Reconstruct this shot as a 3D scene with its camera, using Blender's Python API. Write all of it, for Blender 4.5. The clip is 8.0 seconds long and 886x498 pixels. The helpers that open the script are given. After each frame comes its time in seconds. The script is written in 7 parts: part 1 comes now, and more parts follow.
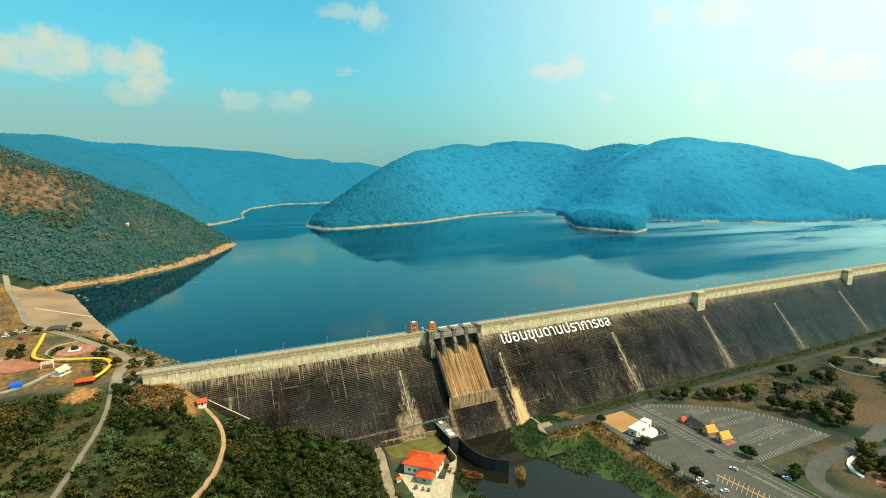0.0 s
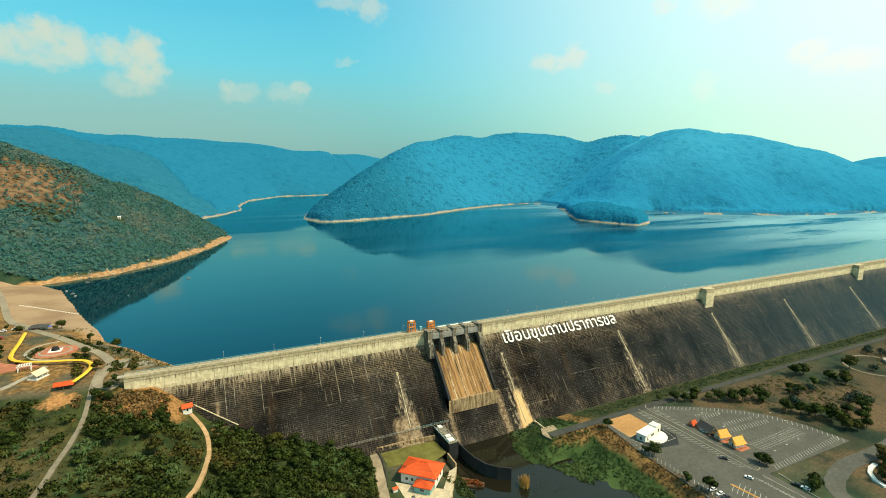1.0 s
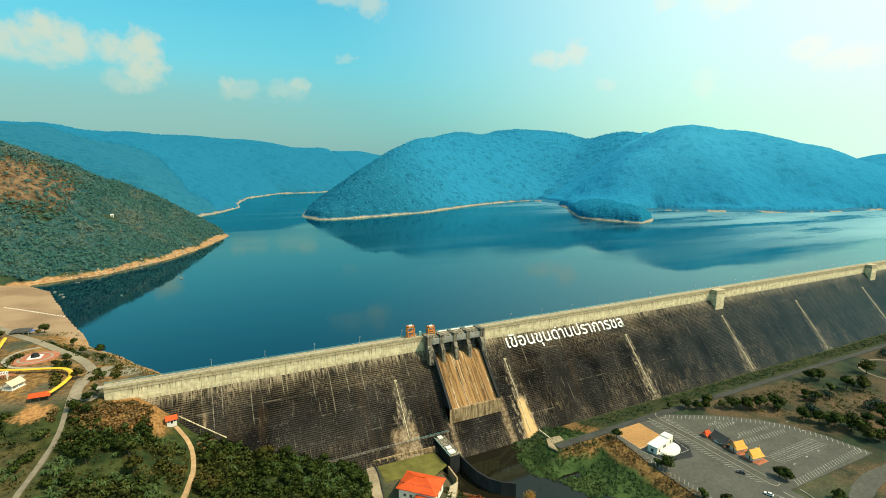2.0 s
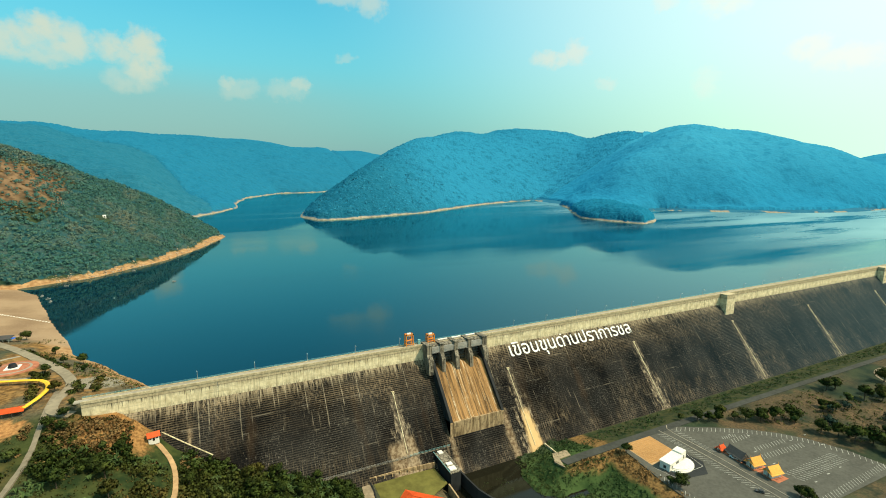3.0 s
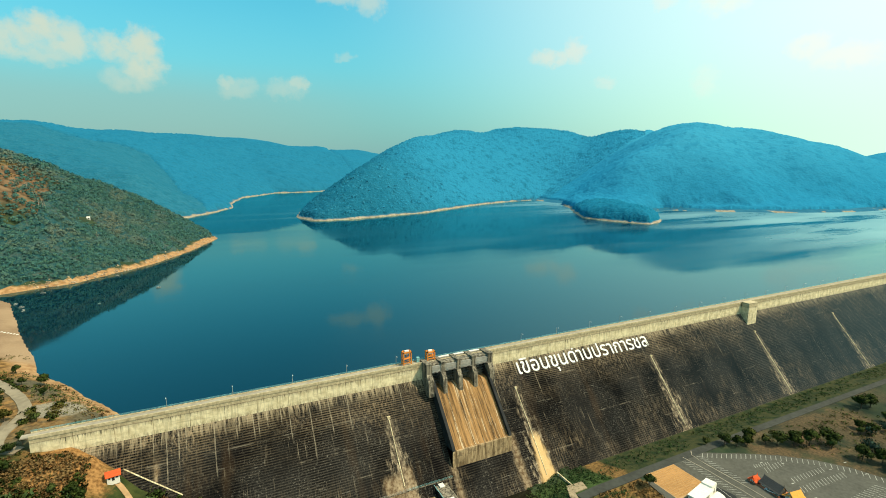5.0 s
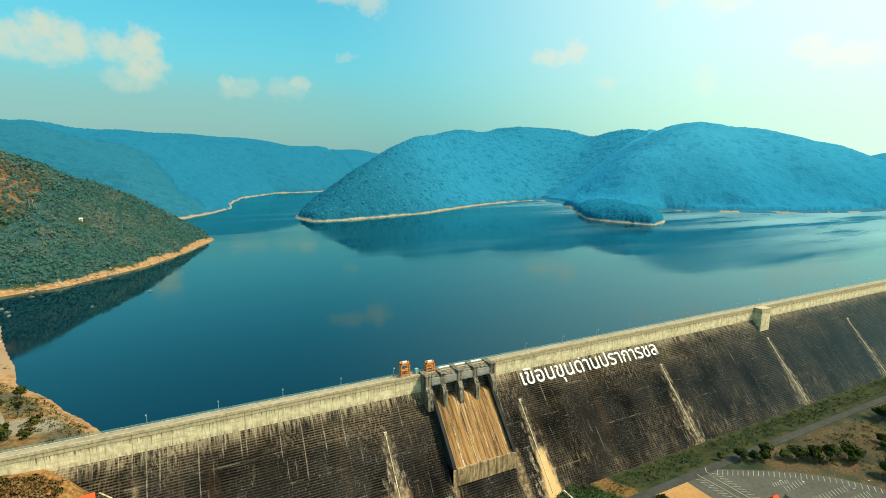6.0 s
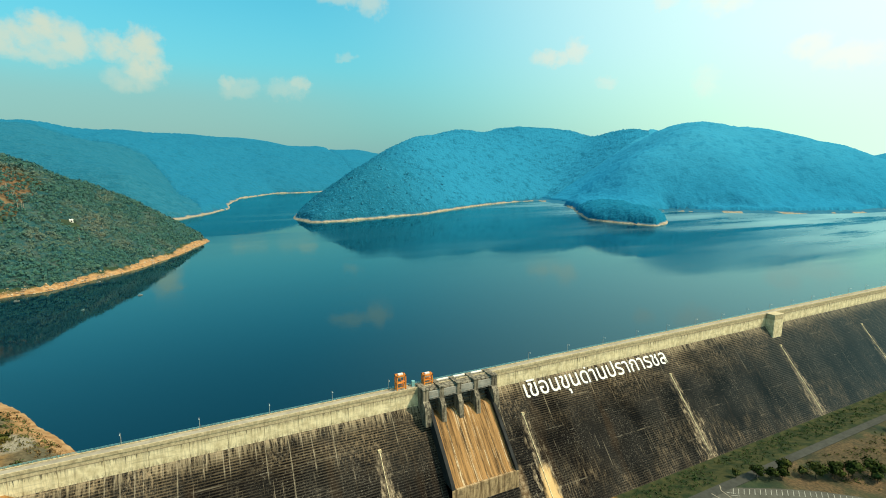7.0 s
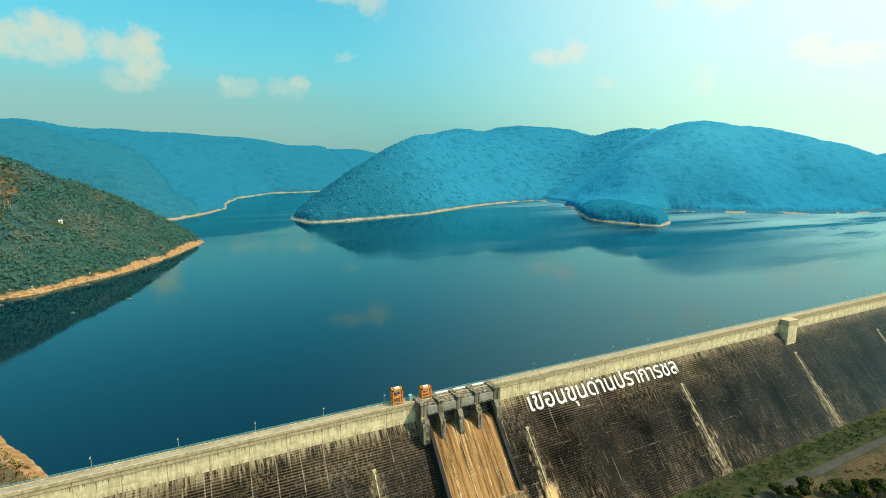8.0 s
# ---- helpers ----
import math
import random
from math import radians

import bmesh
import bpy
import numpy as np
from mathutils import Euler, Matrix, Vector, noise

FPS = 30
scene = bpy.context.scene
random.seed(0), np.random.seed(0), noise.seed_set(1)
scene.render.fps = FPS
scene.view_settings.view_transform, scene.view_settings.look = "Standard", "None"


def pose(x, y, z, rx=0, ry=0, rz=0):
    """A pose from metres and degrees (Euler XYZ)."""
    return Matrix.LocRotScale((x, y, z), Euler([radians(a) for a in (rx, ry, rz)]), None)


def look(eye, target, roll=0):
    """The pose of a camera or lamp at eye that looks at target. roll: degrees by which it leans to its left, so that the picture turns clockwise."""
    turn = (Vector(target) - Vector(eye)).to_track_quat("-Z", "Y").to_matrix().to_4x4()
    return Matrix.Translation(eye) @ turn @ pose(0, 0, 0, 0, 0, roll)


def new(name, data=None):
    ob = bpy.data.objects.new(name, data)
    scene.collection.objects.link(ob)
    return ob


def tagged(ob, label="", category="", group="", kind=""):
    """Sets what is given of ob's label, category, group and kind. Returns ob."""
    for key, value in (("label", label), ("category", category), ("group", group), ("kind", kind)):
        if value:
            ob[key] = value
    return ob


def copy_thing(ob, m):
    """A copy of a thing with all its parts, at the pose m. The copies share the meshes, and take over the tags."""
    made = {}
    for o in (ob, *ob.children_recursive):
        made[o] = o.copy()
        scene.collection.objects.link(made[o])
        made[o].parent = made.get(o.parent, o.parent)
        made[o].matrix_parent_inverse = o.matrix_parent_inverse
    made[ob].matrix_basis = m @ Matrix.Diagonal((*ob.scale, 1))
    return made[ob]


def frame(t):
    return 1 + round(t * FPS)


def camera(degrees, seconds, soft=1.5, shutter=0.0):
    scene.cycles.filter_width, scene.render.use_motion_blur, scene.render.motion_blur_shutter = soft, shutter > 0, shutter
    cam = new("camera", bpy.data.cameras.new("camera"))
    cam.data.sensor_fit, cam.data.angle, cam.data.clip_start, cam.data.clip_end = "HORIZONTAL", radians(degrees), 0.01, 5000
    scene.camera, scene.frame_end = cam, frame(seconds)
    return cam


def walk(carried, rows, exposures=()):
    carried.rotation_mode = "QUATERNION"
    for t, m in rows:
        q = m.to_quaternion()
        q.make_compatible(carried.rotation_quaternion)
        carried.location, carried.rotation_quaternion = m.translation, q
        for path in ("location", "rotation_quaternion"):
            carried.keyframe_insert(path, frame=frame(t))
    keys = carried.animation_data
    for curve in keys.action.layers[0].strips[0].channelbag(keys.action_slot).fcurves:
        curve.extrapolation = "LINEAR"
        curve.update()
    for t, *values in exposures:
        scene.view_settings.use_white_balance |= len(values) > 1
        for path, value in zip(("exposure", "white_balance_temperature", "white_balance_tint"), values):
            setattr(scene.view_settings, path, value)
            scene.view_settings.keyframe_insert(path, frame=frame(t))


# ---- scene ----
cam = camera(84.2, 8.0, soft=1.0)
METRES, EYE, TILT, LEAN, TURN = 130.0, 166.8, -8.1, 0.0, -26.0
ROWS = [
    (0.0, 0.0, 0.0, 0.0, 0.0, 0.0, 0.0),
    (0.5, 0.0017, 0.0654, 0.0093, -0.01, -0.49, 0.0),
    (1.0, 0.0024, 0.1311, 0.0189, -0.03, -0.92, -0.01),
    (1.5, 0.002, 0.1963, 0.0283, 0.0, -1.23, -0.01),
    (3.0, 0.0004, 0.3843, 0.0561, -0.0, -1.31, -0.01),
    (3.5, -0.0009, 0.4443, 0.0641, -0.14, -1.35, 0.01),
    (4.0, -0.0034, 0.5034, 0.0724, -0.18, -1.4, 0.02),
    (4.5, -0.0066, 0.562, 0.081, -0.14, -1.41, 0.04),
    (6.0, -0.0052, 0.7408, 0.1088, 0.01, -1.43, 0.04),
    (6.5, -0.0018, 0.8018, 0.1165, 0.03, -1.42, 0.05),
    (7.0, 0.0021, 0.864, 0.1242, 0.03, -1.41, 0.05),
    (7.5, 0.0031, 0.9267, 0.1327, -0.01, -1.42, 0.05),
    (8.0, 0.0028, 0.9895, 0.1411, -0.03, -1.47, 0.05),
]
walk(cam, [(t, pose(0, 0, EYE, TILT, LEAN, TURN) @ pose(METRES * x, METRES * y, METRES * z, 90 + pitch, roll, yaw)) for t, x, y, z, yaw, pitch, roll in ROWS])

# ---- light ----
SUN = Vector((1.06, -1.0, 2.0)).normalized()
sun = new("sun", bpy.data.lights.new("sun", "SUN"))
sun.data.energy, sun.data.angle, sun.data.color = 4.8, radians(0.6), (1.0, 0.85, 0.60)
sun.matrix_world = look((0, 0, 500), Vector((0, 0, 500)) - SUN)

world = bpy.data.worlds.new("sky")
scene.world = world
world.use_nodes = True
scene.view_settings.exposure = 0.0


class Nodes:
    """A short way to write shader nodes."""

    def __init__(self, tree):
        self.tree = tree
        tree.nodes.clear()

    def add(self, kind, inputs=None, **props):
        n = self.tree.nodes.new(kind)
        for key, value in props.items():
            setattr(n, key, value)
        for key, value in (inputs or {}).items():
            socket = n.inputs[key]
            if isinstance(value, bpy.types.NodeSocket):
                self.tree.links.new(value, socket)
            else:
                socket.default_value = value
        return n

    def math(self, op, a, b=0.0, clamp=False):
        return self.add("ShaderNodeMath", {0: a, 1: b}, operation=op, use_clamp=clamp).outputs[0]

    def mix(self, fac, a, b, blend="MIX"):
        if isinstance(a, tuple):
            a = (*a[:3], 1)
        if isinstance(b, tuple):
            b = (*b[:3], 1)
        return self.add("ShaderNodeMix", {0: fac, 6: a, 7: b}, data_type="RGBA", blend_type=blend).outputs[2]

    def ramp(self, fac, lo, hi):
        return self.add("ShaderNodeMapRange", {0: fac, 1: lo, 2: hi}, interpolation_type="SMOOTHSTEP").outputs[0]

    def noise(self, vector, scale, detail=4.0, rough=0.55):
        return self.add("ShaderNodeTexNoise", {"Vector": vector, "Scale": scale, "Detail": detail, "Roughness": rough}).outputs[0]

    def stretch(self, vector, sx, sy, sz):
        return self.add("ShaderNodeVectorMath", {0: vector, 1: (sx, sy, sz)}, operation="MULTIPLY").outputs[0]

    def place(self):
        return self.add("ShaderNodeNewGeometry").outputs["Position"]

    def split(self, vector):
        return self.add("ShaderNodeSeparateXYZ", {0: vector}).outputs


# clouds: bearing, height, half width and half height in degrees, density
CLOUDS = [(-11.7, 11.9, 1.5, 1.3, 0.85), (-13.9, 10.7, 2.3, 1.3, 0.75), (-9.7, 10.9, 1.7, 1.5, 0.8), (-12.0, 9.9, 3.0, 1.0, 0.6),
          (-4.1, 11.5, 1.4, 1.4, 0.85), (-6.5, 10.9, 1.7, 1.2, 0.75), (-4.2, 9.6, 1.7, 1.9, 0.8), (-5.4, 8.2, 1.9, 1.2, 0.45),
          (3.2, 8.6, 0.9, 0.6, 0.5), (4.2, 8.0, 1.9, 0.9, 0.35), (10.3, 8.8, 0.9, 0.8, 0.55), (9.0, 8.2, 2.0, 0.9, 0.35), (15.3, 11.7, 0.9, 0.5, 0.3),
          (15.0, 17.3, 2.4, 0.8, 0.45), (18.2, 16.9, 1.5, 1.2, 0.55), (37.9, 11.5, 2.1, 0.8, 0.65), (40.3, 12.0, 1.3, 1.2, 0.65), (43.7, 8.7, 1.1, 0.6, 0.35),
          (54.2, 15.6, 2.3, 1.3, 0.6), (49.0, 16.0, 1.1, 0.7, 0.45), (61.4, 10.6, 1.6, 1.0, 0.6), (64.2, 9.5, 2.4, 1.0, 0.6), (53.2, 8.3, 1.2, 1.3, 0.3)]


def sky():
    n = Nodes(world.node_tree)
    way = n.add("ShaderNodeTexCoord").outputs["Generated"]
    x, y, z = n.split(way)
    air = n.add("ShaderNodeTexSky", sky_type="NISHITA", sun_disc=False, sun_elevation=math.asin(SUN.z),
                sun_rotation=math.atan2(SUN.x, SUN.y), air_density=1.0, dust_density=1.6, ozone_density=1.0).outputs[0]
    air = n.mix(1.0, air, (0.62, 2.2, 1.9), "MULTIPLY")
    # bright humid air low down and towards the sun
    low = n.ramp(z, 0.34, -0.02)
    side = n.ramp(n.add("ShaderNodeVectorMath", {0: way, 1: Vector((SUN.x, SUN.y * 0.55, 0.28)).normalized()}, operation="DOT_PRODUCT").outputs["Value"], -0.12, 0.85)
    air = n.mix(n.math("MULTIPLY", low, 0.9), air, (2.3, 4.5, 4.5))
    air = n.mix(side, air, n.mix(n.ramp(z, 0.05, 0.24), (8.9, 12.6, 9.5), (9.6, 11.9, 10.9)))
    bearing = n.math("MULTIPLY", n.math("ARCTAN2", x, y), 57.2958)
    lift = n.math("MULTIPLY", n.math("ARCSINE", z), 57.2958)
    # dusty air over the western ridge
    dust = n.math("MULTIPLY", n.ramp(lift, 11.0, 6.0), n.ramp(bearing, 34.0, -4.0))
    air = n.mix(n.math("MULTIPLY", dust, 0.45), air, (3.6, 5.0, 4.3))
    at_ = n.add("ShaderNodeCombineXYZ", {0: bearing, 1: lift, 2: 0.0}).outputs[0]
    puff = n.split(n.add("ShaderNodeTexNoise", {"Vector": at_, "Scale": 0.75, "Detail": 5.0, "Roughness": 0.6}).outputs["Color"])
    bearing = n.math("ADD", bearing, n.math("MULTIPLY", n.math("SUBTRACT", puff[0], 0.5), 2.6))
    lift = n.math("ADD", lift, n.math("MULTIPLY", n.math("SUBTRACT", puff[1], 0.5), 2.2))
    cover = None
    for cx, cz, wide, high, thick in CLOUDS:
        a = n.math("DIVIDE", n.math("SUBTRACT", bearing, cx), wide)
        b = n.math("DIVIDE", n.math("SUBTRACT", lift, cz), high)
        gap = n.math("ADD", n.math("MULTIPLY", a, a), n.math("MULTIPLY", b, b))
        one = n.math("MULTIPLY", n.ramp(gap, 1.9, 0.0), thick)
        cover = one if cover is None else n.math("MAXIMUM", cover, one)
    cover = n.math("MULTIPLY", cover, n.ramp(puff[2], 0.05, 0.55))
    air = n.mix(cover, air, n.mix(side, (6.9, 7.4, 5.7), (10.6, 10.4, 9.4)))
    back = n.add("ShaderNodeBackground", {"Color": air, "Strength": 0.10})
    n.add("ShaderNodeOutputWorld", {"Surface": back.outputs[0]})


sky()

# ---- materials ----
def material(name, build, rough=0.8, metal=0.0, spec=0.15):
    """A node material; build(n, p) returns a base colour and, if any, a height for fine relief."""
    m = bpy.data.materials.new(name)
    m.use_nodes = True
    n = Nodes(m.node_tree)
    p = n.place()
    made = build(n, p)
    colour, relief, depth = made if isinstance(made, tuple) and not isinstance(made[0], float) else (made, None, 0)
    shader = n.add("ShaderNodeBsdfPrincipled", {"Roughness": rough, "Metallic": metal, "Specular IOR Level": spec})
    if isinstance(colour, tuple):
        shader.inputs["Base Color"].default_value = (*colour[:3], 1)
    else:
        n.tree.links.new(colour, shader.inputs["Base Color"])
    if relief is not None:
        n.tree.links.new(n.add("ShaderNodeBump", {"Height": relief, "Distance": depth, "Strength": 0.8}).outputs[0], shader.inputs["Normal"])
    n.add("ShaderNodeOutputMaterial", {"Surface": shader.outputs[0]})
    return m


def plain(name, colour, rough=0.7, metal=0.0, vary=0.25, scale=1.5):
    def build(n, p):
        dark = tuple(c * (1 - vary) for c in colour)
        light = tuple(min(1, c * (1 + vary)) for c in colour)
        fac = n.math("ADD", n.math("MULTIPLY", n.noise(p, scale), 0.5), n.math("MULTIPLY", n.noise(p, scale * 0.12), 0.5))
        return n.mix(n.ramp(fac, 0.3, 0.7), dark, light)
    return material(name, build, rough, metal)


def leafy(name, dark, light, dry=(0.16, 0.13, 0.04), share=0.12, sheen=0.0):
    """Foliage: each clump takes its own green; a few are dry."""
    def build(n, p):
        island = n.add("ShaderNodeNewGeometry").outputs["Random Per Island"]
        own = n.add("ShaderNodeObjectInfo").outputs["Random"]
        fac = n.math("MULTIPLY", n.math("FRACT", n.math("ADD", island, own)), 0.45)
        fac = n.math("ADD", fac, n.math("MULTIPLY", n.ramp(n.noise(p, 0.22, 3, 0.6), 0.32, 0.68), 0.55))
        green = n.mix(fac, dark, light)
        patch = n.ramp(n.noise(p, 0.018, 3), 0.62 - share, 0.75)
        return n.mix(n.math("MULTIPLY", patch, 0.6), green, dry)
    m = material(name, build, 0.7, 0, 0.08)
    shader = next(k for k in m.node_tree.nodes if k.type == "BSDF_PRINCIPLED")
    # where set, a bluish sheen stands in for haze over the leaves
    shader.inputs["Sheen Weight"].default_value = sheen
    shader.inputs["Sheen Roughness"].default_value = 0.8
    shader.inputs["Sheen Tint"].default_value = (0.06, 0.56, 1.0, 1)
    return m


def ground_build(n, p):
    x, y, z = n.split(p)
    big, mid, fine = n.noise(p, 0.012, 5), n.noise(p, 0.06, 5), n.noise(p, 0.7, 4)
    grass = n.mix(n.ramp(mid, 0.35, 0.65), (0.017, 0.036, 0.020), (0.054, 0.072, 0.032))
    dry = n.mix(n.ramp(fine, 0.3, 0.7), (0.066, 0.056, 0.032), (0.126, 0.108, 0.062))
    slope_ = n.mix(n.ramp(n.noise(p, 0.11, 5, 0.65), 0.35, 0.65), (0.014, 0.027, 0.007), (0.050, 0.060, 0.016))
    olive = n.mix(n.ramp(n.noise(p, 0.13, 5, 0.65), 0.35, 0.65), (0.034, 0.036, 0.009), (0.092, 0.072, 0.020))
    slope_ = n.mix(n.math("MULTIPLY", n.ramp(x, -50.0, -60.0), n.ramp(y, 305.0, 280.0)), slope_, olive)
    grass = n.mix(n.math("MULTIPLY", n.ramp(x, 94.0, 84.0), n.ramp(y, 345.0, 330.0)), grass, slope_)
    big = n.math("ADD", big, n.math("MULTIPLY", n.ramp(x, 284.0, 296.0), 0.015))
    worn = n.math("ADD", big, n.math("MULTIPLY", n.math("MULTIPLY", n.ramp(y, 318.0, 335.0), n.ramp(x, 0.0, -20.0)), 0.22))
    bare_ = n.math("MULTIPLY", n.ramp(worn, 0.49, 0.64), n.math("SUBTRACT", 1.0, n.math("MULTIPLY", n.ramp(x, 190.0, 205.0), n.ramp(y, 249.0, 253.0))))
    open_ = n.ramp(x, 292.0, 340.0)
    grass = n.mix(open_, grass, n.mix(n.ramp(mid, 0.35, 0.65), (0.011, 0.024, 0.015), (0.036, 0.048, 0.024)))
    dry = n.mix(open_, dry, n.mix(n.ramp(fine, 0.3, 0.7), (0.046, 0.036, 0.020), (0.095, 0.072, 0.038)))
    bare_ = n.math("MULTIPLY", bare_, n.math("SUBTRACT", 1.0, n.math("MULTIPLY", n.math("MULTIPLY", n.ramp(x, 94.0, 84.0), n.ramp(y, 332.0, 322.0)), 0.75)))
    field = n.mix(bare_, grass, dry)
    # rust-brown fallow ground between the car park and the sports field
    fallow = n.math("MULTIPLY", n.math("MULTIPLY", n.ramp(x, 296.0, 330.0), n.ramp(x, 520.0, 420.0)), n.ramp(y, 250.0, 243.0))
    fallow = n.math("MULTIPLY", fallow, n.ramp(n.math("ADD", n.noise(p, 0.02, 4, 0.6), n.math("MULTIPLY", n.noise(p, 0.2, 4), 0.15)), 0.50, 0.68))
    field = n.mix(fallow, field, n.mix(n.ramp(fine, 0.3, 0.7), (0.066, 0.048, 0.026), (0.150, 0.098, 0.050)))
    # mown verge below the dam
    verge = n.math("MULTIPLY", n.math("MULTIPLY", n.ramp(y, 249.5, 251.5), n.ramp(y, 284.0, 274.0)), n.ramp(x, 206.0, 216.0))
    field = n.mix(verge, field, n.mix(n.ramp(n.noise(p, 0.15, 5, 0.65), 0.35, 0.65), (0.016, 0.030, 0.012), (0.056, 0.058, 0.022)))
    # green marsh, and a dry margin between it and the car park
    wet = n.math("MULTIPLY", n.math("MULTIPLY", n.ramp(x, 150.0, 160.0), n.ramp(x, 236.0, 226.0)), n.ramp(y, 272.0, 266.0))
    field = n.mix(wet, field, n.mix(n.ramp(mid, 0.35, 0.65), (0.018, 0.040, 0.010), (0.055, 0.090, 0.026)))
    rim = n.math("ADD", n.math("ABSOLUTE", n.math("SUBTRACT", x, 231.0)), n.math("MULTIPLY", n.noise(p, 0.12, 5, 0.7), 9.0))
    along_ = n.math("ADD", n.math("ABSOLUTE", n.math("SUBTRACT", y, 241.0)), n.math("MULTIPLY", n.noise(p, 0.12, 5, 0.7), 9.0))
    along_ = n.math("ADD", along_, n.math("MULTIPLY", n.math("ABSOLUTE", n.math("SUBTRACT", x, 218.0)), 0.22))
    orange = n.math("MAXIMUM", n.ramp(rim, 12.5, 8.0), n.ramp(along_, 11.5, 7.5))
    field = n.mix(n.math("MULTIPLY", orange, n.ramp(x, 256.0, 250.0)), field, n.mix(n.ramp(fine, 0.3, 0.7), (0.10, 0.058, 0.020), (0.25, 0.145, 0.050)))
    west = n.math("MULTIPLY", n.ramp(x, -22.0, -40.0), n.ramp(y, 328.0, 338.0))
    tan = n.mix(n.ramp(n.noise(p, 0.35, 5), 0.35, 0.65), (0.115, 0.060, 0.018), (0.30, 0.165, 0.052))
    field = n.mix(n.math("MULTIPLY", west, n.ramp(n.noise(p, 0.045, 4), 0.36, 0.56)), field, tan)
    cut = n.add("ShaderNodeVectorMath", {0: p, 1: (-67.0, 320.0, 47.0)}, operation="DISTANCE").outputs["Value"]
    field = n.mix(n.ramp(n.math("ADD", cut, n.math("MULTIPLY", n.noise(p, 0.16, 5, 0.7), 22.0)), 21.0, 15.0), field, n.mix(n.ramp(fine, 0.35, 0.65), (0.26, 0.12, 0.04), (0.46, 0.23, 0.08)))
    rust = n.add("ShaderNodeVectorMath", {0: p, 1: (-24.0, 310.0, 42.0)}, operation="DISTANCE").outputs["Value"]
    field = n.mix(n.math("MULTIPLY", n.ramp(n.math("ADD", rust, n.math("MULTIPLY", n.noise(p, 0.12, 5, 0.7), 30.0)), 38.0, 27.0), 0.85), field, n.mix(n.ramp(fine, 0.35, 0.65), (0.17, 0.080, 0.026), (0.38, 0.20, 0.070)))
    scree = n.add("ShaderNodeVectorMath", {0: p, 1: (-36.0, 362.0, 46.0)}, operation="DISTANCE").outputs["Value"]
    field = n.mix(n.ramp(n.math("ADD", scree, n.math("MULTIPLY", n.noise(p, 0.2, 5, 0.7), 10.0)), 20.0, 15.0), field, n.mix(n.ramp(n.noise(p, 1.6, 4, 0.8), 0.3, 0.7), (0.12, 0.105, 0.075), (0.36, 0.31, 0.22)))
    # bare drawdown bank round the lake
    bank = n.mix(n.ramp(n.noise(p, 0.25, 5), 0.3, 0.7), (0.25, 0.130, 0.052), (0.42, 0.255, 0.120))
    edge = n.math("ADD", z, n.math("MULTIPLY", n.noise(p, 0.05, 4), 6.0))
    bare = n.math("MULTIPLY", n.ramp(edge, 49.0, 46.5), n.ramp(y, 345.0, 352.0))
    # the upstream slope of the saddle dam, right of its road
    beside = n.math("ADD", n.math("ADD", x, 130.0), n.math("MULTIPLY", n.math("SUBTRACT", y, 480.0), 0.335))
    bare = n.math("MAXIMUM", bare, n.math("MULTIPLY", n.ramp(beside, 2.0, 4.0), n.ramp(y, 462.0, 478.0)))
    slope = n.mix(n.ramp(n.noise(p, 0.03, 5), 0.35, 0.65), (0.23, 0.145, 0.080), (0.33, 0.22, 0.125))
    slope = n.mix(n.math("MULTIPLY", n.ramp(n.noise(p, 1.2, 4), 0.5, 0.75), 0.4), slope, (0.44, 0.33, 0.21))
    bank = n.mix(n.ramp(y, 455.0, 470.0), bank, slope)
    return n.mix(bare, field, bank), fine, 0.25


M_GROUND = material("earth_and_grass", ground_build, 0.95)


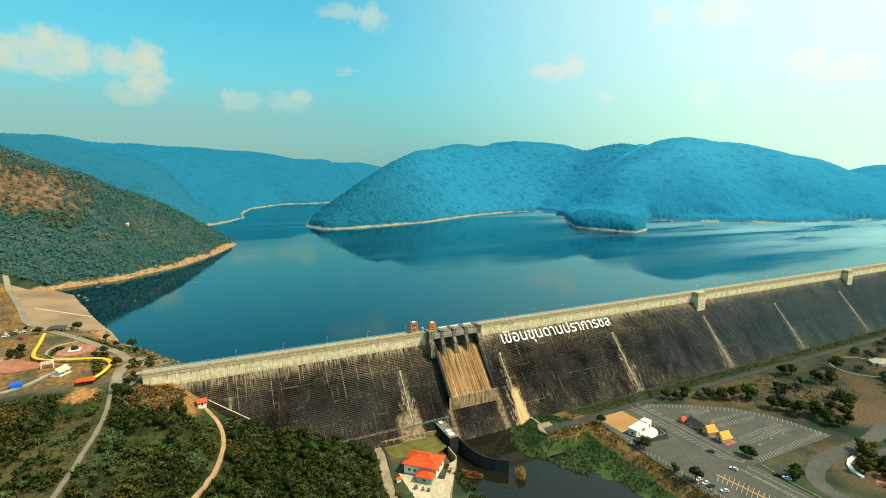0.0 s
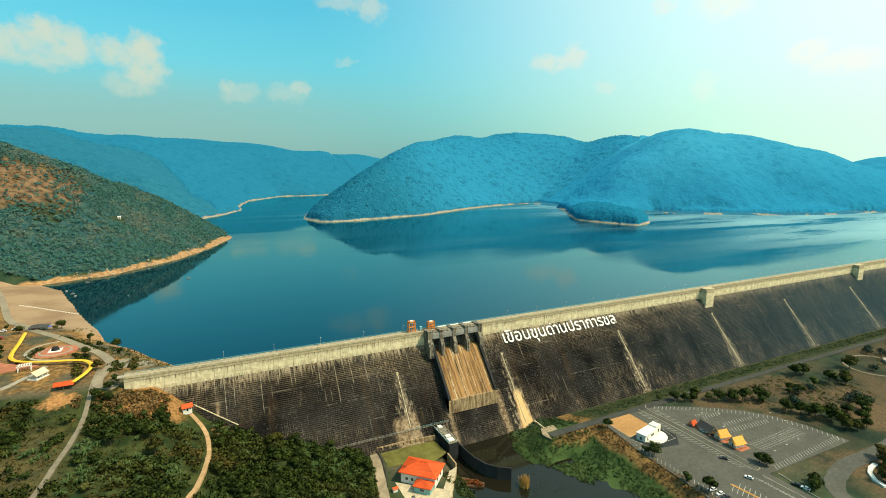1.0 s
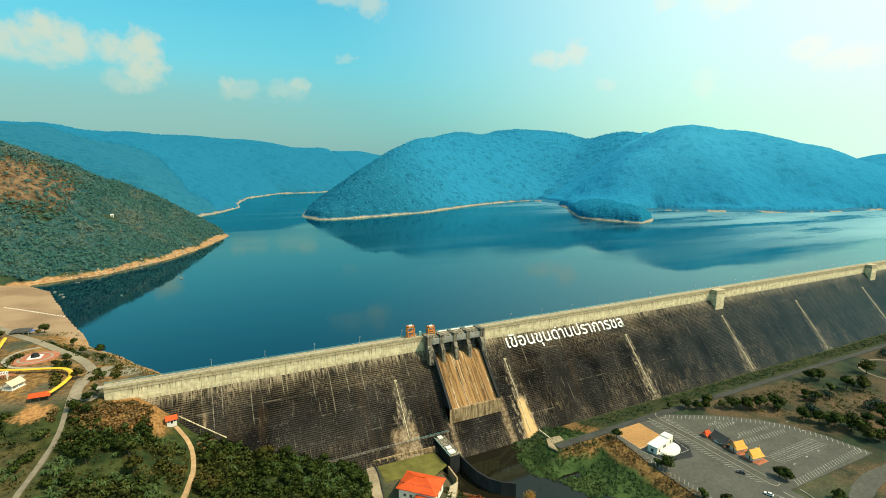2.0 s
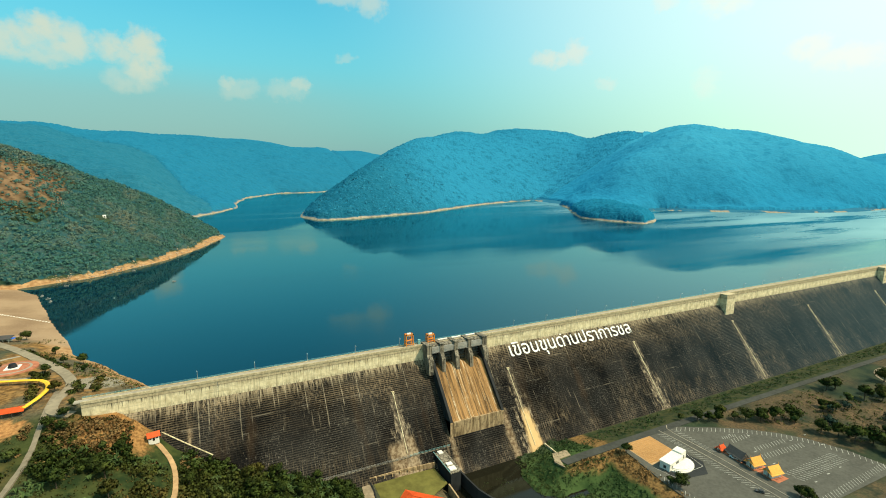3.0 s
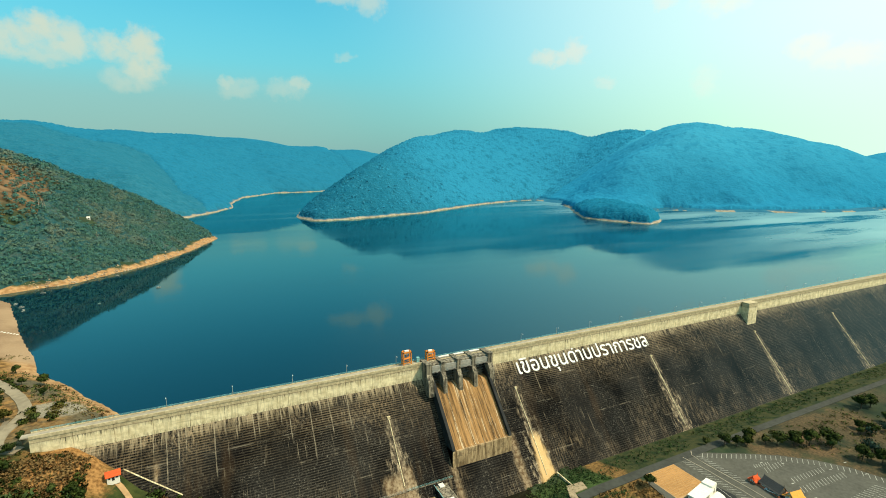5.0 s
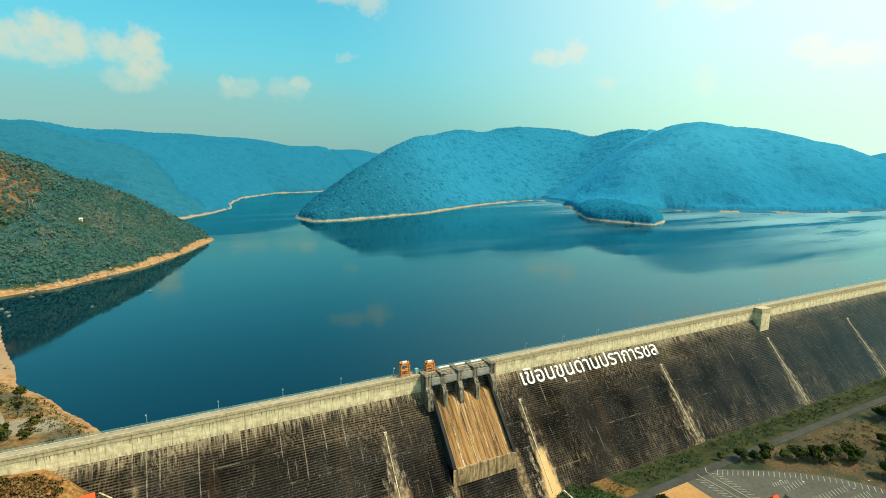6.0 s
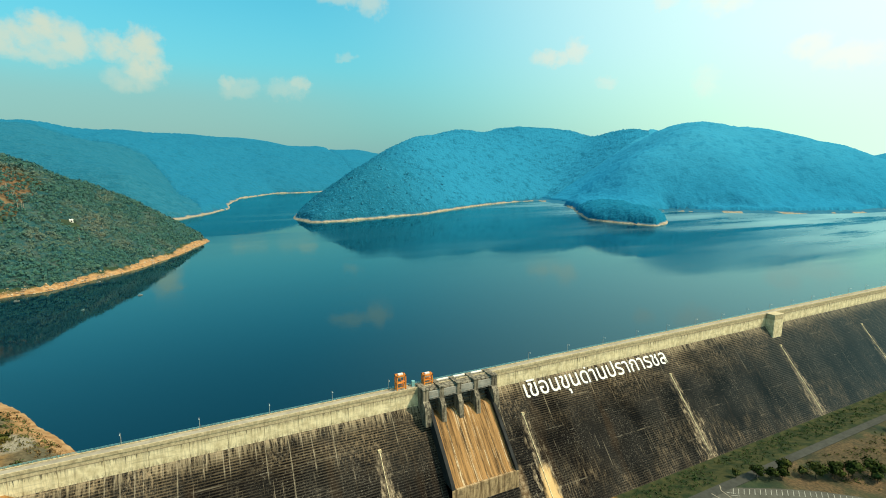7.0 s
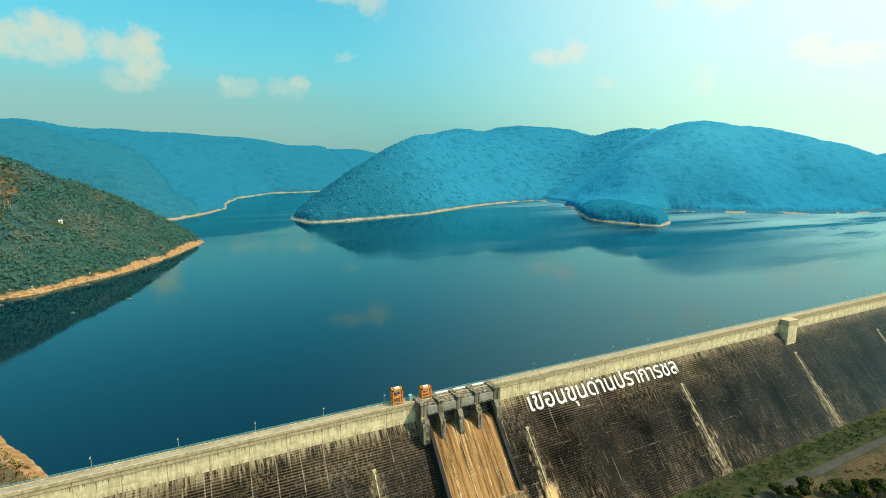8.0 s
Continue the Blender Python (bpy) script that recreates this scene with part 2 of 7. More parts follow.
def concrete_build(n, p):
    x, y, z = n.split(p)
    flat_ = n.add("ShaderNodeCombineXYZ", {0: n.math("ADD", x, n.math("MULTIPLY", y, 0.4)), 1: 0.0, 2: z}).outputs[0]
    streak = n.noise(n.stretch(flat_, 1.3, 1, 0.07), 1.0, 6, 0.7)
    wide = n.noise(n.stretch(flat_, 0.11, 1, 0.02), 1.0, 4)
    cream = n.mix(n.ramp(n.noise(p, 0.3, 6, 0.65), 0.3, 0.7), (0.58, 0.48, 0.28), (0.88, 0.77, 0.50))
    dirt = n.math("MULTIPLY", n.ramp(streak, 0.47, 0.62), n.ramp(wide, 0.32, 0.56))
    col = n.mix(n.math("MULTIPLY", dirt, 0.34), cream, (0.10, 0.08, 0.055))
    soot = n.math("MULTIPLY", n.ramp(n.math("ADD", z, n.math("MULTIPLY", n.noise(n.stretch(flat_, 0.9, 1, 0.05), 1.0, 6, 0.75), 12.0)), 56.0, 59.0), n.ramp(z, 57.0, 54.3))
    col = n.mix(n.math("MULTIPLY", soot, 0.25), col, (0.085, 0.068, 0.045))
    # a ledge's shadow painted as a line below the parapet; dark drips hang from it, each of its own length
    tan_ = n.mix(n.ramp(n.noise(n.stretch(flat_, 0.7, 1, 0.5), 1.0, 5, 0.7), 0.35, 0.65), (0.30, 0.235, 0.135), (0.60, 0.49, 0.30))
    col = n.mix(n.math("MULTIPLY", n.ramp(z, 52.3, 52.7), 0.75), col, tan_)
    reach = n.math("MULTIPLY", n.ramp(n.noise(n.stretch(flat_, 1.1, 1, 0.02), 1.0, 5, 0.75), 0.47, 0.74), 7.5)
    drip = n.math("MULTIPLY", n.ramp(n.math("ADD", z, reach), 52.3, 53.4), n.ramp(z, 52.6, 52.4))
    drip = n.math("MULTIPLY", drip, n.ramp(n.noise(n.stretch(flat_, 0.06, 1, 0.02), 1.0, 3), 0.34, 0.56))
    col = n.mix(n.math("MULTIPLY", drip, 0.85), col, (0.060, 0.048, 0.032))
    ledge_shade = n.ramp(n.math("ABSOLUTE", n.math("SUBTRACT", z, 52.45)), 0.22, 0.08)
    col = n.mix(n.math("MULTIPLY", ledge_shade, 0.6), col, (0.10, 0.08, 0.05))
    low_ = n.math("MULTIPLY", n.ramp(z, 48.2, 45.6), n.ramp(n.noise(n.stretch(flat_, 1.2, 1, 0.25), 1.0, 6, 0.75), 0.46, 0.62))
    col = n.mix(n.math("MULTIPLY", low_, 0.7), col, (0.14, 0.105, 0.065))
    band = n.math("MULTIPLY", n.ramp(n.noise(n.stretch(flat_, 0.05, 1, 0.9), 1.0, 5), 0.55, 0.68), 0.35)
    return n.mix(band, col, (0.20, 0.16, 0.11)), n.noise(p, 2.0, 4), 0.05


M_CONCRETE = material("weathered_concrete", concrete_build, 0.85)


def face_build(n, p):
    x, y, z = n.split(p)
    # black lichen over roller-compacted concrete, rubbed pale along the lifts
    flat_ = n.add("ShaderNodeCombineXYZ", {0: x, 1: 0.0, 2: z}).outputs[0]
    lift = n.math("FRACT", n.math("DIVIDE", z, 0.9))
    arris = n.ramp(n.math("ABSOLUTE", n.math("SUBTRACT", lift, 0.5)), 0.22, 0.42)
    cloud = n.noise(flat_, 0.035, 5, 0.6)
    black = n.mix(n.ramp(cloud, 0.35, 0.7), (0.002, 0.002, 0.0023), (0.014, 0.0135, 0.0125))
    worn = n.math("MULTIPLY", n.ramp(n.noise(n.stretch(flat_, 0.16, 1, 1.6), 1.0, 6, 0.75), 0.50, 0.66), n.ramp(n.noise(flat_, 0.06, 4), 0.38, 0.62))
    col = n.mix(n.math("MULTIPLY", n.math("MULTIPLY", worn, arris), 0.20), black, (0.30, 0.24, 0.165))
    patch = n.math("MULTIPLY", n.ramp(n.noise(flat_, 0.9, 5, 0.7), 0.58, 0.74), n.ramp(n.noise(n.stretch(flat_, 0.10, 1, 0.03), 1.0, 4), 0.48, 0.66))
    col = n.mix(n.math("MULTIPLY", patch, 0.6), col, (0.30, 0.24, 0.165))
    hatch = n.math("MULTIPLY", arris, n.ramp(n.noise(flat_, 0.02, 3), 0.35, 0.65))
    col = n.mix(n.math("MULTIPLY", hatch, 0.11), col, (0.30, 0.26, 0.20))
    pour = n.math("ABSOLUTE", n.math("SUBTRACT", n.math("FRACT", n.math("DIVIDE", n.math("ADD", z, 3.0), 10.8)), 0.5))
    pour = n.math("MULTIPLY", n.ramp(pour, 0.026, 0.008), n.ramp(n.noise(n.stretch(flat_, 0.06, 1, 0.25), 1.0, 6, 0.75), 0.50, 0.64))
    col = n.mix(n.math("MULTIPLY", pour, 0.32), col, (0.36, 0.31, 0.23))
    joint = n.math("ABSOLUTE", n.math("SUBTRACT", n.math("FRACT", n.math("DIVIDE", x, 15.0)), 0.5))
    joint = n.math("MULTIPLY", n.ramp(joint, 0.014, 0.004), n.ramp(n.noise(n.stretch(flat_, 0.09, 1, 0.05), 1.0, 5, 0.7), 0.54, 0.66))
    col = n.mix(n.math("MULTIPLY", joint, 0.40), col, (0.40, 0.34, 0.25))
    foot = n.math("MULTIPLY", n.ramp(z, 19.0, 0.0), n.ramp(n.noise(n.stretch(flat_, 1.3, 1, 0.16), 1.0, 6, 0.75), 0.48, 0.64))
    foot = n.math("MULTIPLY", foot, n.ramp(n.noise(flat_, 0.04, 4), 0.42, 0.60))
    col = n.mix(n.math("MULTIPLY", foot, 0.5), col, (0.30, 0.225, 0.14))
    speck = n.math("MULTIPLY", n.ramp(n.noise(n.stretch(flat_, 0.8, 1, 2.6), 1.0, 4, 0.75), 0.57, 0.66), n.ramp(n.noise(flat_, 0.07, 4), 0.40, 0.58))
    col = n.mix(n.math("MULTIPLY", speck, 0.28), col, (0.38, 0.345, 0.28))
    grit = n.math("MULTIPLY", n.ramp(n.noise(n.stretch(flat_, 0.9, 1, 1.6), 1.0, 5, 0.78), 0.55, 0.68), n.ramp(n.noise(flat_, 0.045, 5, 0.65), 0.40, 0.62))
    col = n.mix(n.math("MULTIPLY", grit, 0.6), col, (0.36, 0.33, 0.27))
    crack = n.math("MULTIPLY", n.ramp(n.noise(n.stretch(flat_, 0.05, 1, 2.6), 1.0, 5, 0.7), 0.62, 0.68), n.ramp(n.noise(flat_, 0.3, 4), 0.42, 0.60))
    col = n.mix(n.math("MULTIPLY", crack, 0.65), col, (0.34, 0.31, 0.25))
    run = n.math("MULTIPLY", n.ramp(n.noise(n.stretch(flat_, 1.7, 1, 0.05), 1.0, 6, 0.7), 0.57, 0.68), n.ramp(n.noise(n.stretch(flat_, 0.2, 1, 0.09), 1.0, 4), 0.45, 0.62))
    col = n.mix(n.math("MULTIPLY", run, 0.6), col, (0.42, 0.35, 0.25))
    brown = n.ramp(n.noise(n.stretch(flat_, 0.09, 1, 0.02), 1.0, 4), 0.55, 0.72)
    col = n.mix(n.math("MULTIPLY", brown, 0.18), col, (0.085, 0.050, 0.025))
    # pale leaching round the drains, spreading downwards
    near = None
    for dx in (117.0, 199.7, 316.5, 436.4, 552.5, 681.0, 803.0):
        gap = n.math("ABSOLUTE", n.math("SUBTRACT", x, dx))
        near = gap if near is None else n.math("MINIMUM", near, gap)
    wide_ = n.add("ShaderNodeMapRange", {0: z, 1: 33.0, 2: -6.0, 3: 1.6, 4: 11.0}).outputs[0]
    wide_ = n.math("MULTIPLY", wide_, n.ramp(n.noise(n.stretch(flat_, 0.45, 1, 0.16), 1.0, 6, 0.7), 0.42, 0.62))
    leach = n.math("MULTIPLY", n.ramp(n.math("SUBTRACT", near, wide_), 2.6, -2.4), n.ramp(z, 34.0, 31.0))
    leach = n.math("MULTIPLY", leach, n.ramp(n.noise(n.stretch(flat_, 1.1, 1, 0.35), 1.0, 6, 0.75), 0.36, 0.60))
    col = n.mix(n.math("MULTIPLY", leach, 0.85), col, n.mix(n.ramp(n.noise(p, 0.5, 5), 0.3, 0.7), (0.16, 0.12, 0.08), (0.52, 0.42, 0.28)))
    # rust-orange seep right of the spillway
    wander = n.math("ADD", n.math("MULTIPLY", n.noise(n.stretch(flat_, 0.5, 1, 0.25), 1.0, 6, 0.7), 6.0), n.math("MULTIPLY", z, 0.14))
    seep = n.math("MULTIPLY", n.ramp(n.math("ADD", n.math("ABSOLUTE", n.math("SUBTRACT", x, 200.8)), wander), 8.4, 5.4), n.ramp(n.math("ADD", z, wander), 18.5, 12.5))
    col = n.mix(n.math("MULTIPLY", seep, 0.85), col, (0.66, 0.44, 0.20))
    ragged = n.math("MULTIPLY", n.noise(n.stretch(flat_, 0.5, 1, 0.2), 1.0, 6, 0.75), 7.0)
    for sx, half, top in ((146.0, 5.2, 11.0), (185.5, 6.2, 14.0), (112.0, 9.5, 11.5), (120.5, 6.6, 13.0), (7.5, 4.6, 37.5)):
        beside = n.ramp(n.math("ADD", n.math("ABSOLUTE", n.math("SUBTRACT", x, sx)), ragged), half + 0.8, half - 2.2)
        under = n.ramp(n.math("ADD", z, ragged), top + 4.5, top)
        spot = n.math("MULTIPLY", beside, under)
        if sx < 10:
            spot = n.math("MULTIPLY", spot, n.ramp(z, 28.5, 30.0))
        col = n.mix(n.math("MULTIPLY", spot, 0.7), col, n.mix(n.ramp(n.noise(p, 0.6, 5), 0.35, 0.65), (0.15, 0.095, 0.05), (0.40, 0.30, 0.185)))
    # the upper lifts are washed by the crest wall
    high = n.add("ShaderNodeMapRange", {0: z, 1: 20.0, 2: 45.5}).outputs[0]
    tan_ = n.math("MULTIPLY", n.ramp(n.noise(n.stretch(flat_, 0.9, 1, 0.5), 1.0, 6, 0.75), 0.47, 0.63), n.ramp(n.noise(n.stretch(flat_, 0.03, 1, 0.05), 1.0, 3), 0.40, 0.62))
    col = n.mix(n.math("MULTIPLY", n.math("MULTIPLY", tan_, n.math("POWER", high, 1.4)), 0.9), col, (0.30, 0.225, 0.14))
    rib = n.math("MULTIPLY", n.math("MULTIPLY", arris, n.math("POWER", high, 2.0)), n.ramp(n.noise(n.stretch(flat_, 0.05, 1, 0.1), 1.0, 4), 0.38, 0.60))
    col = n.mix(n.math("MULTIPLY", rib, 0.42), col, (0.38, 0.28, 0.16))
    wash = n.math("MULTIPLY", n.ramp(z, 40.0, 45.5), n.ramp(n.noise(n.stretch(flat_, 0.8, 1, 0.10), 1.0, 6, 0.72), 0.44, 0.58))
    col = n.mix(n.math("MULTIPLY", wash, 0.5), col, (0.48, 0.39, 0.25))
    # lime runs below the wall's joints, each of its own length
    for gap_, shift, most in ((5.0, 0.0, 24.0), (3.3, 0.37, 10.0)):
        at_ = n.math("ADD", n.math("DIVIDE", x, gap_), n.math("ADD", shift, n.math("MULTIPLY", n.noise(n.stretch(flat_, 0.35, 1, 0.05), 1.0, 3), 0.25)))
        cell = n.add("ShaderNodeTexWhiteNoise", {"W": n.math("FLOOR", at_)}, noise_dimensions="1D").outputs["Value"]
        off = n.math("MULTIPLY", n.math("ABSOLUTE", n.math("SUBTRACT", n.math("FRACT", at_), 0.5)), gap_)
        reach = n.math("SUBTRACT", 45.5, n.math("MULTIPLY", n.math("POWER", cell, 2.6), most))
        down = n.ramp(n.math("SUBTRACT", z, reach), -1.5, 3.5)
        line_ = n.math("MULTIPLY", n.ramp(off, 0.34, 0.06), down)
        line_ = n.math("MULTIPLY", line_, n.ramp(n.noise(n.stretch(flat_, 1.5, 1, 0.5), 1.0, 4, 0.7), 0.34, 0.56))
        line_ = n.math("MULTIPLY", line_, n.ramp(x, 420.0, 190.0) if gap_ < 4 else n.math("SUBTRACT", 1.0, n.math("MULTIPLY", n.ramp(x, 190.0, 420.0), 0.5)))
        col = n.mix(n.math("MULTIPLY", line_, 0.40), col, (0.52, 0.44, 0.31))
    # haze painted as a blue-grey tone that grows along the eastern face
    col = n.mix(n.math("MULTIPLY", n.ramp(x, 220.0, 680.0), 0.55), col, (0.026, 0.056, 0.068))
    return col, n.noise(flat_, 1.5, 4, 0.7), 0.10


def pier_build(n, p):
    runs = n.noise(n.stretch(p, 0.9, 0.9, 0.06), 1.0, 6, 0.7)
    col = n.mix(n.ramp(runs, 0.38, 0.62), (0.030, 0.027, 0.022), (0.27, 0.235, 0.170))
    col = n.mix(n.math("MULTIPLY", n.ramp(n.noise(p, 0.5, 5, 0.7), 0.5, 0.68), 0.6), col, (0.40, 0.35, 0.26))
    return col, n.noise(p, 2.0, 4), 0.05


def lip_build(n, p):
    x, y, z = n.split(p)
    flat_ = n.add("ShaderNodeCombineXYZ", {0: x, 1: 0.0, 2: z}).outputs[0]
    runs = n.noise(n.stretch(flat_, 0.6, 1, 0.08), 1.0, 6, 0.7)
    col = n.mix(n.ramp(runs, 0.36, 0.62), (0.13, 0.085, 0.042), (0.48, 0.345, 0.19))
    return n.mix(n.math("MULTIPLY", n.ramp(n.noise(p, 0.35, 5), 0.5, 0.68), 0.6), col, (0.09, 0.065, 0.04)), runs, 0.04


M_PIER = material("streaked_dark_concrete", pier_build, 0.85)
M_LIP = material("brown_stained_concrete", lip_build, 0.85)
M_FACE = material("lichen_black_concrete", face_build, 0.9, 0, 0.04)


def chute_build(n, p):
    x, y, z = n.split(p)
    runs = n.math("ADD", n.math("MULTIPLY", n.noise(n.stretch(p, 0.85, 0.012, 0.012), 1.0, 6, 0.7), 0.7), n.math("MULTIPLY", n.noise(n.stretch(p, 0.8, 0.12, 0.12), 1.0, 6, 0.75), 0.3))
    col = n.mix(n.ramp(runs, 0.35, 0.62), (0.015, 0.009, 0.004), (0.38, 0.210, 0.078))
    pale = n.math("MULTIPLY", n.ramp(n.noise(n.stretch(p, 1.1, 0.015, 0.015), 1.0, 5, 0.7), 0.57, 0.63), n.ramp(n.noise(n.stretch(p, 1.4, 0.3, 0.3), 1.0, 5, 0.75), 0.36, 0.54))
    return n.mix(n.math("MULTIPLY", pale, 0.85), col, (0.62, 0.50, 0.32)), runs, 0.05


M_CHUTE = material("stained_spillway_concrete", chute_build, 0.8)


def water_material(name, colour, rough, ripple, size, ior, sheen, windy=False):
    m = bpy.data.materials.new(name)
    m.use_nodes = True
    n = Nodes(m.node_tree)
    p = n.place()
    wave = n.math("ADD", n.noise(p, size, 3), n.math("MULTIPLY", n.noise(p, size * 0.07, 3), 2.0))
    gust = n.ramp(n.noise(n.stretch(p, 0.0014, 0.007, 1), 1.0, 5, 0.6), 0.46, 0.64)
    bump = n.add("ShaderNodeBump", {"Height": wave, "Distance": ripple, "Strength": n.math("ADD", 0.45, n.math("MULTIPLY", gust, 0.55))}).outputs[0]
    calm = n.ramp(n.noise(n.stretch(p, 0.002, 0.008, 1), 1.0, 4), 0.4, 0.65)
    r = n.math("ADD", n.math("MULTIPLY", calm, rough * 1.8), rough * 0.3)
    if windy:
        wind = n.math("MULTIPLY", n.ramp(n.split(p)[0], 560.0, 1300.0), n.ramp(n.noise(n.stretch(p, 0.0022, 0.012, 1), 1.0, 5, 0.65), 0.28, 0.52))
        r = n.math("ADD", r, n.math("MULTIPLY", wind, 0.30))
    body = n.add("ShaderNodeBsdfDiffuse", {"Color": (*colour, 1)})
    gleam = n.add("ShaderNodeBsdfGlossy", {"Color": (*sheen, 1), "Roughness": r, "Normal": bump})
    edge = n.add("ShaderNodeFresnel", {"IOR": ior, "Normal": bump}).outputs[0]
    s = n.add("ShaderNodeMixShader", {0: edge, 1: body.outputs[0], 2: gleam.outputs[0]})
    n.add("ShaderNodeOutputMaterial", {"Surface": s.outputs[0]})
    return m


M_LAKE = water_material("deep_lake_water", (0.0006, 0.0125, 0.027), 0.06, 0.016, 0.35, 1.52, (0.62, 0.97, 0.97), True)
M_POND = water_material("murky_pond_water", (0.012, 0.011, 0.006), 0.05, 0.012, 0.6, 1.34, (0.75, 0.95, 1.0))
M_ASPHALT = plain("grey_asphalt", (0.088, 0.086, 0.070), 0.9, 0, 0.25, 0.5)
M_ROADDARK = plain("dark_asphalt", (0.052, 0.054, 0.046), 0.9, 0, 0.25, 0.4)
M_PAINT = plain("white_paint", (0.75, 0.75, 0.70), 0.6, 0, 0.1)
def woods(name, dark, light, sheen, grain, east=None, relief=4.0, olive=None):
    """A closed canopy: crowns light and dark, and broad patches; east names the paler haze tones that take over, the
    stretch in which they do and its axis.
    """
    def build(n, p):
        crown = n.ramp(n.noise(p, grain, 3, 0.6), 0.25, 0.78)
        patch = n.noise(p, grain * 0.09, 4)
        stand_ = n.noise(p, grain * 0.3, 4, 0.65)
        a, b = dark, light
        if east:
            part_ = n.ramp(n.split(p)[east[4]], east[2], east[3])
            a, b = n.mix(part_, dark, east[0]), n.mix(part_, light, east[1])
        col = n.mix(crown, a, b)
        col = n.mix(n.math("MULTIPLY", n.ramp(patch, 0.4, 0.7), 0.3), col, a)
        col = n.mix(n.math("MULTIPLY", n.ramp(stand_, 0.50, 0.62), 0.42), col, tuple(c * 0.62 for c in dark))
        if olive:
            stand = n.math("MULTIPLY", n.ramp(n.noise(p, 0.022, 4, 0.6), 0.46, 0.66), n.ramp(n.noise(p, 0.14, 3), 0.35, 0.62))
            col = n.mix(n.math("MULTIPLY", stand, 0.6), col, olive)
        return col, n.noise(p, grain, 3, 0.6), relief
    m = material(name, build, 0.7, 0, 0.0)
    k = next(k for k in m.node_tree.nodes if k.type == "BSDF_PRINCIPLED")
    # a bluish sheen adds to the haze painted on the woods
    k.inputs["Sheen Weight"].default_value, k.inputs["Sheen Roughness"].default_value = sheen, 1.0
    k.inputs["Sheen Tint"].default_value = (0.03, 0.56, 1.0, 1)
    return m


M_FOREST = leafy("forest_leaves", (0.016, 0.064, 0.046), (0.066, 0.124, 0.064), (0.17, 0.145, 0.075), 0.16, sheen=0.14)
M_NEAR_WOODS = woods("green_canopy", (0.010, 0.042, 0.038), (0.058, 0.092, 0.052), 0.08, 0.20, relief=5.0, olive=(0.105, 0.092, 0.045))
# haze is put into these canopy colours, paler to the east and uphill
M_MID_WOODS = woods("hazed_canopy_mid", (0.004, 0.042, 0.066), (0.017, 0.090, 0.122), 0.22, 0.13, ((0.020, 0.160, 0.258), (0.026, 0.180, 0.280), 330.0, 880.0, 0), 9.0)
M_MID_CROWNS = woods("hazed_crowns_mid", (0.012, 0.094, 0.140), (0.034, 0.146, 0.190), 0.34, 0.13, ((0.028, 0.190, 0.290), (0.040, 0.220, 0.320), 330.0, 880.0, 0), 2.0)
M_EAST_WOODS = woods("hazed_canopy_east", (0.015, 0.128, 0.212), (0.021, 0.146, 0.232), 0.28, 0.10, ((0.034, 0.190, 0.272), (0.042, 0.206, 0.288), 80.0, 300.0, 2))
M_SPIT_WOODS = woods("hazed_canopy_spit", (0.004, 0.066, 0.106), (0.016, 0.104, 0.148), 0.26, 0.16)
M_SPUR_WOODS = woods("hazed_canopy_spur", (0.012, 0.072, 0.092), (0.030, 0.106, 0.128), 0.22, 0.10, relief=7.0)
M_FAR_WOODS = woods("hazed_canopy_far", (0.011, 0.084, 0.130), (0.018, 0.102, 0.152), 0.26, 0.08, relief=6.0)


def floor_build(n, p):
    x, y, z = n.split(p)
    mid = n.noise(p, 0.05, 5)
    col = n.mix(n.ramp(mid, 0.35, 0.65), (0.012, 0.034, 0.020), (0.040, 0.060, 0.026))
    bank = n.mix(n.ramp(n.noise(p, 0.25, 5), 0.3, 0.7), (0.25, 0.130, 0.052), (0.42, 0.255, 0.120))
    edge = n.math("ADD", z, n.math("MULTIPLY", n.noise(p, 0.035, 5, 0.6), 15.0))
    col = n.mix(n.ramp(edge, 53.6, 51.0), col, bank)
    # a burnt hillside
    gap = n.add("ShaderNodeVectorMath", {0: p, 1: (-216.0, 890.0, 145.0)}, operation="DISTANCE").outputs["Value"]
    gap = n.math("ADD", gap, n.math("MULTIPLY", n.noise(p, 0.02, 5), 120.0))
    burnt = n.mix(n.ramp(n.noise(p, 0.09, 5), 0.35, 0.65), (0.085, 0.052, 0.027), (0.205, 0.128, 0.068))
    return n.mix(n.ramp(gap, 166.0, 112.0), col, burnt), mid, 1.5


M_FLOOR = material("forest_floor_and_shore", floor_build, 0.95)


FLOOR_HAZE = []


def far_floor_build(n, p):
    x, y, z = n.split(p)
    # the floor's blue-green has the haze of the far hills painted in
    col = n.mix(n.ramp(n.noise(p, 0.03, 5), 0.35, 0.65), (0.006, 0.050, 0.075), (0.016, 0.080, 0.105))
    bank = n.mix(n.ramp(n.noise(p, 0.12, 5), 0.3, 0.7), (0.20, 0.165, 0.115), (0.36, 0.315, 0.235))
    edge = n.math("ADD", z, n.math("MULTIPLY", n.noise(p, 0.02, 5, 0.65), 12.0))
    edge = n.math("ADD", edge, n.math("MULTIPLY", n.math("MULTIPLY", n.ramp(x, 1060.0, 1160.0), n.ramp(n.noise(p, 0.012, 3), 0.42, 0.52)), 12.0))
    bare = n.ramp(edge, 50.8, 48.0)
    FLOOR_HAZE.append(n.math("MULTIPLY", n.math("SUBTRACT", 1.0, bare), 0.25))
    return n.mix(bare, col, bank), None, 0


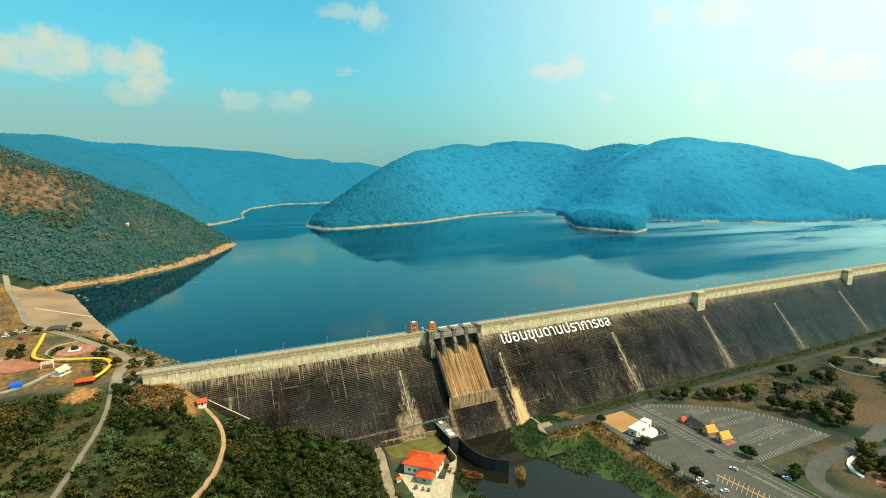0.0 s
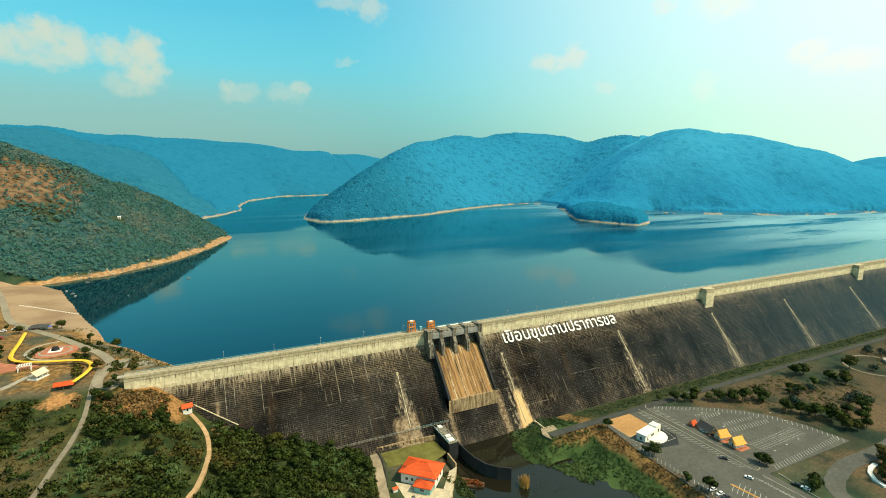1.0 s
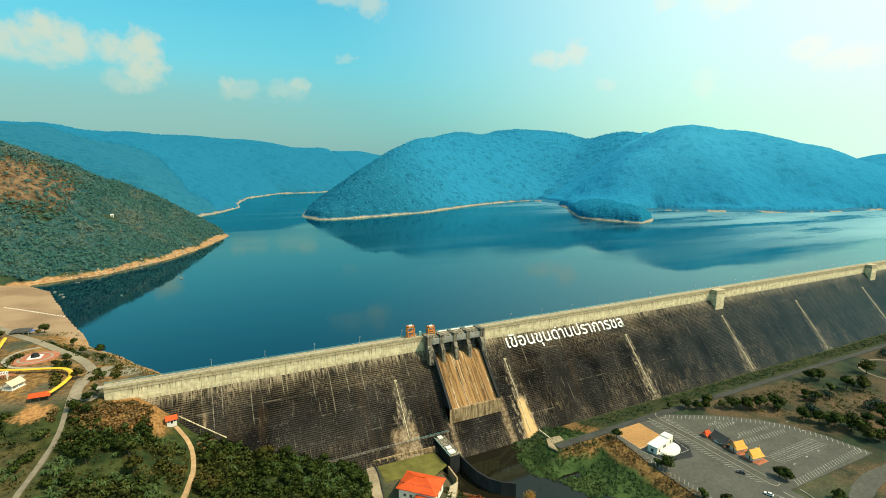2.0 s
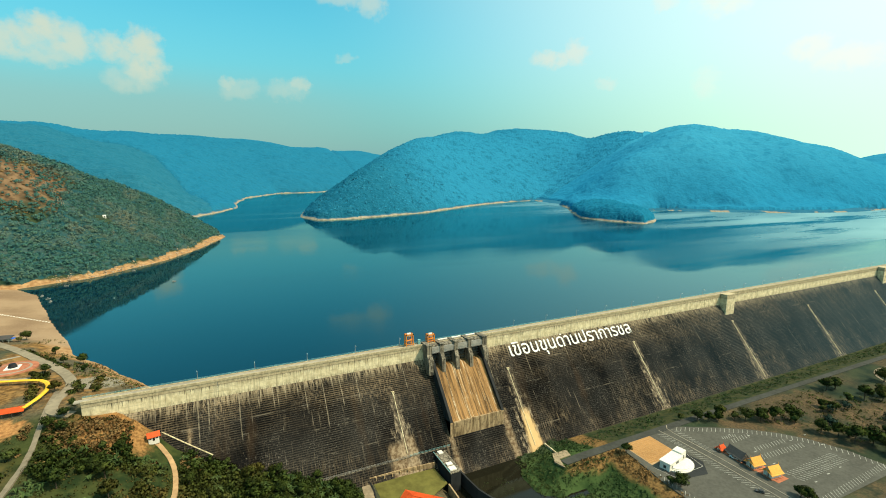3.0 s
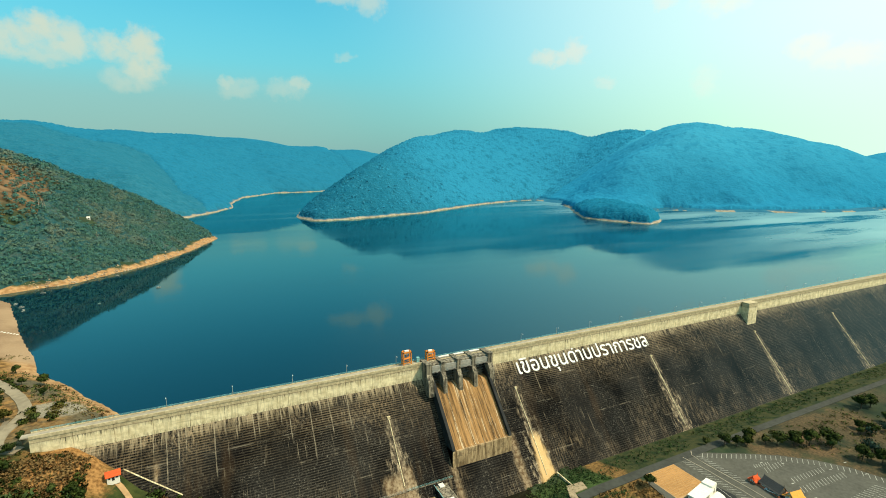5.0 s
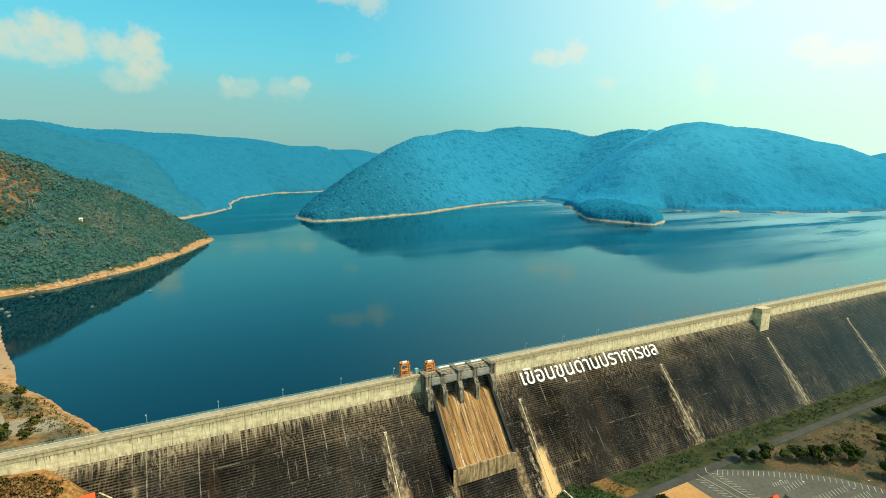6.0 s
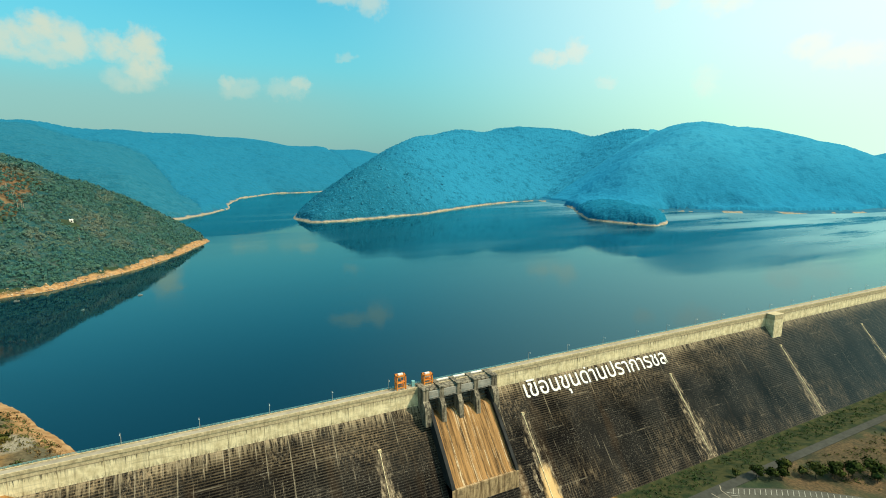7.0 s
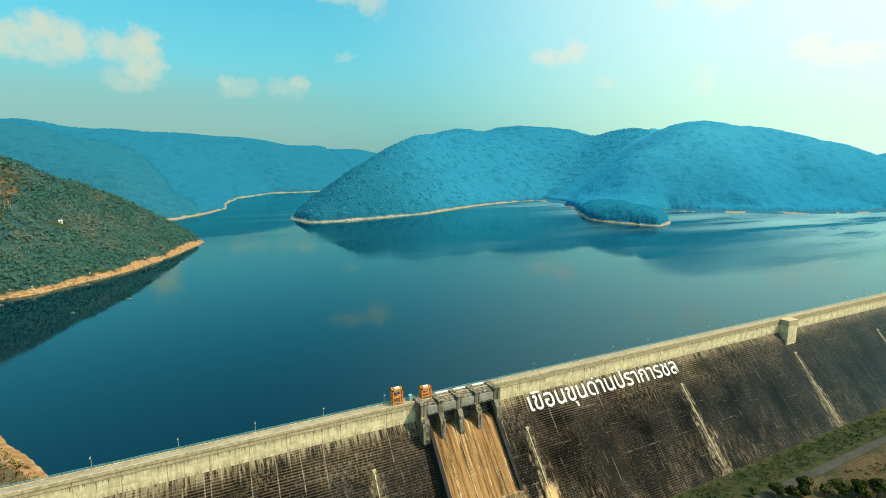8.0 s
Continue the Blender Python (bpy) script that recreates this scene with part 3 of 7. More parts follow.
M_MARSH = leafy("marsh_leaves", (0.012, 0.034, 0.012), (0.064, 0.110, 0.034), (0.09, 0.10, 0.03), 0.14)
M_LAWN = plain("mown_lawn", (0.13, 0.12, 0.030), 0.9, 0, 0.35, 0.25)
M_FAR_FLOOR = material("hazed_forest_floor_and_shore", far_floor_build, 0.95)
# bluish sheen adds haze to the wooded floor, none to the bare bank
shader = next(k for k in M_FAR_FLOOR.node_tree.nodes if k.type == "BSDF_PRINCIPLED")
M_FAR_FLOOR.node_tree.links.new(FLOOR_HAZE[0], shader.inputs["Sheen Weight"])
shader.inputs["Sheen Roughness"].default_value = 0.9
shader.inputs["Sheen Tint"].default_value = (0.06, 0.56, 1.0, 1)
M_LEAF = leafy("broad_leaves", (0.004, 0.014, 0.005), (0.062, 0.088, 0.015), (0.17, 0.11, 0.026), 0.12)
# this green is tinted bluish to suggest haze over the fields
M_FIELD_LEAF = leafy("hazed_field_leaves", (0.007, 0.026, 0.022), (0.040, 0.074, 0.052), (0.12, 0.09, 0.04), 0.08)
M_SCRUB = leafy("scrub_leaves", (0.020, 0.040, 0.010), (0.095, 0.125, 0.032), (0.24, 0.16, 0.05), 0.16)
M_DRYSCRUB = leafy("dry_scrub_leaves", (0.10, 0.060, 0.022), (0.26, 0.165, 0.065), (0.20, 0.16, 0.06), 0.15)
M_STRAW = leafy("olive_grass", (0.026, 0.034, 0.008), (0.120, 0.100, 0.028), (0.22, 0.12, 0.035), 0.18)
M_RUSTLEAF = leafy("rusty_leaves", (0.12, 0.035, 0.012), (0.30, 0.085, 0.025), (0.28, 0.12, 0.04), 0.2)
M_UNDER = leafy("undergrowth_leaves", (0.007, 0.019, 0.006), (0.060, 0.076, 0.012), (0.17, 0.11, 0.034), 0.10)
M_PALM = leafy("long_palm_leaves", (0.030, 0.064, 0.020), (0.092, 0.130, 0.040), (0.20, 0.17, 0.06), 0.12)
M_PANEL = plain("pale_grey_concrete", (0.34, 0.33, 0.29), 0.85, 0, 0.3, 0.5)
M_BARK = plain("brown_bark", (0.09, 0.065, 0.045), 0.95, 0, 0.4, 3)
M_ROOF = plain("orange_roof_tiles", (0.62, 0.085, 0.018), 0.6, 0, 0.25, 1.2)
M_GOLD = plain("amber_roof_tiles", (0.72, 0.34, 0.06), 0.5, 0, 0.2, 1.2)
M_DARKROOF = plain("grey_roof_tiles", (0.07, 0.065, 0.06), 0.7)
M_WHITE = plain("white_render", (0.74, 0.71, 0.62), 0.75, 0, 0.12, 0.8)
M_DARK = plain("dark_opening", (0.02, 0.02, 0.022), 0.5)
M_YELLOW = plain("yellow_roof_sheet", (0.80, 0.46, 0.035), 0.5, 0, 0.15, 0.4)
M_BAY = plain("worn_white_paint", (0.40, 0.39, 0.34), 0.8, 0, 0.3, 0.3)
M_LANE = plain("grey_lane_surface", (0.21, 0.175, 0.120), 0.9, 0, 0.25, 0.4)
M_ROCK = plain("pale_boulder", (0.34, 0.25, 0.16), 0.9, 0, 0.4, 0.8)
M_COURT = plain("faded_orange_paving", (0.42, 0.22, 0.075), 0.85, 0, 0.2, 0.6)
M_ORANGE = plain("orange_paint", (0.66, 0.22, 0.035), 0.55, 0, 0.2, 1.5)
M_BLUE = plain("blue_tarpaulin", (0.02, 0.13, 0.62), 0.5)
M_TRACK = plain("pale_gravel_track", (0.33, 0.29, 0.22), 0.95, 0, 0.25, 0.4)
M_TRACKTAN = plain("dusty_lane", (0.30, 0.235, 0.150), 0.95, 0, 0.35, 0.3)
M_REDEARTH = plain("reddish_earth", (0.11, 0.062, 0.030), 0.95, 0, 0.4, 0.5)
M_DIRT = plain("orange_dirt_track", (0.44, 0.28, 0.14), 0.95, 0, 0.25, 0.4)
M_SAND = plain("cream_roof_sheet", (0.62, 0.50, 0.33), 0.7, 0, 0.15, 0.6)
M_ROADTAN = plain("dusty_tan_road", (0.26, 0.215, 0.145), 0.92, 0, 0.22, 0.35)
M_YARD = plain("dusty_yard_concrete", (0.50, 0.41, 0.27), 0.9, 0, 0.3, 0.5)
M_PAVING = plain("red_paving", (0.40, 0.15, 0.08), 0.85, 0, 0.3, 0.5)
M_TEAL = plain("teal_rail_paint", (0.20, 0.42, 0.42), 0.5, 0.2)
M_STEEL = plain("grey_gate_steel", (0.16, 0.17, 0.16), 0.5, 0.5)
M_DARKWALL = plain("damp_dark_concrete", (0.024, 0.026, 0.026), 0.8, 0, 0.35, 0.3)
M_GLASS = material("dark_glass", lambda n, p: (0.02, 0.03, 0.035), 0.08, 0, 0.6)
M_TYRE = plain("black_rubber", (0.02, 0.02, 0.02), 0.8)
M_CARWHITE = plain("white_car_paint", (0.75, 0.75, 0.74), 0.25, 0, 0.05)
M_CARDARK = plain("dark_car_paint", (0.05, 0.055, 0.06), 0.25, 0.2, 0.05)
M_CARRED = plain("red_car_paint", (0.45, 0.04, 0.03), 0.25, 0, 0.05)
M_REED = plain("dry_orange_reeds", (0.42, 0.24, 0.06), 0.9, 0, 0.4, 3)

# ---- mesh helpers ----
def link_mesh(name, verts, faces, mat, parent=None, smooth=False):
    me = bpy.data.meshes.new(name)
    me.from_pydata([tuple(v) for v in verts], [], [tuple(f) for f in faces])
    me.materials.append(mat)
    if smooth:
        me.shade_smooth()
    ob = new(name, me)
    ob.parent = parent
    return ob


def part(name, bm, mat, parent=None, label=""):
    """Links a bmesh as one mesh object under its thing."""
    bmesh.ops.recalc_face_normals(bm, faces=bm.faces)
    me = bpy.data.meshes.new(name)
    bm.to_mesh(me)
    bm.free()
    me.materials.append(mat)
    ob = new(name, me)
    ob.parent = parent
    if label:
        tagged(ob, label)
    return ob


def box(bm, x0, x1, y0, y1, z0, z1, bevel=0.0):
    made = bmesh.ops.create_cube(bm, size=1.0)["verts"]
    for v in made:
        v.co = Vector((x0 + (v.co.x + 0.5) * (x1 - x0), y0 + (v.co.y + 0.5) * (y1 - y0), z0 + (v.co.z + 0.5) * (z1 - z0)))
    if bevel:
        edges = {e for v in made for e in v.link_edges}
        bmesh.ops.bevel(bm, geom=list(edges), offset=bevel, segments=1, affect="EDGES")
    return made


def boxed(*spans, bevel=0.0):
    bm = bmesh.new()
    for s in spans:
        box(bm, *s, bevel=bevel)
    return bm


def prism(bm, outline, x0, x1):
    """An outline in (y, z) drawn out along x."""
    a = [bm.verts.new((x0, y, z)) for y, z in outline]
    b = [bm.verts.new((x1, y, z)) for y, z in outline]
    k = len(outline)
    bm.faces.new(a), bm.faces.new(b[::-1])
    for i in range(k):
        bm.faces.new((a[i], a[(i + 1) % k], b[(i + 1) % k], b[i]))


def slab(bm, outline, z0, z1):
    """An outline in (x, y) raised from z0 to z1."""
    a = [bm.verts.new((x, y, z0)) for x, y in outline]
    b = [bm.verts.new((x, y, z1)) for x, y in outline]
    k = len(outline)
    bm.faces.new(a), bm.faces.new(b[::-1])
    for i in range(k):
        bm.faces.new((a[i], a[(i + 1) % k], b[(i + 1) % k], b[i]))


# ---- the land ----
LAKE, POND, CREST = 40.0, -9.0, 55.8
SHORE_BANK = [(-165, 700), (-135, 657), (-101, 550), (-75, 477), (-67, 447), (-51, 425), (-38, 402), (-24, 378), (-11, 357), (4, 338), (8, 300), (-700, 300), (-700, 900), (-260, 760)]
SHORE_NEAR = [(-175, 690), (-137, 716), (-99, 728), (-66, 770), (-46, 795), (-10, 860), (22, 943), (50, 1011), (57, 1045), (35, 1090),
              (-60, 1230), (-300, 1400), (-1500, 1500), (-1500, 500), (-300, 560), (-215, 660)]
SHORE_FAR = [(-400, 1500), (-100, 1400), (-4, 1465), (58, 1585), (119, 1745), (132, 1980), (186, 2269), (363, 2610), (504, 2630), (760, 2760),
             (1500, 3300), (2600, 4400), (-2500, 4400), (-2500, 1500)]
SHORE_MID = [(246, 1345), (268, 1255), (300, 1240), (369, 1250), (477, 1287), (599, 1325), (727, 1420), (887, 1520), (1072, 1598), (1360, 1665),
             (1900, 1500), (2600, 2200), (1500, 3100), (700, 2600), (480, 2050), (320, 1640), (262, 1420)]
SHORE_EAST = [(1130, 1400), (1080, 1300), (960, 1130), (890, 1025), (896, 930), (928, 845), (985, 868), (1028, 905), (1065, 992), (1141, 1095),
              (1268, 1098), (1404, 995), (1450, 941), (1660, 915), (1800, 838), (1941, 790), (2400, 700), (3400, 500), (4300, 1500), (2600, 2400), (1400, 1660)]


def inside(P, poly):
    """Metres from the outline: more than nought on the land."""
    best = np.full(len(P), 1e9)
    odd = np.zeros(len(P), bool)
    for (ax, ay), (bx, by) in zip(poly, poly[1:] + poly[:1]):
        ex, ey = bx - ax, by - ay
        t = np.clip(((P[:, 0] - ax) * ex + (P[:, 1] - ay) * ey) / (ex * ex + ey * ey), 0, 1)
        best = np.minimum(best, np.hypot(P[:, 0] - ax - t * ex, P[:, 1] - ay - t * ey))
        cross = (ay > P[:, 1]) != (by > P[:, 1])
        with np.errstate(divide="ignore", invalid="ignore"):
            xs = ax + (P[:, 1] - ay) * ex / (ey if ey else 1e-9)
        odd ^= cross & (P[:, 0] < xs)
    return np.where(odd, best, -best)


def wobble(P, size, seed, octaves=4):
    """Smooth value noise, about -1 to 1."""
    total, amp = np.zeros(len(P)), 1.0
    for o in range(octaves):
        q = P / size * 2 ** o + seed * 17.3 + o * 5.1
        i = np.floor(q).astype(np.int64)
        u = q - i
        u = u * u * (3 - 2 * u)

        def h(a, b):
            v = np.sin((i[:, 0] + a) * 127.1 + (i[:, 1] + b) * 311.7 + seed * 7.7) * 43758.5453
            return 2 * (v - np.floor(v)) - 1
        total += amp * ((h(0, 0) * (1 - u[:, 0]) + h(1, 0) * u[:, 0]) * (1 - u[:, 1]) + (h(0, 1) * (1 - u[:, 0]) + h(1, 1) * u[:, 0]) * u[:, 1])
        amp *= 0.5
    return total / 1.6


def rise(d, k, top):
    return top * np.tanh(np.maximum(d, 0) * k / top)


def spur_line(y):
    return np.interp(y, [1500, 1640, 1800, 2090, 2430, 2560], [45, 30, 0, -60, -150, -420])


def raw_height(P):
    """The lie of the land at places (x, y), with the creases of its outlines."""
    P = np.asarray(P, float).reshape(-1, 2)
    x, y = P[:, 0], P[:, 1]
    rough = wobble(P, 160, 1)
    broad = wobble(P, 170, 1, 2)
    fine = wobble(P, 30, 2, 3)
    shore = fine * 5
    low = np.full(len(P), -1e9)
    out = np.full(len(P), LAKE - 25.0)

    def land(poly, k, top, bumps, rough=broad):
        d = inside(P, poly)
        d = d + shore * np.clip(1.4 - d / 40, 0.1, 1)
        h = LAKE + np.where(d > 0, rise(d, k, top), np.maximum(d * 0.4, -25))
        return h + np.clip(d / 120, 0, 1) * (rough * bumps + fine * bumps * 0.05)

    near = land(SHORE_NEAR, 0.66, 300, 15, rough)
    far = land(SHORE_FAR, 0.52, 300 + 48 * np.clip((600 - x) / 500, 0, 1) * np.clip((y - 2300) / 600, 0, 1), 26)
    mid = land(SHORE_MID, 0.75, 370, 30)
    along = x * 0.536 - y * 0.845
    spit = np.clip((1420 - x) / 290, 0, 1)
    spit = spit * spit * (3 - 2 * spit)
    crown = np.interp(along, [-430, -270, -60, 120, 270, 390], [250, 282, 276, 246, 202, 132])
    east = land(SHORE_EAST, 0.95, crown * (1 - spit) + 30 * spit, 28 * (1 - spit) + 6 * spit)
    shore = fine * np.interp(y, [430, 470], [3.0, 0.8])
    bank = land(SHORE_BANK, np.interp(y, [430, 500], [0.6, 0.17]), 11, 0)
    over = -(x + 130 + (y - 480) * 0.335) - 6
    bank = np.where((y > 455) & (over > 0), np.maximum(bank - over * 0.32 * np.clip((y - 455) / 30, 0, 1), 30), bank)
    hill = LAKE - 25 + 225 * np.exp(-((x - 3300) ** 2 + (y - 1350) ** 2) / 420 ** 2)
    back = LAKE - 25 + (330 + rough * 12) * np.exp(-((x - 1930) ** 2 + (y - 1860) ** 2) / 480 ** 2)
    peak = LAKE - 25 + (322 + rough * 10) * np.exp(-((x - 1800) ** 2 + (y - 1440) ** 2) / 400 ** 2)
    # a gully parts the nearer spur of the west ridge from the ridge behind it
    gully = np.abs(x - spur_line(y)) / 75
    far = far - np.where(y > 1480, np.interp(y, [2000, 2400], [38, 14]) * np.exp(-gully ** 2) * np.clip((far - LAKE - 12) / 60, 0, 1), 0)
    up = np.maximum.reduce([near, far, mid, east, bank, hill, back, peak])
    # below the dam
    side = np.interp(x, [-900, -400, -200, -110, -55, -18, 0, 29, 54, 70, 88, 100, 122, 134, 150, 176],
                     [120, 76, 57, 50, 46, 37, 28, 15, 8, 2.5, -2.6, -3, -3.2, -11, -12.5, -12])
    margin = np.interp(y, [60, 150, 195, 218, 244, 270], [232, 222, 203, 190, 180, 182])
    t = (x - margin) / np.maximum(231 - margin, 6)
    marsh = np.interp(t, [-0.6, -0.15, 0.0, 0.3, 0.7, 1.0, 1.2], [-12, -10.6, -9.2, -8.5, -6, -0.6, -0.2])
    side = np.where(x > 150, np.where(x < 176, np.minimum(side, marsh), marsh), side)
    wild = np.clip((90 - x) / 60, 0, 1) * 1.6 + np.where(x > 150, np.interp(t, [-0.3, 0, 0.5, 0.95], [0, 2.6, 2.2, 0]), 0)
    side = side + wobble(P, 16, 3, 3) * wild
    side = side + np.interp(x, [-70, -40, -21, -6, 8], [0, 6.5, 7.0, 4.0, 0]) * np.clip((y - 300) / 12, 0, 1)
    shelf = np.clip((x - 184) / 10, 0, 1) * np.clip((y - 234) / 8, 0, 1) * np.clip((262 - y) / 6, 0, 1)
    side = side + (np.maximum(side, -0.3) - side) * shelf
    toe = np.interp(y, [246, 252, 258, 272, 290], [0, -0.5, -2.5, -7.4, -7.6])
    down = np.where(x > 215, np.minimum(side, toe), side)
    down = np.where((x > 430) | (y < 40), down + np.clip((x - 430) / 300, 0, 1) * wobble(P, 120, 5, 3) * 2, down)
    # near the left abutment the hillside meets the level ground behind it
    k = np.clip((y - 296) / 44, 0, 1)
    k = k * k * (3 - 2 * k)
    left = down * (1 - k) + up * k
    hid = np.where(y > 324, up, down)
    return np.where(x < -20, left, hid)


SOFT_X, SOFT_Y, SOFT_STEP = -900.0, 1180.0, 20.0


def soften():
    """Heights of the hills across the lake on a grid, worn round."""
    xs, ys = np.arange(SOFT_X, 4301, SOFT_STEP), np.arange(700.0, 4401, SOFT_STEP)
    X, Y = np.meshgrid(xs, ys)
    H = raw_height(np.stack([X.ravel(), Y.ravel()], 1)).reshape(X.shape)
    for _ in range(10):
        Q = np.pad(H, 1, mode="edge")
        H = (Q[:-2, 1:-1] + Q[2:, 1:-1] + Q[1:-1, :-2] + Q[1:-1, 2:] + 2 * H) / 6
    return H


SOFT = soften()


def height(P):
    """The lie of the land: the far hills are worn round above their shores."""
    P = np.asarray(P, float).reshape(-1, 2)
    h = raw_height(P)
    u, v = (P[:, 0] - SOFT_X) / SOFT_STEP, (P[:, 1] - 700.0) / SOFT_STEP
    i, k = np.clip(u.astype(int), 0, SOFT.shape[1] - 2), np.clip(v.astype(int), 0, SOFT.shape[0] - 2)
    a, b = np.clip(u - i, 0, 1), np.clip(v - k, 0, 1)
    worn = (SOFT[k, i] * (1 - a) + SOFT[k, i + 1] * a) * (1 - b) + (SOFT[k + 1, i] * (1 - a) + SOFT[k + 1, i + 1] * a) * b
    far = np.clip((P[:, 1] - SOFT_Y) / 40, 0, 1) + np.clip((P[:, 0] - 1080) / 60, 0, 1) * np.clip((P[:, 1] - 760) / 40, 0, 1)
    share = np.clip(far, 0, 1) * np.clip((h - LAKE - 14) / 30, 0, 1)
    return h * (1 - share) + worn * share


def axis(*stretches):
    made = []
    for a, b, step in stretches:
        made += list(np.arange(a, b, step))
    return np.array(made + [stretches[-1][1]])


def build_ground():
    xs = axis((-4500, -1500, 150), (-1500, -320, 30), (-320, 460, 4), (460, 1000, 10), (1000, 2300, 16), (2300, 4600, 80))
    ys = axis((-3500, -300, 160), (-300, 60, 20), (60, 330, 4), (330, 720, 4), (720, 1120, 8), (1120, 1800, 12), (1800, 3200, 26), (3200, 4600, 70))
    X, Y = np.meshgrid(xs, ys)
    P = np.stack([X.ravel(), Y.ravel()], 1)
    V = np.column_stack([P, height(P)])
    nx, ny = len(xs), len(ys)
    i = np.arange(nx * ny).reshape(ny, nx)
    F = np.stack([i[:-1, :-1], i[:-1, 1:], i[1:, 1:], i[1:, :-1]], -1).reshape(-1, 4)
    ob = link_mesh("ground", V.tolist(), F.tolist(), M_GROUND, smooth=True)
    ob.data.materials.append(M_FLOOR)
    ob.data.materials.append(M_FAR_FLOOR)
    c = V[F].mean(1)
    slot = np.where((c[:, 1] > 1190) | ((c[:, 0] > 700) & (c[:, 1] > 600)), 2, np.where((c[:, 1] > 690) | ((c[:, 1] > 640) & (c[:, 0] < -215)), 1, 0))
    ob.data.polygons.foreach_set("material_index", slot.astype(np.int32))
    return tagged(ob, "hilly earth with dry grass and bare sandy lake banks", "ground", kind="structure")


build_ground()


def build_water():
    bm = bmesh.new()
    slab(bm, [(-700, 329), (4500, 329), (4500, 4400), (-700, 4400)], 10.0, LAKE)
    tagged(part("lake_water", bm, M_LAKE), "calm deep blue reservoir water reflecting the hills", "water", kind="structure")
    bm = bmesh.new()
    slab(bm, [(118, 60), (226, 60), (226, 279), (118, 279)], -13.0, POND)
    tagged(part("pond_water", bm, M_POND), "murky still pond water below the spillway", "water", kind="structure")


build_water()

# ---- the dam ----
SLOPE, WALL_FOOT, FACE_Y, BACK_Y, LEFT, RIGHT = 0.85, 45.5, 320.0, 324.4, -38.0, 2600.0


def face_y(z):
    return FACE_Y - SLOPE * (WALL_FOOT - z)


def build_dam():
    dam = tagged(new("dam"), "long concrete gravity dam with a blackened sloping face", "dam")
    # sloping face in lifts of 0.9 m, each a little proud of the one above
    outline = [(FACE_Y + 2, WALL_FOOT)]
    z = WALL_FOOT
    while z > -12:
        y = face_y(z)
        outline += [(y, z), (face_y(z - 0.9) + 0.03, z - 0.86)]
        z -= 0.9
    outline += [(face_y(z), z), (BACK_Y - 1, z)]
    outline.append((BACK_Y - 1, WALL_FOOT))
    bm = bmesh.new()
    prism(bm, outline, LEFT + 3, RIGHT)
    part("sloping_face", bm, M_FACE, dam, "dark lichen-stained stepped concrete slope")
    # upright crest wall in bays with joints
    x = LEFT
    i = 0
    while x < RIGHT:
        w = 15.0
        ob = part("crest_wall", boxed((x + 0.06, x + w - 0.06, FACE_Y - 0.02 * (i % 2), BACK_Y, WALL_FOOT - (4 if x > LEFT + 10 else 0), CREST - 1.1), bevel=0.05), M_CONCRETE, dam)
        x += w
        i += 1
    part("parapet", boxed((LEFT, RIGHT, FACE_Y - 0.25, FACE_Y + 0.15, CREST - 1.5, CREST), bevel=0.06), M_CONCRETE, dam, "pale concrete parapet")
    part("parapet", boxed((LEFT, RIGHT, BACK_Y - 0.35, BACK_Y + 0.05, CREST - 1.5, CREST - 0.1), bevel=0.06), M_CONCRETE, dam)
    part("crest_road", boxed((LEFT - 3, RIGHT, FACE_Y + 0.4, BACK_Y - 0.5, CREST - 1.0, CREST - 0.55)), M_TRACK, dam, "pale grey crest roadway")
    # stair towers that stand out of the wall
    for cx in (437.5, 711.0, 985.0, 1259.0):
        t = part("tower", boxed((cx - 4.8, cx + 6.4, 313.4, FACE_Y - 0.3, 34, CREST - 0.2), bevel=0.1), M_CONCRETE, dam, "pale upright concrete tower block")
        part("cap", boxed((cx - 4.95, cx + 6.55, 313.25, FACE_Y - 0.3, CREST - 0.2, CREST + 0.05)), M_CONCRETE, t)
    return dam


DAM = build_dam()


PIERS = (143.4, 152.2, 162.2, 172.2, 183.6)


def chute_y(z):
    return 316.6 - 0.93 * (46.0 - z)


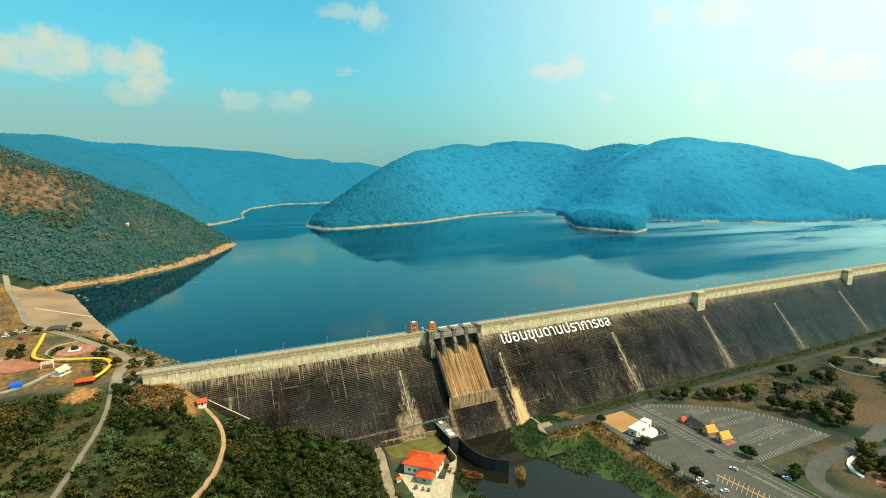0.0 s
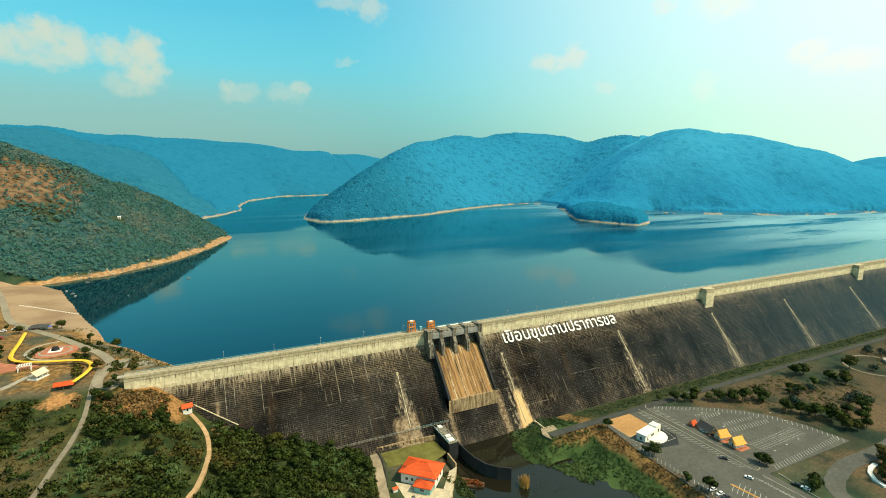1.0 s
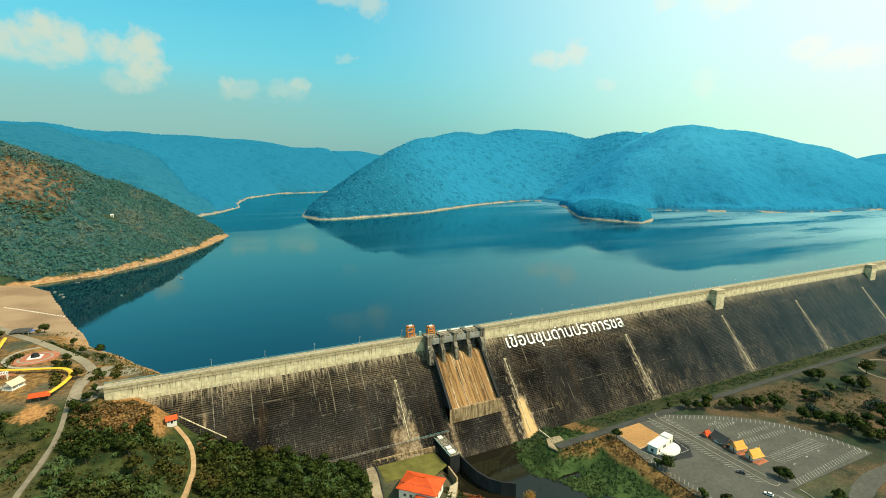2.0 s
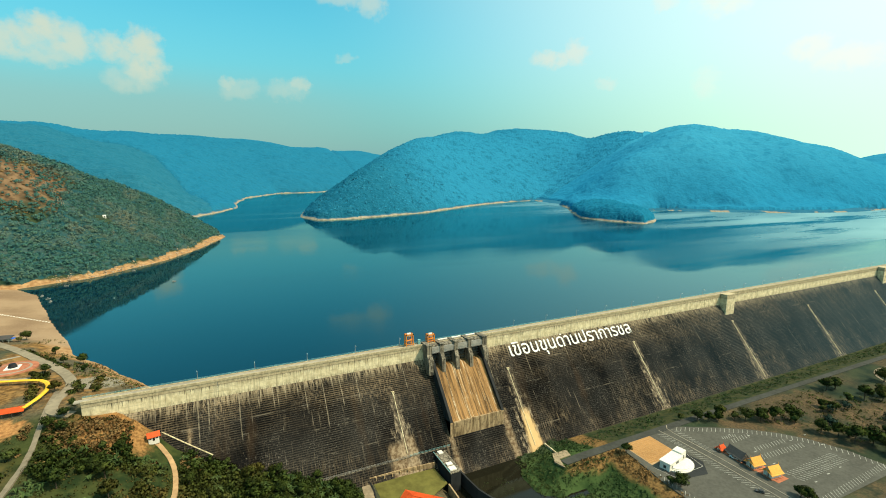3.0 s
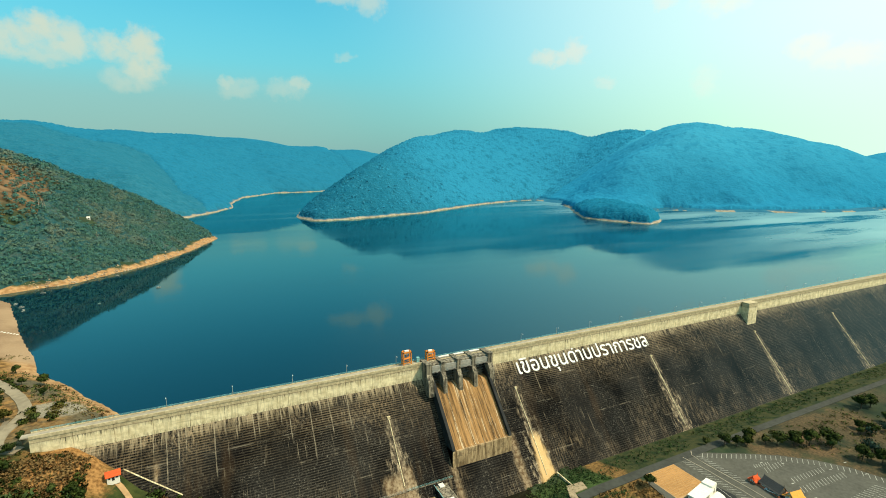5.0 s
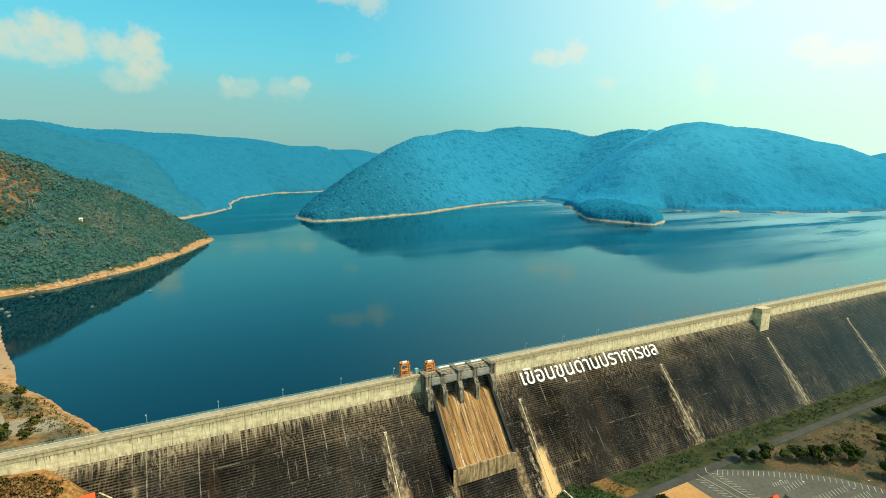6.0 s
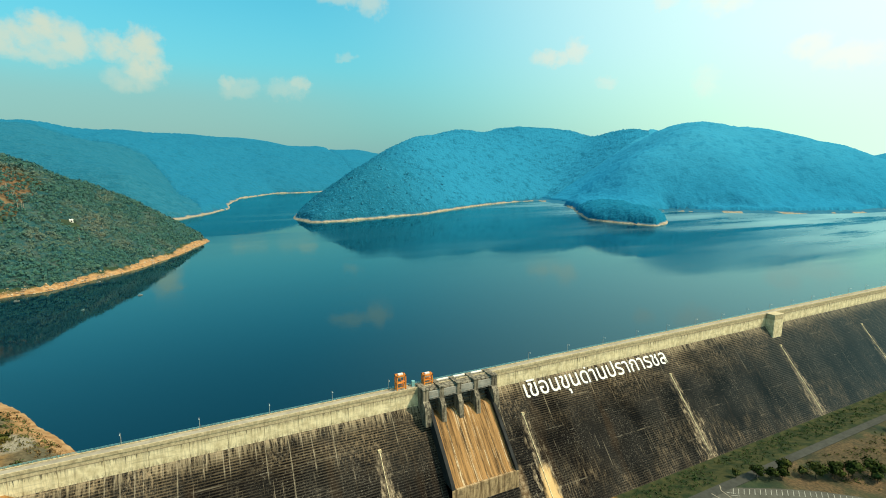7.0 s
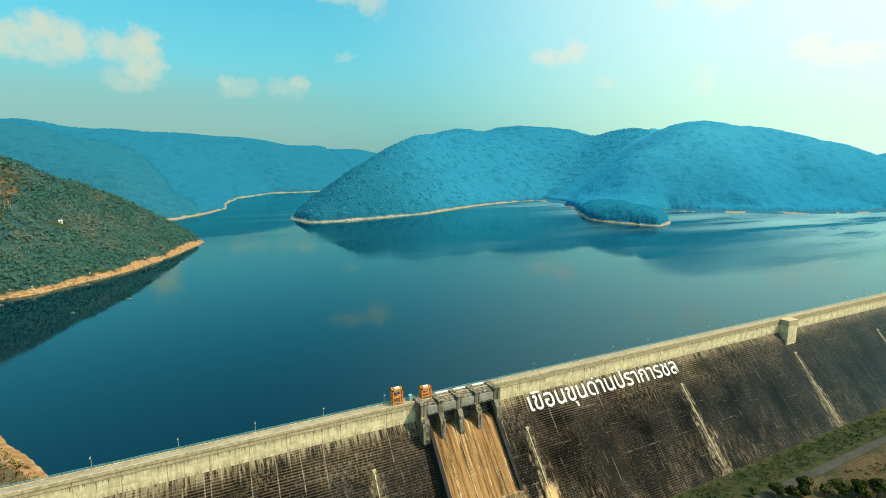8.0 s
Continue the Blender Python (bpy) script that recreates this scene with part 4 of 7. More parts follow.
def build_spillway():
    s = tagged(new("spillway"), "four-bay concrete spillway with brown water stains", "spillway")
    bm = bmesh.new()
    prism(bm, [(FACE_Y + 1, 42.4), (chute_y(41) + 2.4, 42.3), (chute_y(41) + 0.9, 41.8), (chute_y(40.4), 40.4), (chute_y(20), 20), (chute_y(17.2), 17.2), (288.0, 16.3), (288.0, 10.0), (FACE_Y + 1, 10)], 147.0, 181.2)
    part("chute", bm, M_CHUTE, s, "brown streaked chute slab")
    bm = bmesh.new()
    prism(bm, [(288.2, 16.5), (287.3, 16.5), (287.4, 6.4), (300, 6.4), (300, 16.0)], 145.2, 182.8)
    part("flip_lip", bm, M_LIP, s, "stained upright lip block")
    for x0, x1 in ((145.2, 147.0), (181.2, 182.8)):
        bm = bmesh.new()
        prism(bm, [(FACE_Y, 50), (chute_y(50) - 1.0, 50), (chute_y(44) - 3.0, 44), (chute_y(19) - 2.6, 19), (287.5, 16.8), (287.5, 6.6), (FACE_Y, 6.6)], x0, x1)
        part("side_wall", bm, M_DARKWALL, s, "blackened side wall")
    for cx in PIERS:
        w = 1.7 if cx in (PIERS[0], PIERS[-1]) else 1.25
        bm = bmesh.new()
        prism(bm, [(FACE_Y + 3, CREST + 0.5), (313.2, CREST + 0.5), (313.2, 50.5), (310.8, 47.5), (310.4, 45.5), (309.8, 38.2), (FACE_Y + 3, 38)], cx - w, cx + w)
        p = part("pier", bm, M_PIER, s, "streaked dark grey spillway pier")
        part("pier_cap", boxed((cx - w - 0.2, cx + w + 0.2, 312.9, 316.5, CREST + 0.5, CREST + 1.0), bevel=0.06), M_PIER, p)
    return s


build_spillway()

# ---- dam details ----
def build_lettering():
    data = bpy.data.curves.new("lettering", "FONT")
    data.body = "เขื่อนขุนด่านปราการชล"
    data.size, data.offset, data.extrude = 10.0, 0.0, 0.0
    raw = new("lettering_curve", data)
    me = bpy.data.meshes.new_from_object(raw.evaluated_get(bpy.context.evaluated_depsgraph_get()))
    bpy.data.objects.remove(raw)
    co = np.zeros(len(me.vertices) * 3)
    me.vertices.foreach_get("co", co)
    co = co.reshape(-1, 3)
    x0, x1 = co[:, 0].min(), co[:, 0].max()
    # baseline at 0; the tall consonants reach about 0.62 of the size
    u = (co[:, 0] - x0) / (x1 - x0) * 113.5 + 206.0
    v = co[:, 1] * 1.36
    base = Vector((0, face_y(38.4), 38.4))
    up = Vector((0, SLOPE, 1)).normalized()
    out = Vector((0, -1, SLOPE)).normalized()
    # strokes are painted broad: the outline is laid several times, each a little aside
    V, F = [], []
    tri = [tuple(f.vertices) for f in me.polygons]
    for k, (du, dv) in enumerate(((0, 0), (0.1, 0), (-0.1, 0), (0, 0.12), (0, -0.12))):
        o = 0.22 + 0.01 * k
        V.append(np.stack([u + du, base.y + (v + dv) * up.y + out.y * o, base.z + (v + dv) * up.z + out.z * o], 1))
        F += [tuple(i + k * len(co) for i in f) for f in tri]
    ob = link_mesh("lettering", np.concatenate(V).tolist(), F, M_PAINT, DAM)
    tagged(ob, "large white painted Thai lettering")


build_lettering()
DRAINS = (6.2, 117.0, 199.7, 316.5, 436.4, 552.5, 681.0, 803.0, 920.0)


def on_face(x, z, out=0.0):
    return Vector((x, face_y(z) - out * 0.76, z + out * 0.65))


def strip(bm, pts, half, lift, side):
    """A thin raised band along points, side is its sideways direction."""
    s = Vector(side).normalized() * half
    rows = []
    for a, b in zip(pts[:-1], pts[1:]):
        up = (Vector(b) - Vector(a)).cross(s).normalized() * lift
        if up.z < 0:
            up = -up
        rows.append(up)
    rows.append(rows[-1])
    low = [(bm.verts.new(Vector(p) - s), bm.verts.new(Vector(p) + s)) for p in pts]
    top = [(bm.verts.new(Vector(p) - s * 0.8 + u), bm.verts.new(Vector(p) + s * 0.8 + u)) for p, u in zip(pts, rows)]
    for i in range(len(pts) - 1):
        bm.faces.new((top[i][0], top[i][1], top[i + 1][1], top[i + 1][0]))
        bm.faces.new((low[i][0], top[i][0], top[i + 1][0], low[i + 1][0]))
        bm.faces.new((top[i][1], low[i][1], low[i + 1][1], top[i + 1][1]))
    bm.faces.new((low[0][0], low[0][1], top[0][1], top[0][0]))
    bm.faces.new((low[-1][1], low[-1][0], top[-1][0], top[-1][1]))


for dx in DRAINS[1:]:
    bm = bmesh.new()
    z0, z1 = 32.7, 5.4 if dx < 120 else -6.0
    strip(bm, [on_face(dx, z0), on_face(dx, z1)], 0.2, 0.3, (1, 0, 0))
    box(bm, dx - 0.8, dx + 0.8, face_y(z0) - 0.7, face_y(z0) + 0.5, z0 - 0.6, z0 + 0.6)
    part("drain_channel", bm, M_CONCRETE, DAM, "pale drain channel running down the face")

# the walkway along the toe
bm = bmesh.new()
box(bm, 60, 143.5, 284.4, 285.6, 3.8, 4.05)
part("toe_walkway", bm, M_PIER, DAM, "narrow concrete walkway along the toe")
rail = tagged(new("hand_rail"), "teal painted tube railing beside the toe walkway", "railing")
for z in (4.6, 5.15):
    part("rail_tube", boxed((60, 118, 284.45, 284.53, z, z + 0.08)), M_PANEL, rail, "pale grey rail tube")
    part("rail_tube", boxed((118.02, 143.5, 284.45, 284.53, z, z + 0.08)), M_TEAL, rail)
post_mesh = None
for i in range(34):
    x = 60.5 + i * 2.5
    if post_mesh is None:
        ob = part("rail_post", boxed((-0.04, 0.04, 284.45, 284.53, 4.1, 5.2)), M_PANEL, rail)
        post_mesh = ob.data
    else:
        ob = new("rail_post", post_mesh)
        ob.parent = rail
    ob.location.x = x


# gates, gate decks and hoists of the spillway
def build_gates():
    s = bpy.data.objects["spillway"]
    for a, b in zip(PIERS[:-1], PIERS[1:]):
        x0, x1 = a + (1.7 if a == PIERS[0] else 1.25), b - (1.7 if b == PIERS[-1] else 1.25)
        bm = bmesh.new()
        ring = [(319.6 + 2.2 * math.cos(i * math.pi / 16) - 2.2, 42.4 + 9.6 * i / 8) for i in range(9)]
        prism(bm, ring + [(321, 52.0), (321, 42.4)], x0, x1)
        g = part("radial_gate", bm, M_STEEL, s, "dark curved steel gate")
        for k in range(4):
            part("gate_rib", boxed((x0, x1, 316.6, 317.3, 44.2 + k * 1.8, 44.5 + k * 1.8)), M_STEEL, g)
        part("deck", boxed((x0, x1, 314.6, 324.0, CREST - 1.3, CREST - 0.3), bevel=0.08), M_PIER, s, "dark bridge deck slab")
        part("breast_wall", boxed((x0, x1, 313.7, 314.3, CREST - 4.6, CREST - 0.9)), M_PANEL, s, "pale grey breast panel")
        for xa in (x0 + 0.4, x1 - 0.7):
            bm = bmesh.new()
            prism(bm, [(312.8, 51.0), (317.6, 47.0), (317.6, 47.5), (312.8, 51.5)], xa, xa + 0.3)
            part("gate_arm", bm, M_STEEL, g)
        # hoist truss: a rail with two slanting members in front of the panel
        t = part("hoist_truss", boxed((x0, x1, 312.6, 312.7, CREST - 1.6, CREST - 1.48)), M_PANEL, s, "thin pale steel hoist truss")
        bm = bmesh.new()
        strip(bm, [(x0 + 0.3, 312.7, CREST - 1.5), (x1 - 0.4, 312.7, CREST - 4.4)], 0.05, 0.08, (0, 1, 0))
        part("slanting_member", bm, M_PANEL, t)
        part("lower_rail", boxed((x0, x1, 312.6, 312.7, CREST - 4.5, CREST - 4.38)), M_PANEL, t)
    for cx in (157.2, 167.2, 177.9):
        part("hoist_cover", boxed((cx - 3.4, cx + 3.4, 322.4, 323.8, CREST - 0.3, CREST + 0.3), bevel=0.12), M_WHITE, s, "white hoist housing on the deck")


build_gates()


def build_gantry(cx, w, z1, name_label):
    g = tagged(new("gantry_crane"), name_label, "crane")
    y0, y1, z0 = 320.9, 323.7, CREST - 0.6
    for x in (cx - w / 2, cx + w / 2):
        for y in (y0, y1):
            part("leg", boxed((x - 0.3, x + 0.3, y - 0.3, y + 0.3, z0, z1), bevel=0.04), M_ORANGE, g)
    for y in (y0, y1):
        part("beam", boxed((cx - w / 2 - 0.3, cx + w / 2 + 0.3, y - 0.3, y + 0.3, z1 - 0.7, z1)), M_ORANGE, g)
        part("brace", boxed((cx - w / 2, cx + w / 2, y - 0.15, y + 0.15, z0 + 1.2, z0 + 1.6)), M_ORANGE, g)
    for x in (cx - w / 2, cx + w / 2):
        part("side_beam", boxed((x - 0.28, x + 0.28, y0, y1, z1 - 0.7, z1 - 0.02)), M_ORANGE, g)
    c = part("trolley", boxed((cx - 1.3, cx + 1.3, 321.6, 323.0, z1 - 1.9, z1 + 0.5), bevel=0.1), M_WHITE, g, "pale winch housing")
    part("hook_block", boxed((cx - 0.35, cx + 0.35, 322.0, 322.6, z1 - 3.0, z1 - 1.9)), M_ORANGE, c)
    part("platform", boxed((cx - w / 2, cx + w / 2, y0, y1, z0 + (z1 - z0) * 0.45, z0 + (z1 - z0) * 0.45 + 0.25)), M_ORANGE, g)
    return g


build_gantry(133.2, 4.6, 63.2, "tall orange steel gantry crane on the crest")
build_gantry(148.0, 4.6, 61.0, "low orange steel gantry crane on the crest")
tagged(part("control_cabinet", boxed((139.5, 141.2, 322.2, 323.6, CREST - 0.6, CREST + 2.4), bevel=0.1), M_TEAL), "teal steel control cabinet on the crest", "cabinet")


def build_lamp():
    p = tagged(new("street_lamp"), "thin grey street lamp on the crest parapet", "lamp", "crest lamps")
    bm = bmesh.new()
    bmesh.ops.create_cone(bm, cap_ends=True, segments=8, radius1=0.13, radius2=0.07, depth=5.0, matrix=Matrix.Translation((0, 0, 2.5)))
    part("pole", bm, M_PANEL, p)
    part("arm", boxed((-0.05, 0.05, -1.4, 0.05, 4.9, 5.0)), M_PANEL, p)
    part("lamp_head", boxed((-0.15, 0.15, -1.9, -1.3, 4.85, 5.02), bevel=0.04), M_WHITE, p)
    return p


lamp = build_lamp()
lamp.location = (12.7, BACK_Y - 0.2, CREST - 0.1)
for i in range(1, 34):
    x = 12.7 + i * 28.7
    if not 140 < x < 186:
        copy_thing(lamp, pose(x, BACK_Y - 0.2, CREST - 0.1))

# crest railing on the upstream side
crest_rail = tagged(new("crest_railing"), "pale blue-grey tube railing on the upstream parapet", "railing")
for z in (0.35, 0.75):
    part("rail_tube", boxed((LEFT, 1200, BACK_Y - 0.2, BACK_Y - 0.08, CREST - 0.1 + z, CREST + z)), M_TEAL, crest_rail)
made = part("rail_post", boxed((-0.06, 0.06, BACK_Y - 0.2, BACK_Y - 0.08, CREST - 0.1, CREST + 0.75)), M_TEAL, crest_rail).data
for i in range(130):
    ob = new("rail_post", made)
    ob.parent, ob.location.x = crest_rail, LEFT + 2 + i * 4.0


# ---- below the dam ----
def drape(pts, half, lift, step=2.5):
    """Left and right edges of a way laid on the land along points."""
    P = [Vector((x, y, 0)) for x, y in pts]
    dense = []
    for i in range(len(P) - 1):
        a, b, c, d = P[max(i - 1, 0)], P[i], P[i + 1], P[min(i + 2, len(P) - 1)]
        k = max(2, int((c - b).length / step))
        for j in range(k):
            t = j / k
            dense.append(0.5 * (2 * b + (c - a) * t + (2 * a - 5 * b + 4 * c - d) * t * t + (3 * b - a - 3 * c + d) * t ** 3))
    dense.append(P[-1])
    L, R = [], []
    for i, p in enumerate(dense):
        t = (dense[min(i + 1, len(dense) - 1)] - dense[max(i - 1, 0)]).normalized()
        s = Vector((-t.y, t.x, 0)) * half * (1 + 0.05 * math.sin(i * 1.7) * math.cos(i * 0.37))
        L.append(p + s), R.append(p - s)
    h = height([(p.x, p.y) for p in L + R])
    hc = height([(p.x, p.y) for p in dense])
    k = len(dense)
    for i in range(k):
        z = max(h[i], h[i + k], hc[i]) + lift
        L[i].z = R[i].z = z
    return L, R


def way(name, pts, half, mat, label, category="road", lift=0.3):
    L, R = drape(pts, half, lift)
    k = len(L)
    verts = [*L, *R, *[v - Vector((0, 0, 1.2)) for v in L], *[v - Vector((0, 0, 1.2)) for v in R]]
    faces = []
    for i in range(k - 1):
        faces += [(i, i + k, i + k + 1, i + 1), (i, i + 1, i + 1 + 2 * k, i + 2 * k), (i + k + 1, i + k, i + 3 * k, i + 3 * k + 1)]
    ob = link_mesh(name, verts, faces, mat)
    return tagged(ob, label, category, kind="structure")


way("road_hill", [(-54, 352), (-54, 330), (-53, 310), (-53, 287), (-53.5, 269), (-55, 254), (-56.5, 237), (-58.5, 221), (-62, 200), (-66, 170)], 1.05, M_LANE, "narrow pale concrete lane down the hillside")
way("path_hut", [(-7, 306), (-3, 301), (1, 289), (2, 272), (0, 254), (-4, 236), (-9, 221), (-14, 205), (-20, 180)], 1.05, M_DIRT, "worn orange dirt path on the hillside", "path")
way("road_powerhouse", [(91, 291), (90, 276), (86, 255), (82, 236), (80, 222), (82, 200), (88, 170)], 2.6, M_TRACKTAN, "pale concrete access lane beside the lawn")


def flat(name, outline, mat, label, category, z=0.0, deep=0.5):
    bm = bmesh.new()
    slab(bm, outline, z - deep, z)
    return tagged(part(name, bm, mat), label, category, kind="structure")


# level ground, roads and the car park
arc = [(289, 246), (311, 234), (327, 224), (341, 212), (351, 199), (358, 182), (361.5, 159)]
flat("road_toe", [(198, 244), (197, 249), (210, 250), (290, 250.5), (420, 250), (700, 249), (900, 250), (900, 245.5), (700, 244.5), (420, 245.4), (292, 245.2), (280, 245.2)], M_ROADDARK, "grey asphalt service road along the dam toe", "road", 0.12)
flat("car_park_east", [(281.6, 247.5)] + arc + [(281.6, 160.5)], M_ASPHALT, "grey asphalt car park with white bays", "car park", 0.10)
flat("car_park_west", [(238, 100), (232, 160), (234, 210), (238, 240), (246, 245), (281.5, 245), (281.5, 60), (244, 60)], M_ASPHALT, "worn grey asphalt car park", "car park", 0.14)
court = flat("paved_court", [(241, 245), (264.5, 245), (264.5, 224), (241, 222.5)], M_DIRT, "square court of orange paving tiles", "paving", 0.16)
tile_mesh = None
for i in range(16):
    for k in range(14):
        if tile_mesh is None:
            tile = part("tile", boxed((-0.62, 0.62, -0.62, 0.62, -0.02, 0.03)), M_COURT, court)
            tile_mesh = tile.data
        else:
            tile = new("tile", tile_mesh)
            tile.parent = court
        tile.location = (242.3 + i * 1.42, 224.6 + k * 1.5, 0.19)
bend = [(760, 140), (520, 148), (420, 150), (383, 146), (358, 145.5), (333, 146.5), (315, 143.5), (303, 139), (296.5, 133), (294, 122), (298, 100), (308, 60)]
way("road_east", bend, 4.6, M_ASPHALT, "curving grey asphalt road", lift=0.12)

bays = tagged(new("bay_markings"), "white painted parking bay lines", "road marking", kind="structure")
line = part("bay_line", boxed((-0.11, 0.11, -2.4, 2.4, 0.0, 0.02)), M_BAY, bays)
line_mesh = line.data
used = [False]


def bay(x, y, turn, z=0.165, long=1.0):
    ob = line if not used[0] else new("bay_line", line_mesh)
    used[0] = True
    ob.parent = bays
    ob.location, ob.rotation_euler.z, ob.scale.y = (x, y, z), radians(turn), long


def along(pts, step):
    out, left = [], 0.0
    for (ax, ay), (bx, by) in zip(pts[:-1], pts[1:]):
        d = math.hypot(bx - ax, by - ay)
        t = left
        while t < d:
            out.append((ax + (bx - ax) * t / d, ay + (by - ay) * t / d, math.degrees(math.atan2(by - ay, bx - ax))))
            t += step
        left = t - d
    return out


for x, y, a in along([(x - 2.0, y - 2.6) for x, y in arc[:-1]] + [(359, 161)], 2.75):
    bay(x, y, -56, 0.12, 1.05)
for i in range(27):
    bay(291 + i * 2.6, 162.6 + i * 0.07, -36, 0.12, 1.0)
for i in range(30):
    bay(272.6 + i * 0.04, 243 - i * 2.45, 55, 0.165, 1.0)
for i in range(12):
    bay(284.9, 243 - i * 2.4, 55, 0.12, 0.9)
for i in range(15):
    bay(306 + i * 2.45, 199.8 - i * 0.2, -36, 0.12)
for i in range(11):
    bay(310 + i * 2.5, 206.5 - i * 0.15, -36, 0.12, 0.9)
for i in range(18):
    bay(302 + i * 2.55, 183.0, 24, 0.12), bay(302.6 + i * 2.55, 178.0, 24, 0.12)
for i in range(7):
    bay(306 + i * 2.5, 218.4, -36, 0.12), bay(304 + i * 1.6, 223.5 - i * 0.3, -36, 0.12, 0.6)
for i in range(24):
    bay(250.4 + i * 0.38, 161 - i * 2.5, -64), bay(256.2 + i * 0.38, 161 - i * 2.5, -64)
for i in range(22):
    bay(271.0 + i * 0.1, 160 - i * 2.6, 24)
for i in range(29):
    bay(236.6 if i < 9 else 237.5, 213 - i * 2.6, -50, 0.165, 0.8)
for x, y in ((311, 224), (321, 218), (307, 205), (354, 203), (305, 193), (308, 173), (322, 174), (335, 174.5), (339, 203), (352, 192)):
    ob = new("arrow_mark", line_mesh)
    ob.parent, ob.location, ob.rotation_euler.z, ob.scale = bays, (x, y, 0.125), radians(80), (2.2, 0.35, 1)


def wall_along(name, pts, half, z0, z1, mat, label, category="wall"):
    P = [Vector((x, y, 0)) for x, y in pts]
    bm = bmesh.new()
    rows = []
    for i, p in enumerate(P):
        t = (P[min(i + 1, len(P) - 1)] - P[max(i - 1, 0)]).normalized()
        s = Vector((-t.y, t.x, 0)) * half
        rows.append([bm.verts.new((p + k * s).xy.to_tuple() + (z,)) for k, z in ((-1, z0), (-1, z1), (1, z1), (1, z0))])
    for a, b in zip(rows[:-1], rows[1:]):
        for i in range(4):
            bm.faces.new((a[i], a[(i + 1) % 4], b[(i + 1) % 4], b[i]))
    bm.faces.new(rows[0][::-1]), bm.faces.new(rows[-1])
    return tagged(part(name, bm, mat), label, category, kind="structure")


def kerb_line(name, pts, half, label, z1=0.28, mat=M_TRACK):
    return wall_along(name, pts, half, -0.4, z1, mat, label, "kerb")



kerb_line("kerb_west", [(275, 247), (276.6, 232), (277, 215), (277, 168)], 0.2, "pale kerb beside the lane between the car parks")
kerb_line("kerb_east", [(285, 249.5), (281.8, 246.5), (281, 240), (282, 219), (282, 166)], 0.2, "pale kerb beside the lane between the car parks")
kerb_line("kerb_end", [(277, 168), (278.4, 165.4), (281.8, 165.8)], 0.2, "pale rounded kerb end")
kerb_line("kerb_south", [(276.4, 161), (277.4, 130), (280, 60)], 0.2, "pale kerb beside the car park")
kerb_line("kerb_verge", [(286.5, 158.5), (283.5, 140), (284, 125), (288, 112)], 0.2, "pale kerb beside the grass verge")
flat("median_strip", [(252.4, 164), (253.8, 164), (264, 98), (262.6, 98)], M_COURT, "orange paved strip between two rows of bays", "kerb", 0.3, 0.5)

# ---- buildings ----
def gable(bm, x0, x1, y0, y1, z0, z1, over=0.5, thick=0.22):
    """A pitched roof with its ridge along x."""
    ym = (y0 + y1) / 2
    for s in (-1, 1):
        e = (y1 if s > 0 else y0) + s * over
        zz = z0 - over * (z1 - z0) / ((y1 - y0) / 2)
        a = [bm.verts.new(p) for p in ((x0 - over, ym, z1), (x1 + over, ym, z1), (x1 + over, e, zz), (x0 - over, e, zz))]
        b = [bm.verts.new((v.co.x, v.co.y, v.co.z - thick)) for v in a]
        bm.faces.new(a), bm.faces.new(b[::-1])
        for i in range(4):
            bm.faces.new((a[i], a[(i + 1) % 4], b[(i + 1) % 4], b[i]))


def hip(bm, x0, x1, y0, y1, z0, z1, over=0.9):
    x0, x1, y0, y1 = x0 - over, x1 + over, y0 - over, y1 + over
    k = (y1 - y0) / 2
    low = [bm.verts.new(p) for p in ((x0, y0, z0), (x1, y0, z0), (x1, y1, z0), (x0, y1, z0))]
    base = [bm.verts.new(v.co - Vector((0, 0, 0.3))) for v in low]
    r = [bm.verts.new((x0 + k, y0 + k, z1)), bm.verts.new((x1 - k, y0 + k, z1))]
    bm.faces.new((low[0], low[1], r[1], r[0])), bm.faces.new((low[2], low[3], r[0], r[1]))
    bm.faces.new((low[1], low[2], r[1])), bm.faces.new((low[3], low[0], r[0]))
    for i in range(4):
        bm.faces.new((base[i], base[(i + 1) % 4], low[(i + 1) % 4], low[i]))
    bm.faces.new(base[::-1])


def windows(parent, spots, mat_frame=M_WHITE):
    """Window openings: each is a frame that stands proud, with a dark pane in it. Spots: x, y, z, width, height, facing x or y."""
    for x, y, z, w, h, way_ in spots:
        if way_ == "y":
            f = part("window", boxed((x - w / 2 - 0.12, x + w / 2 + 0.12, y - 0.05, y + 0.05, z - 0.12, z + h + 0.12)), mat_frame, parent)
            part("pane", boxed((x - w / 2, x + w / 2, y - 0.08, y + 0.08, z, z + h)), M_GLASS, f)
        else:
            f = part("window", boxed((x - 0.05, x + 0.05, y - w / 2 - 0.12, y + w / 2 + 0.12, z - 0.12, z + h + 0.12)), mat_frame, parent)
            part("pane", boxed((x - 0.08, x + 0.08, y - w / 2, y + w / 2, z, z + h)), M_GLASS, f)


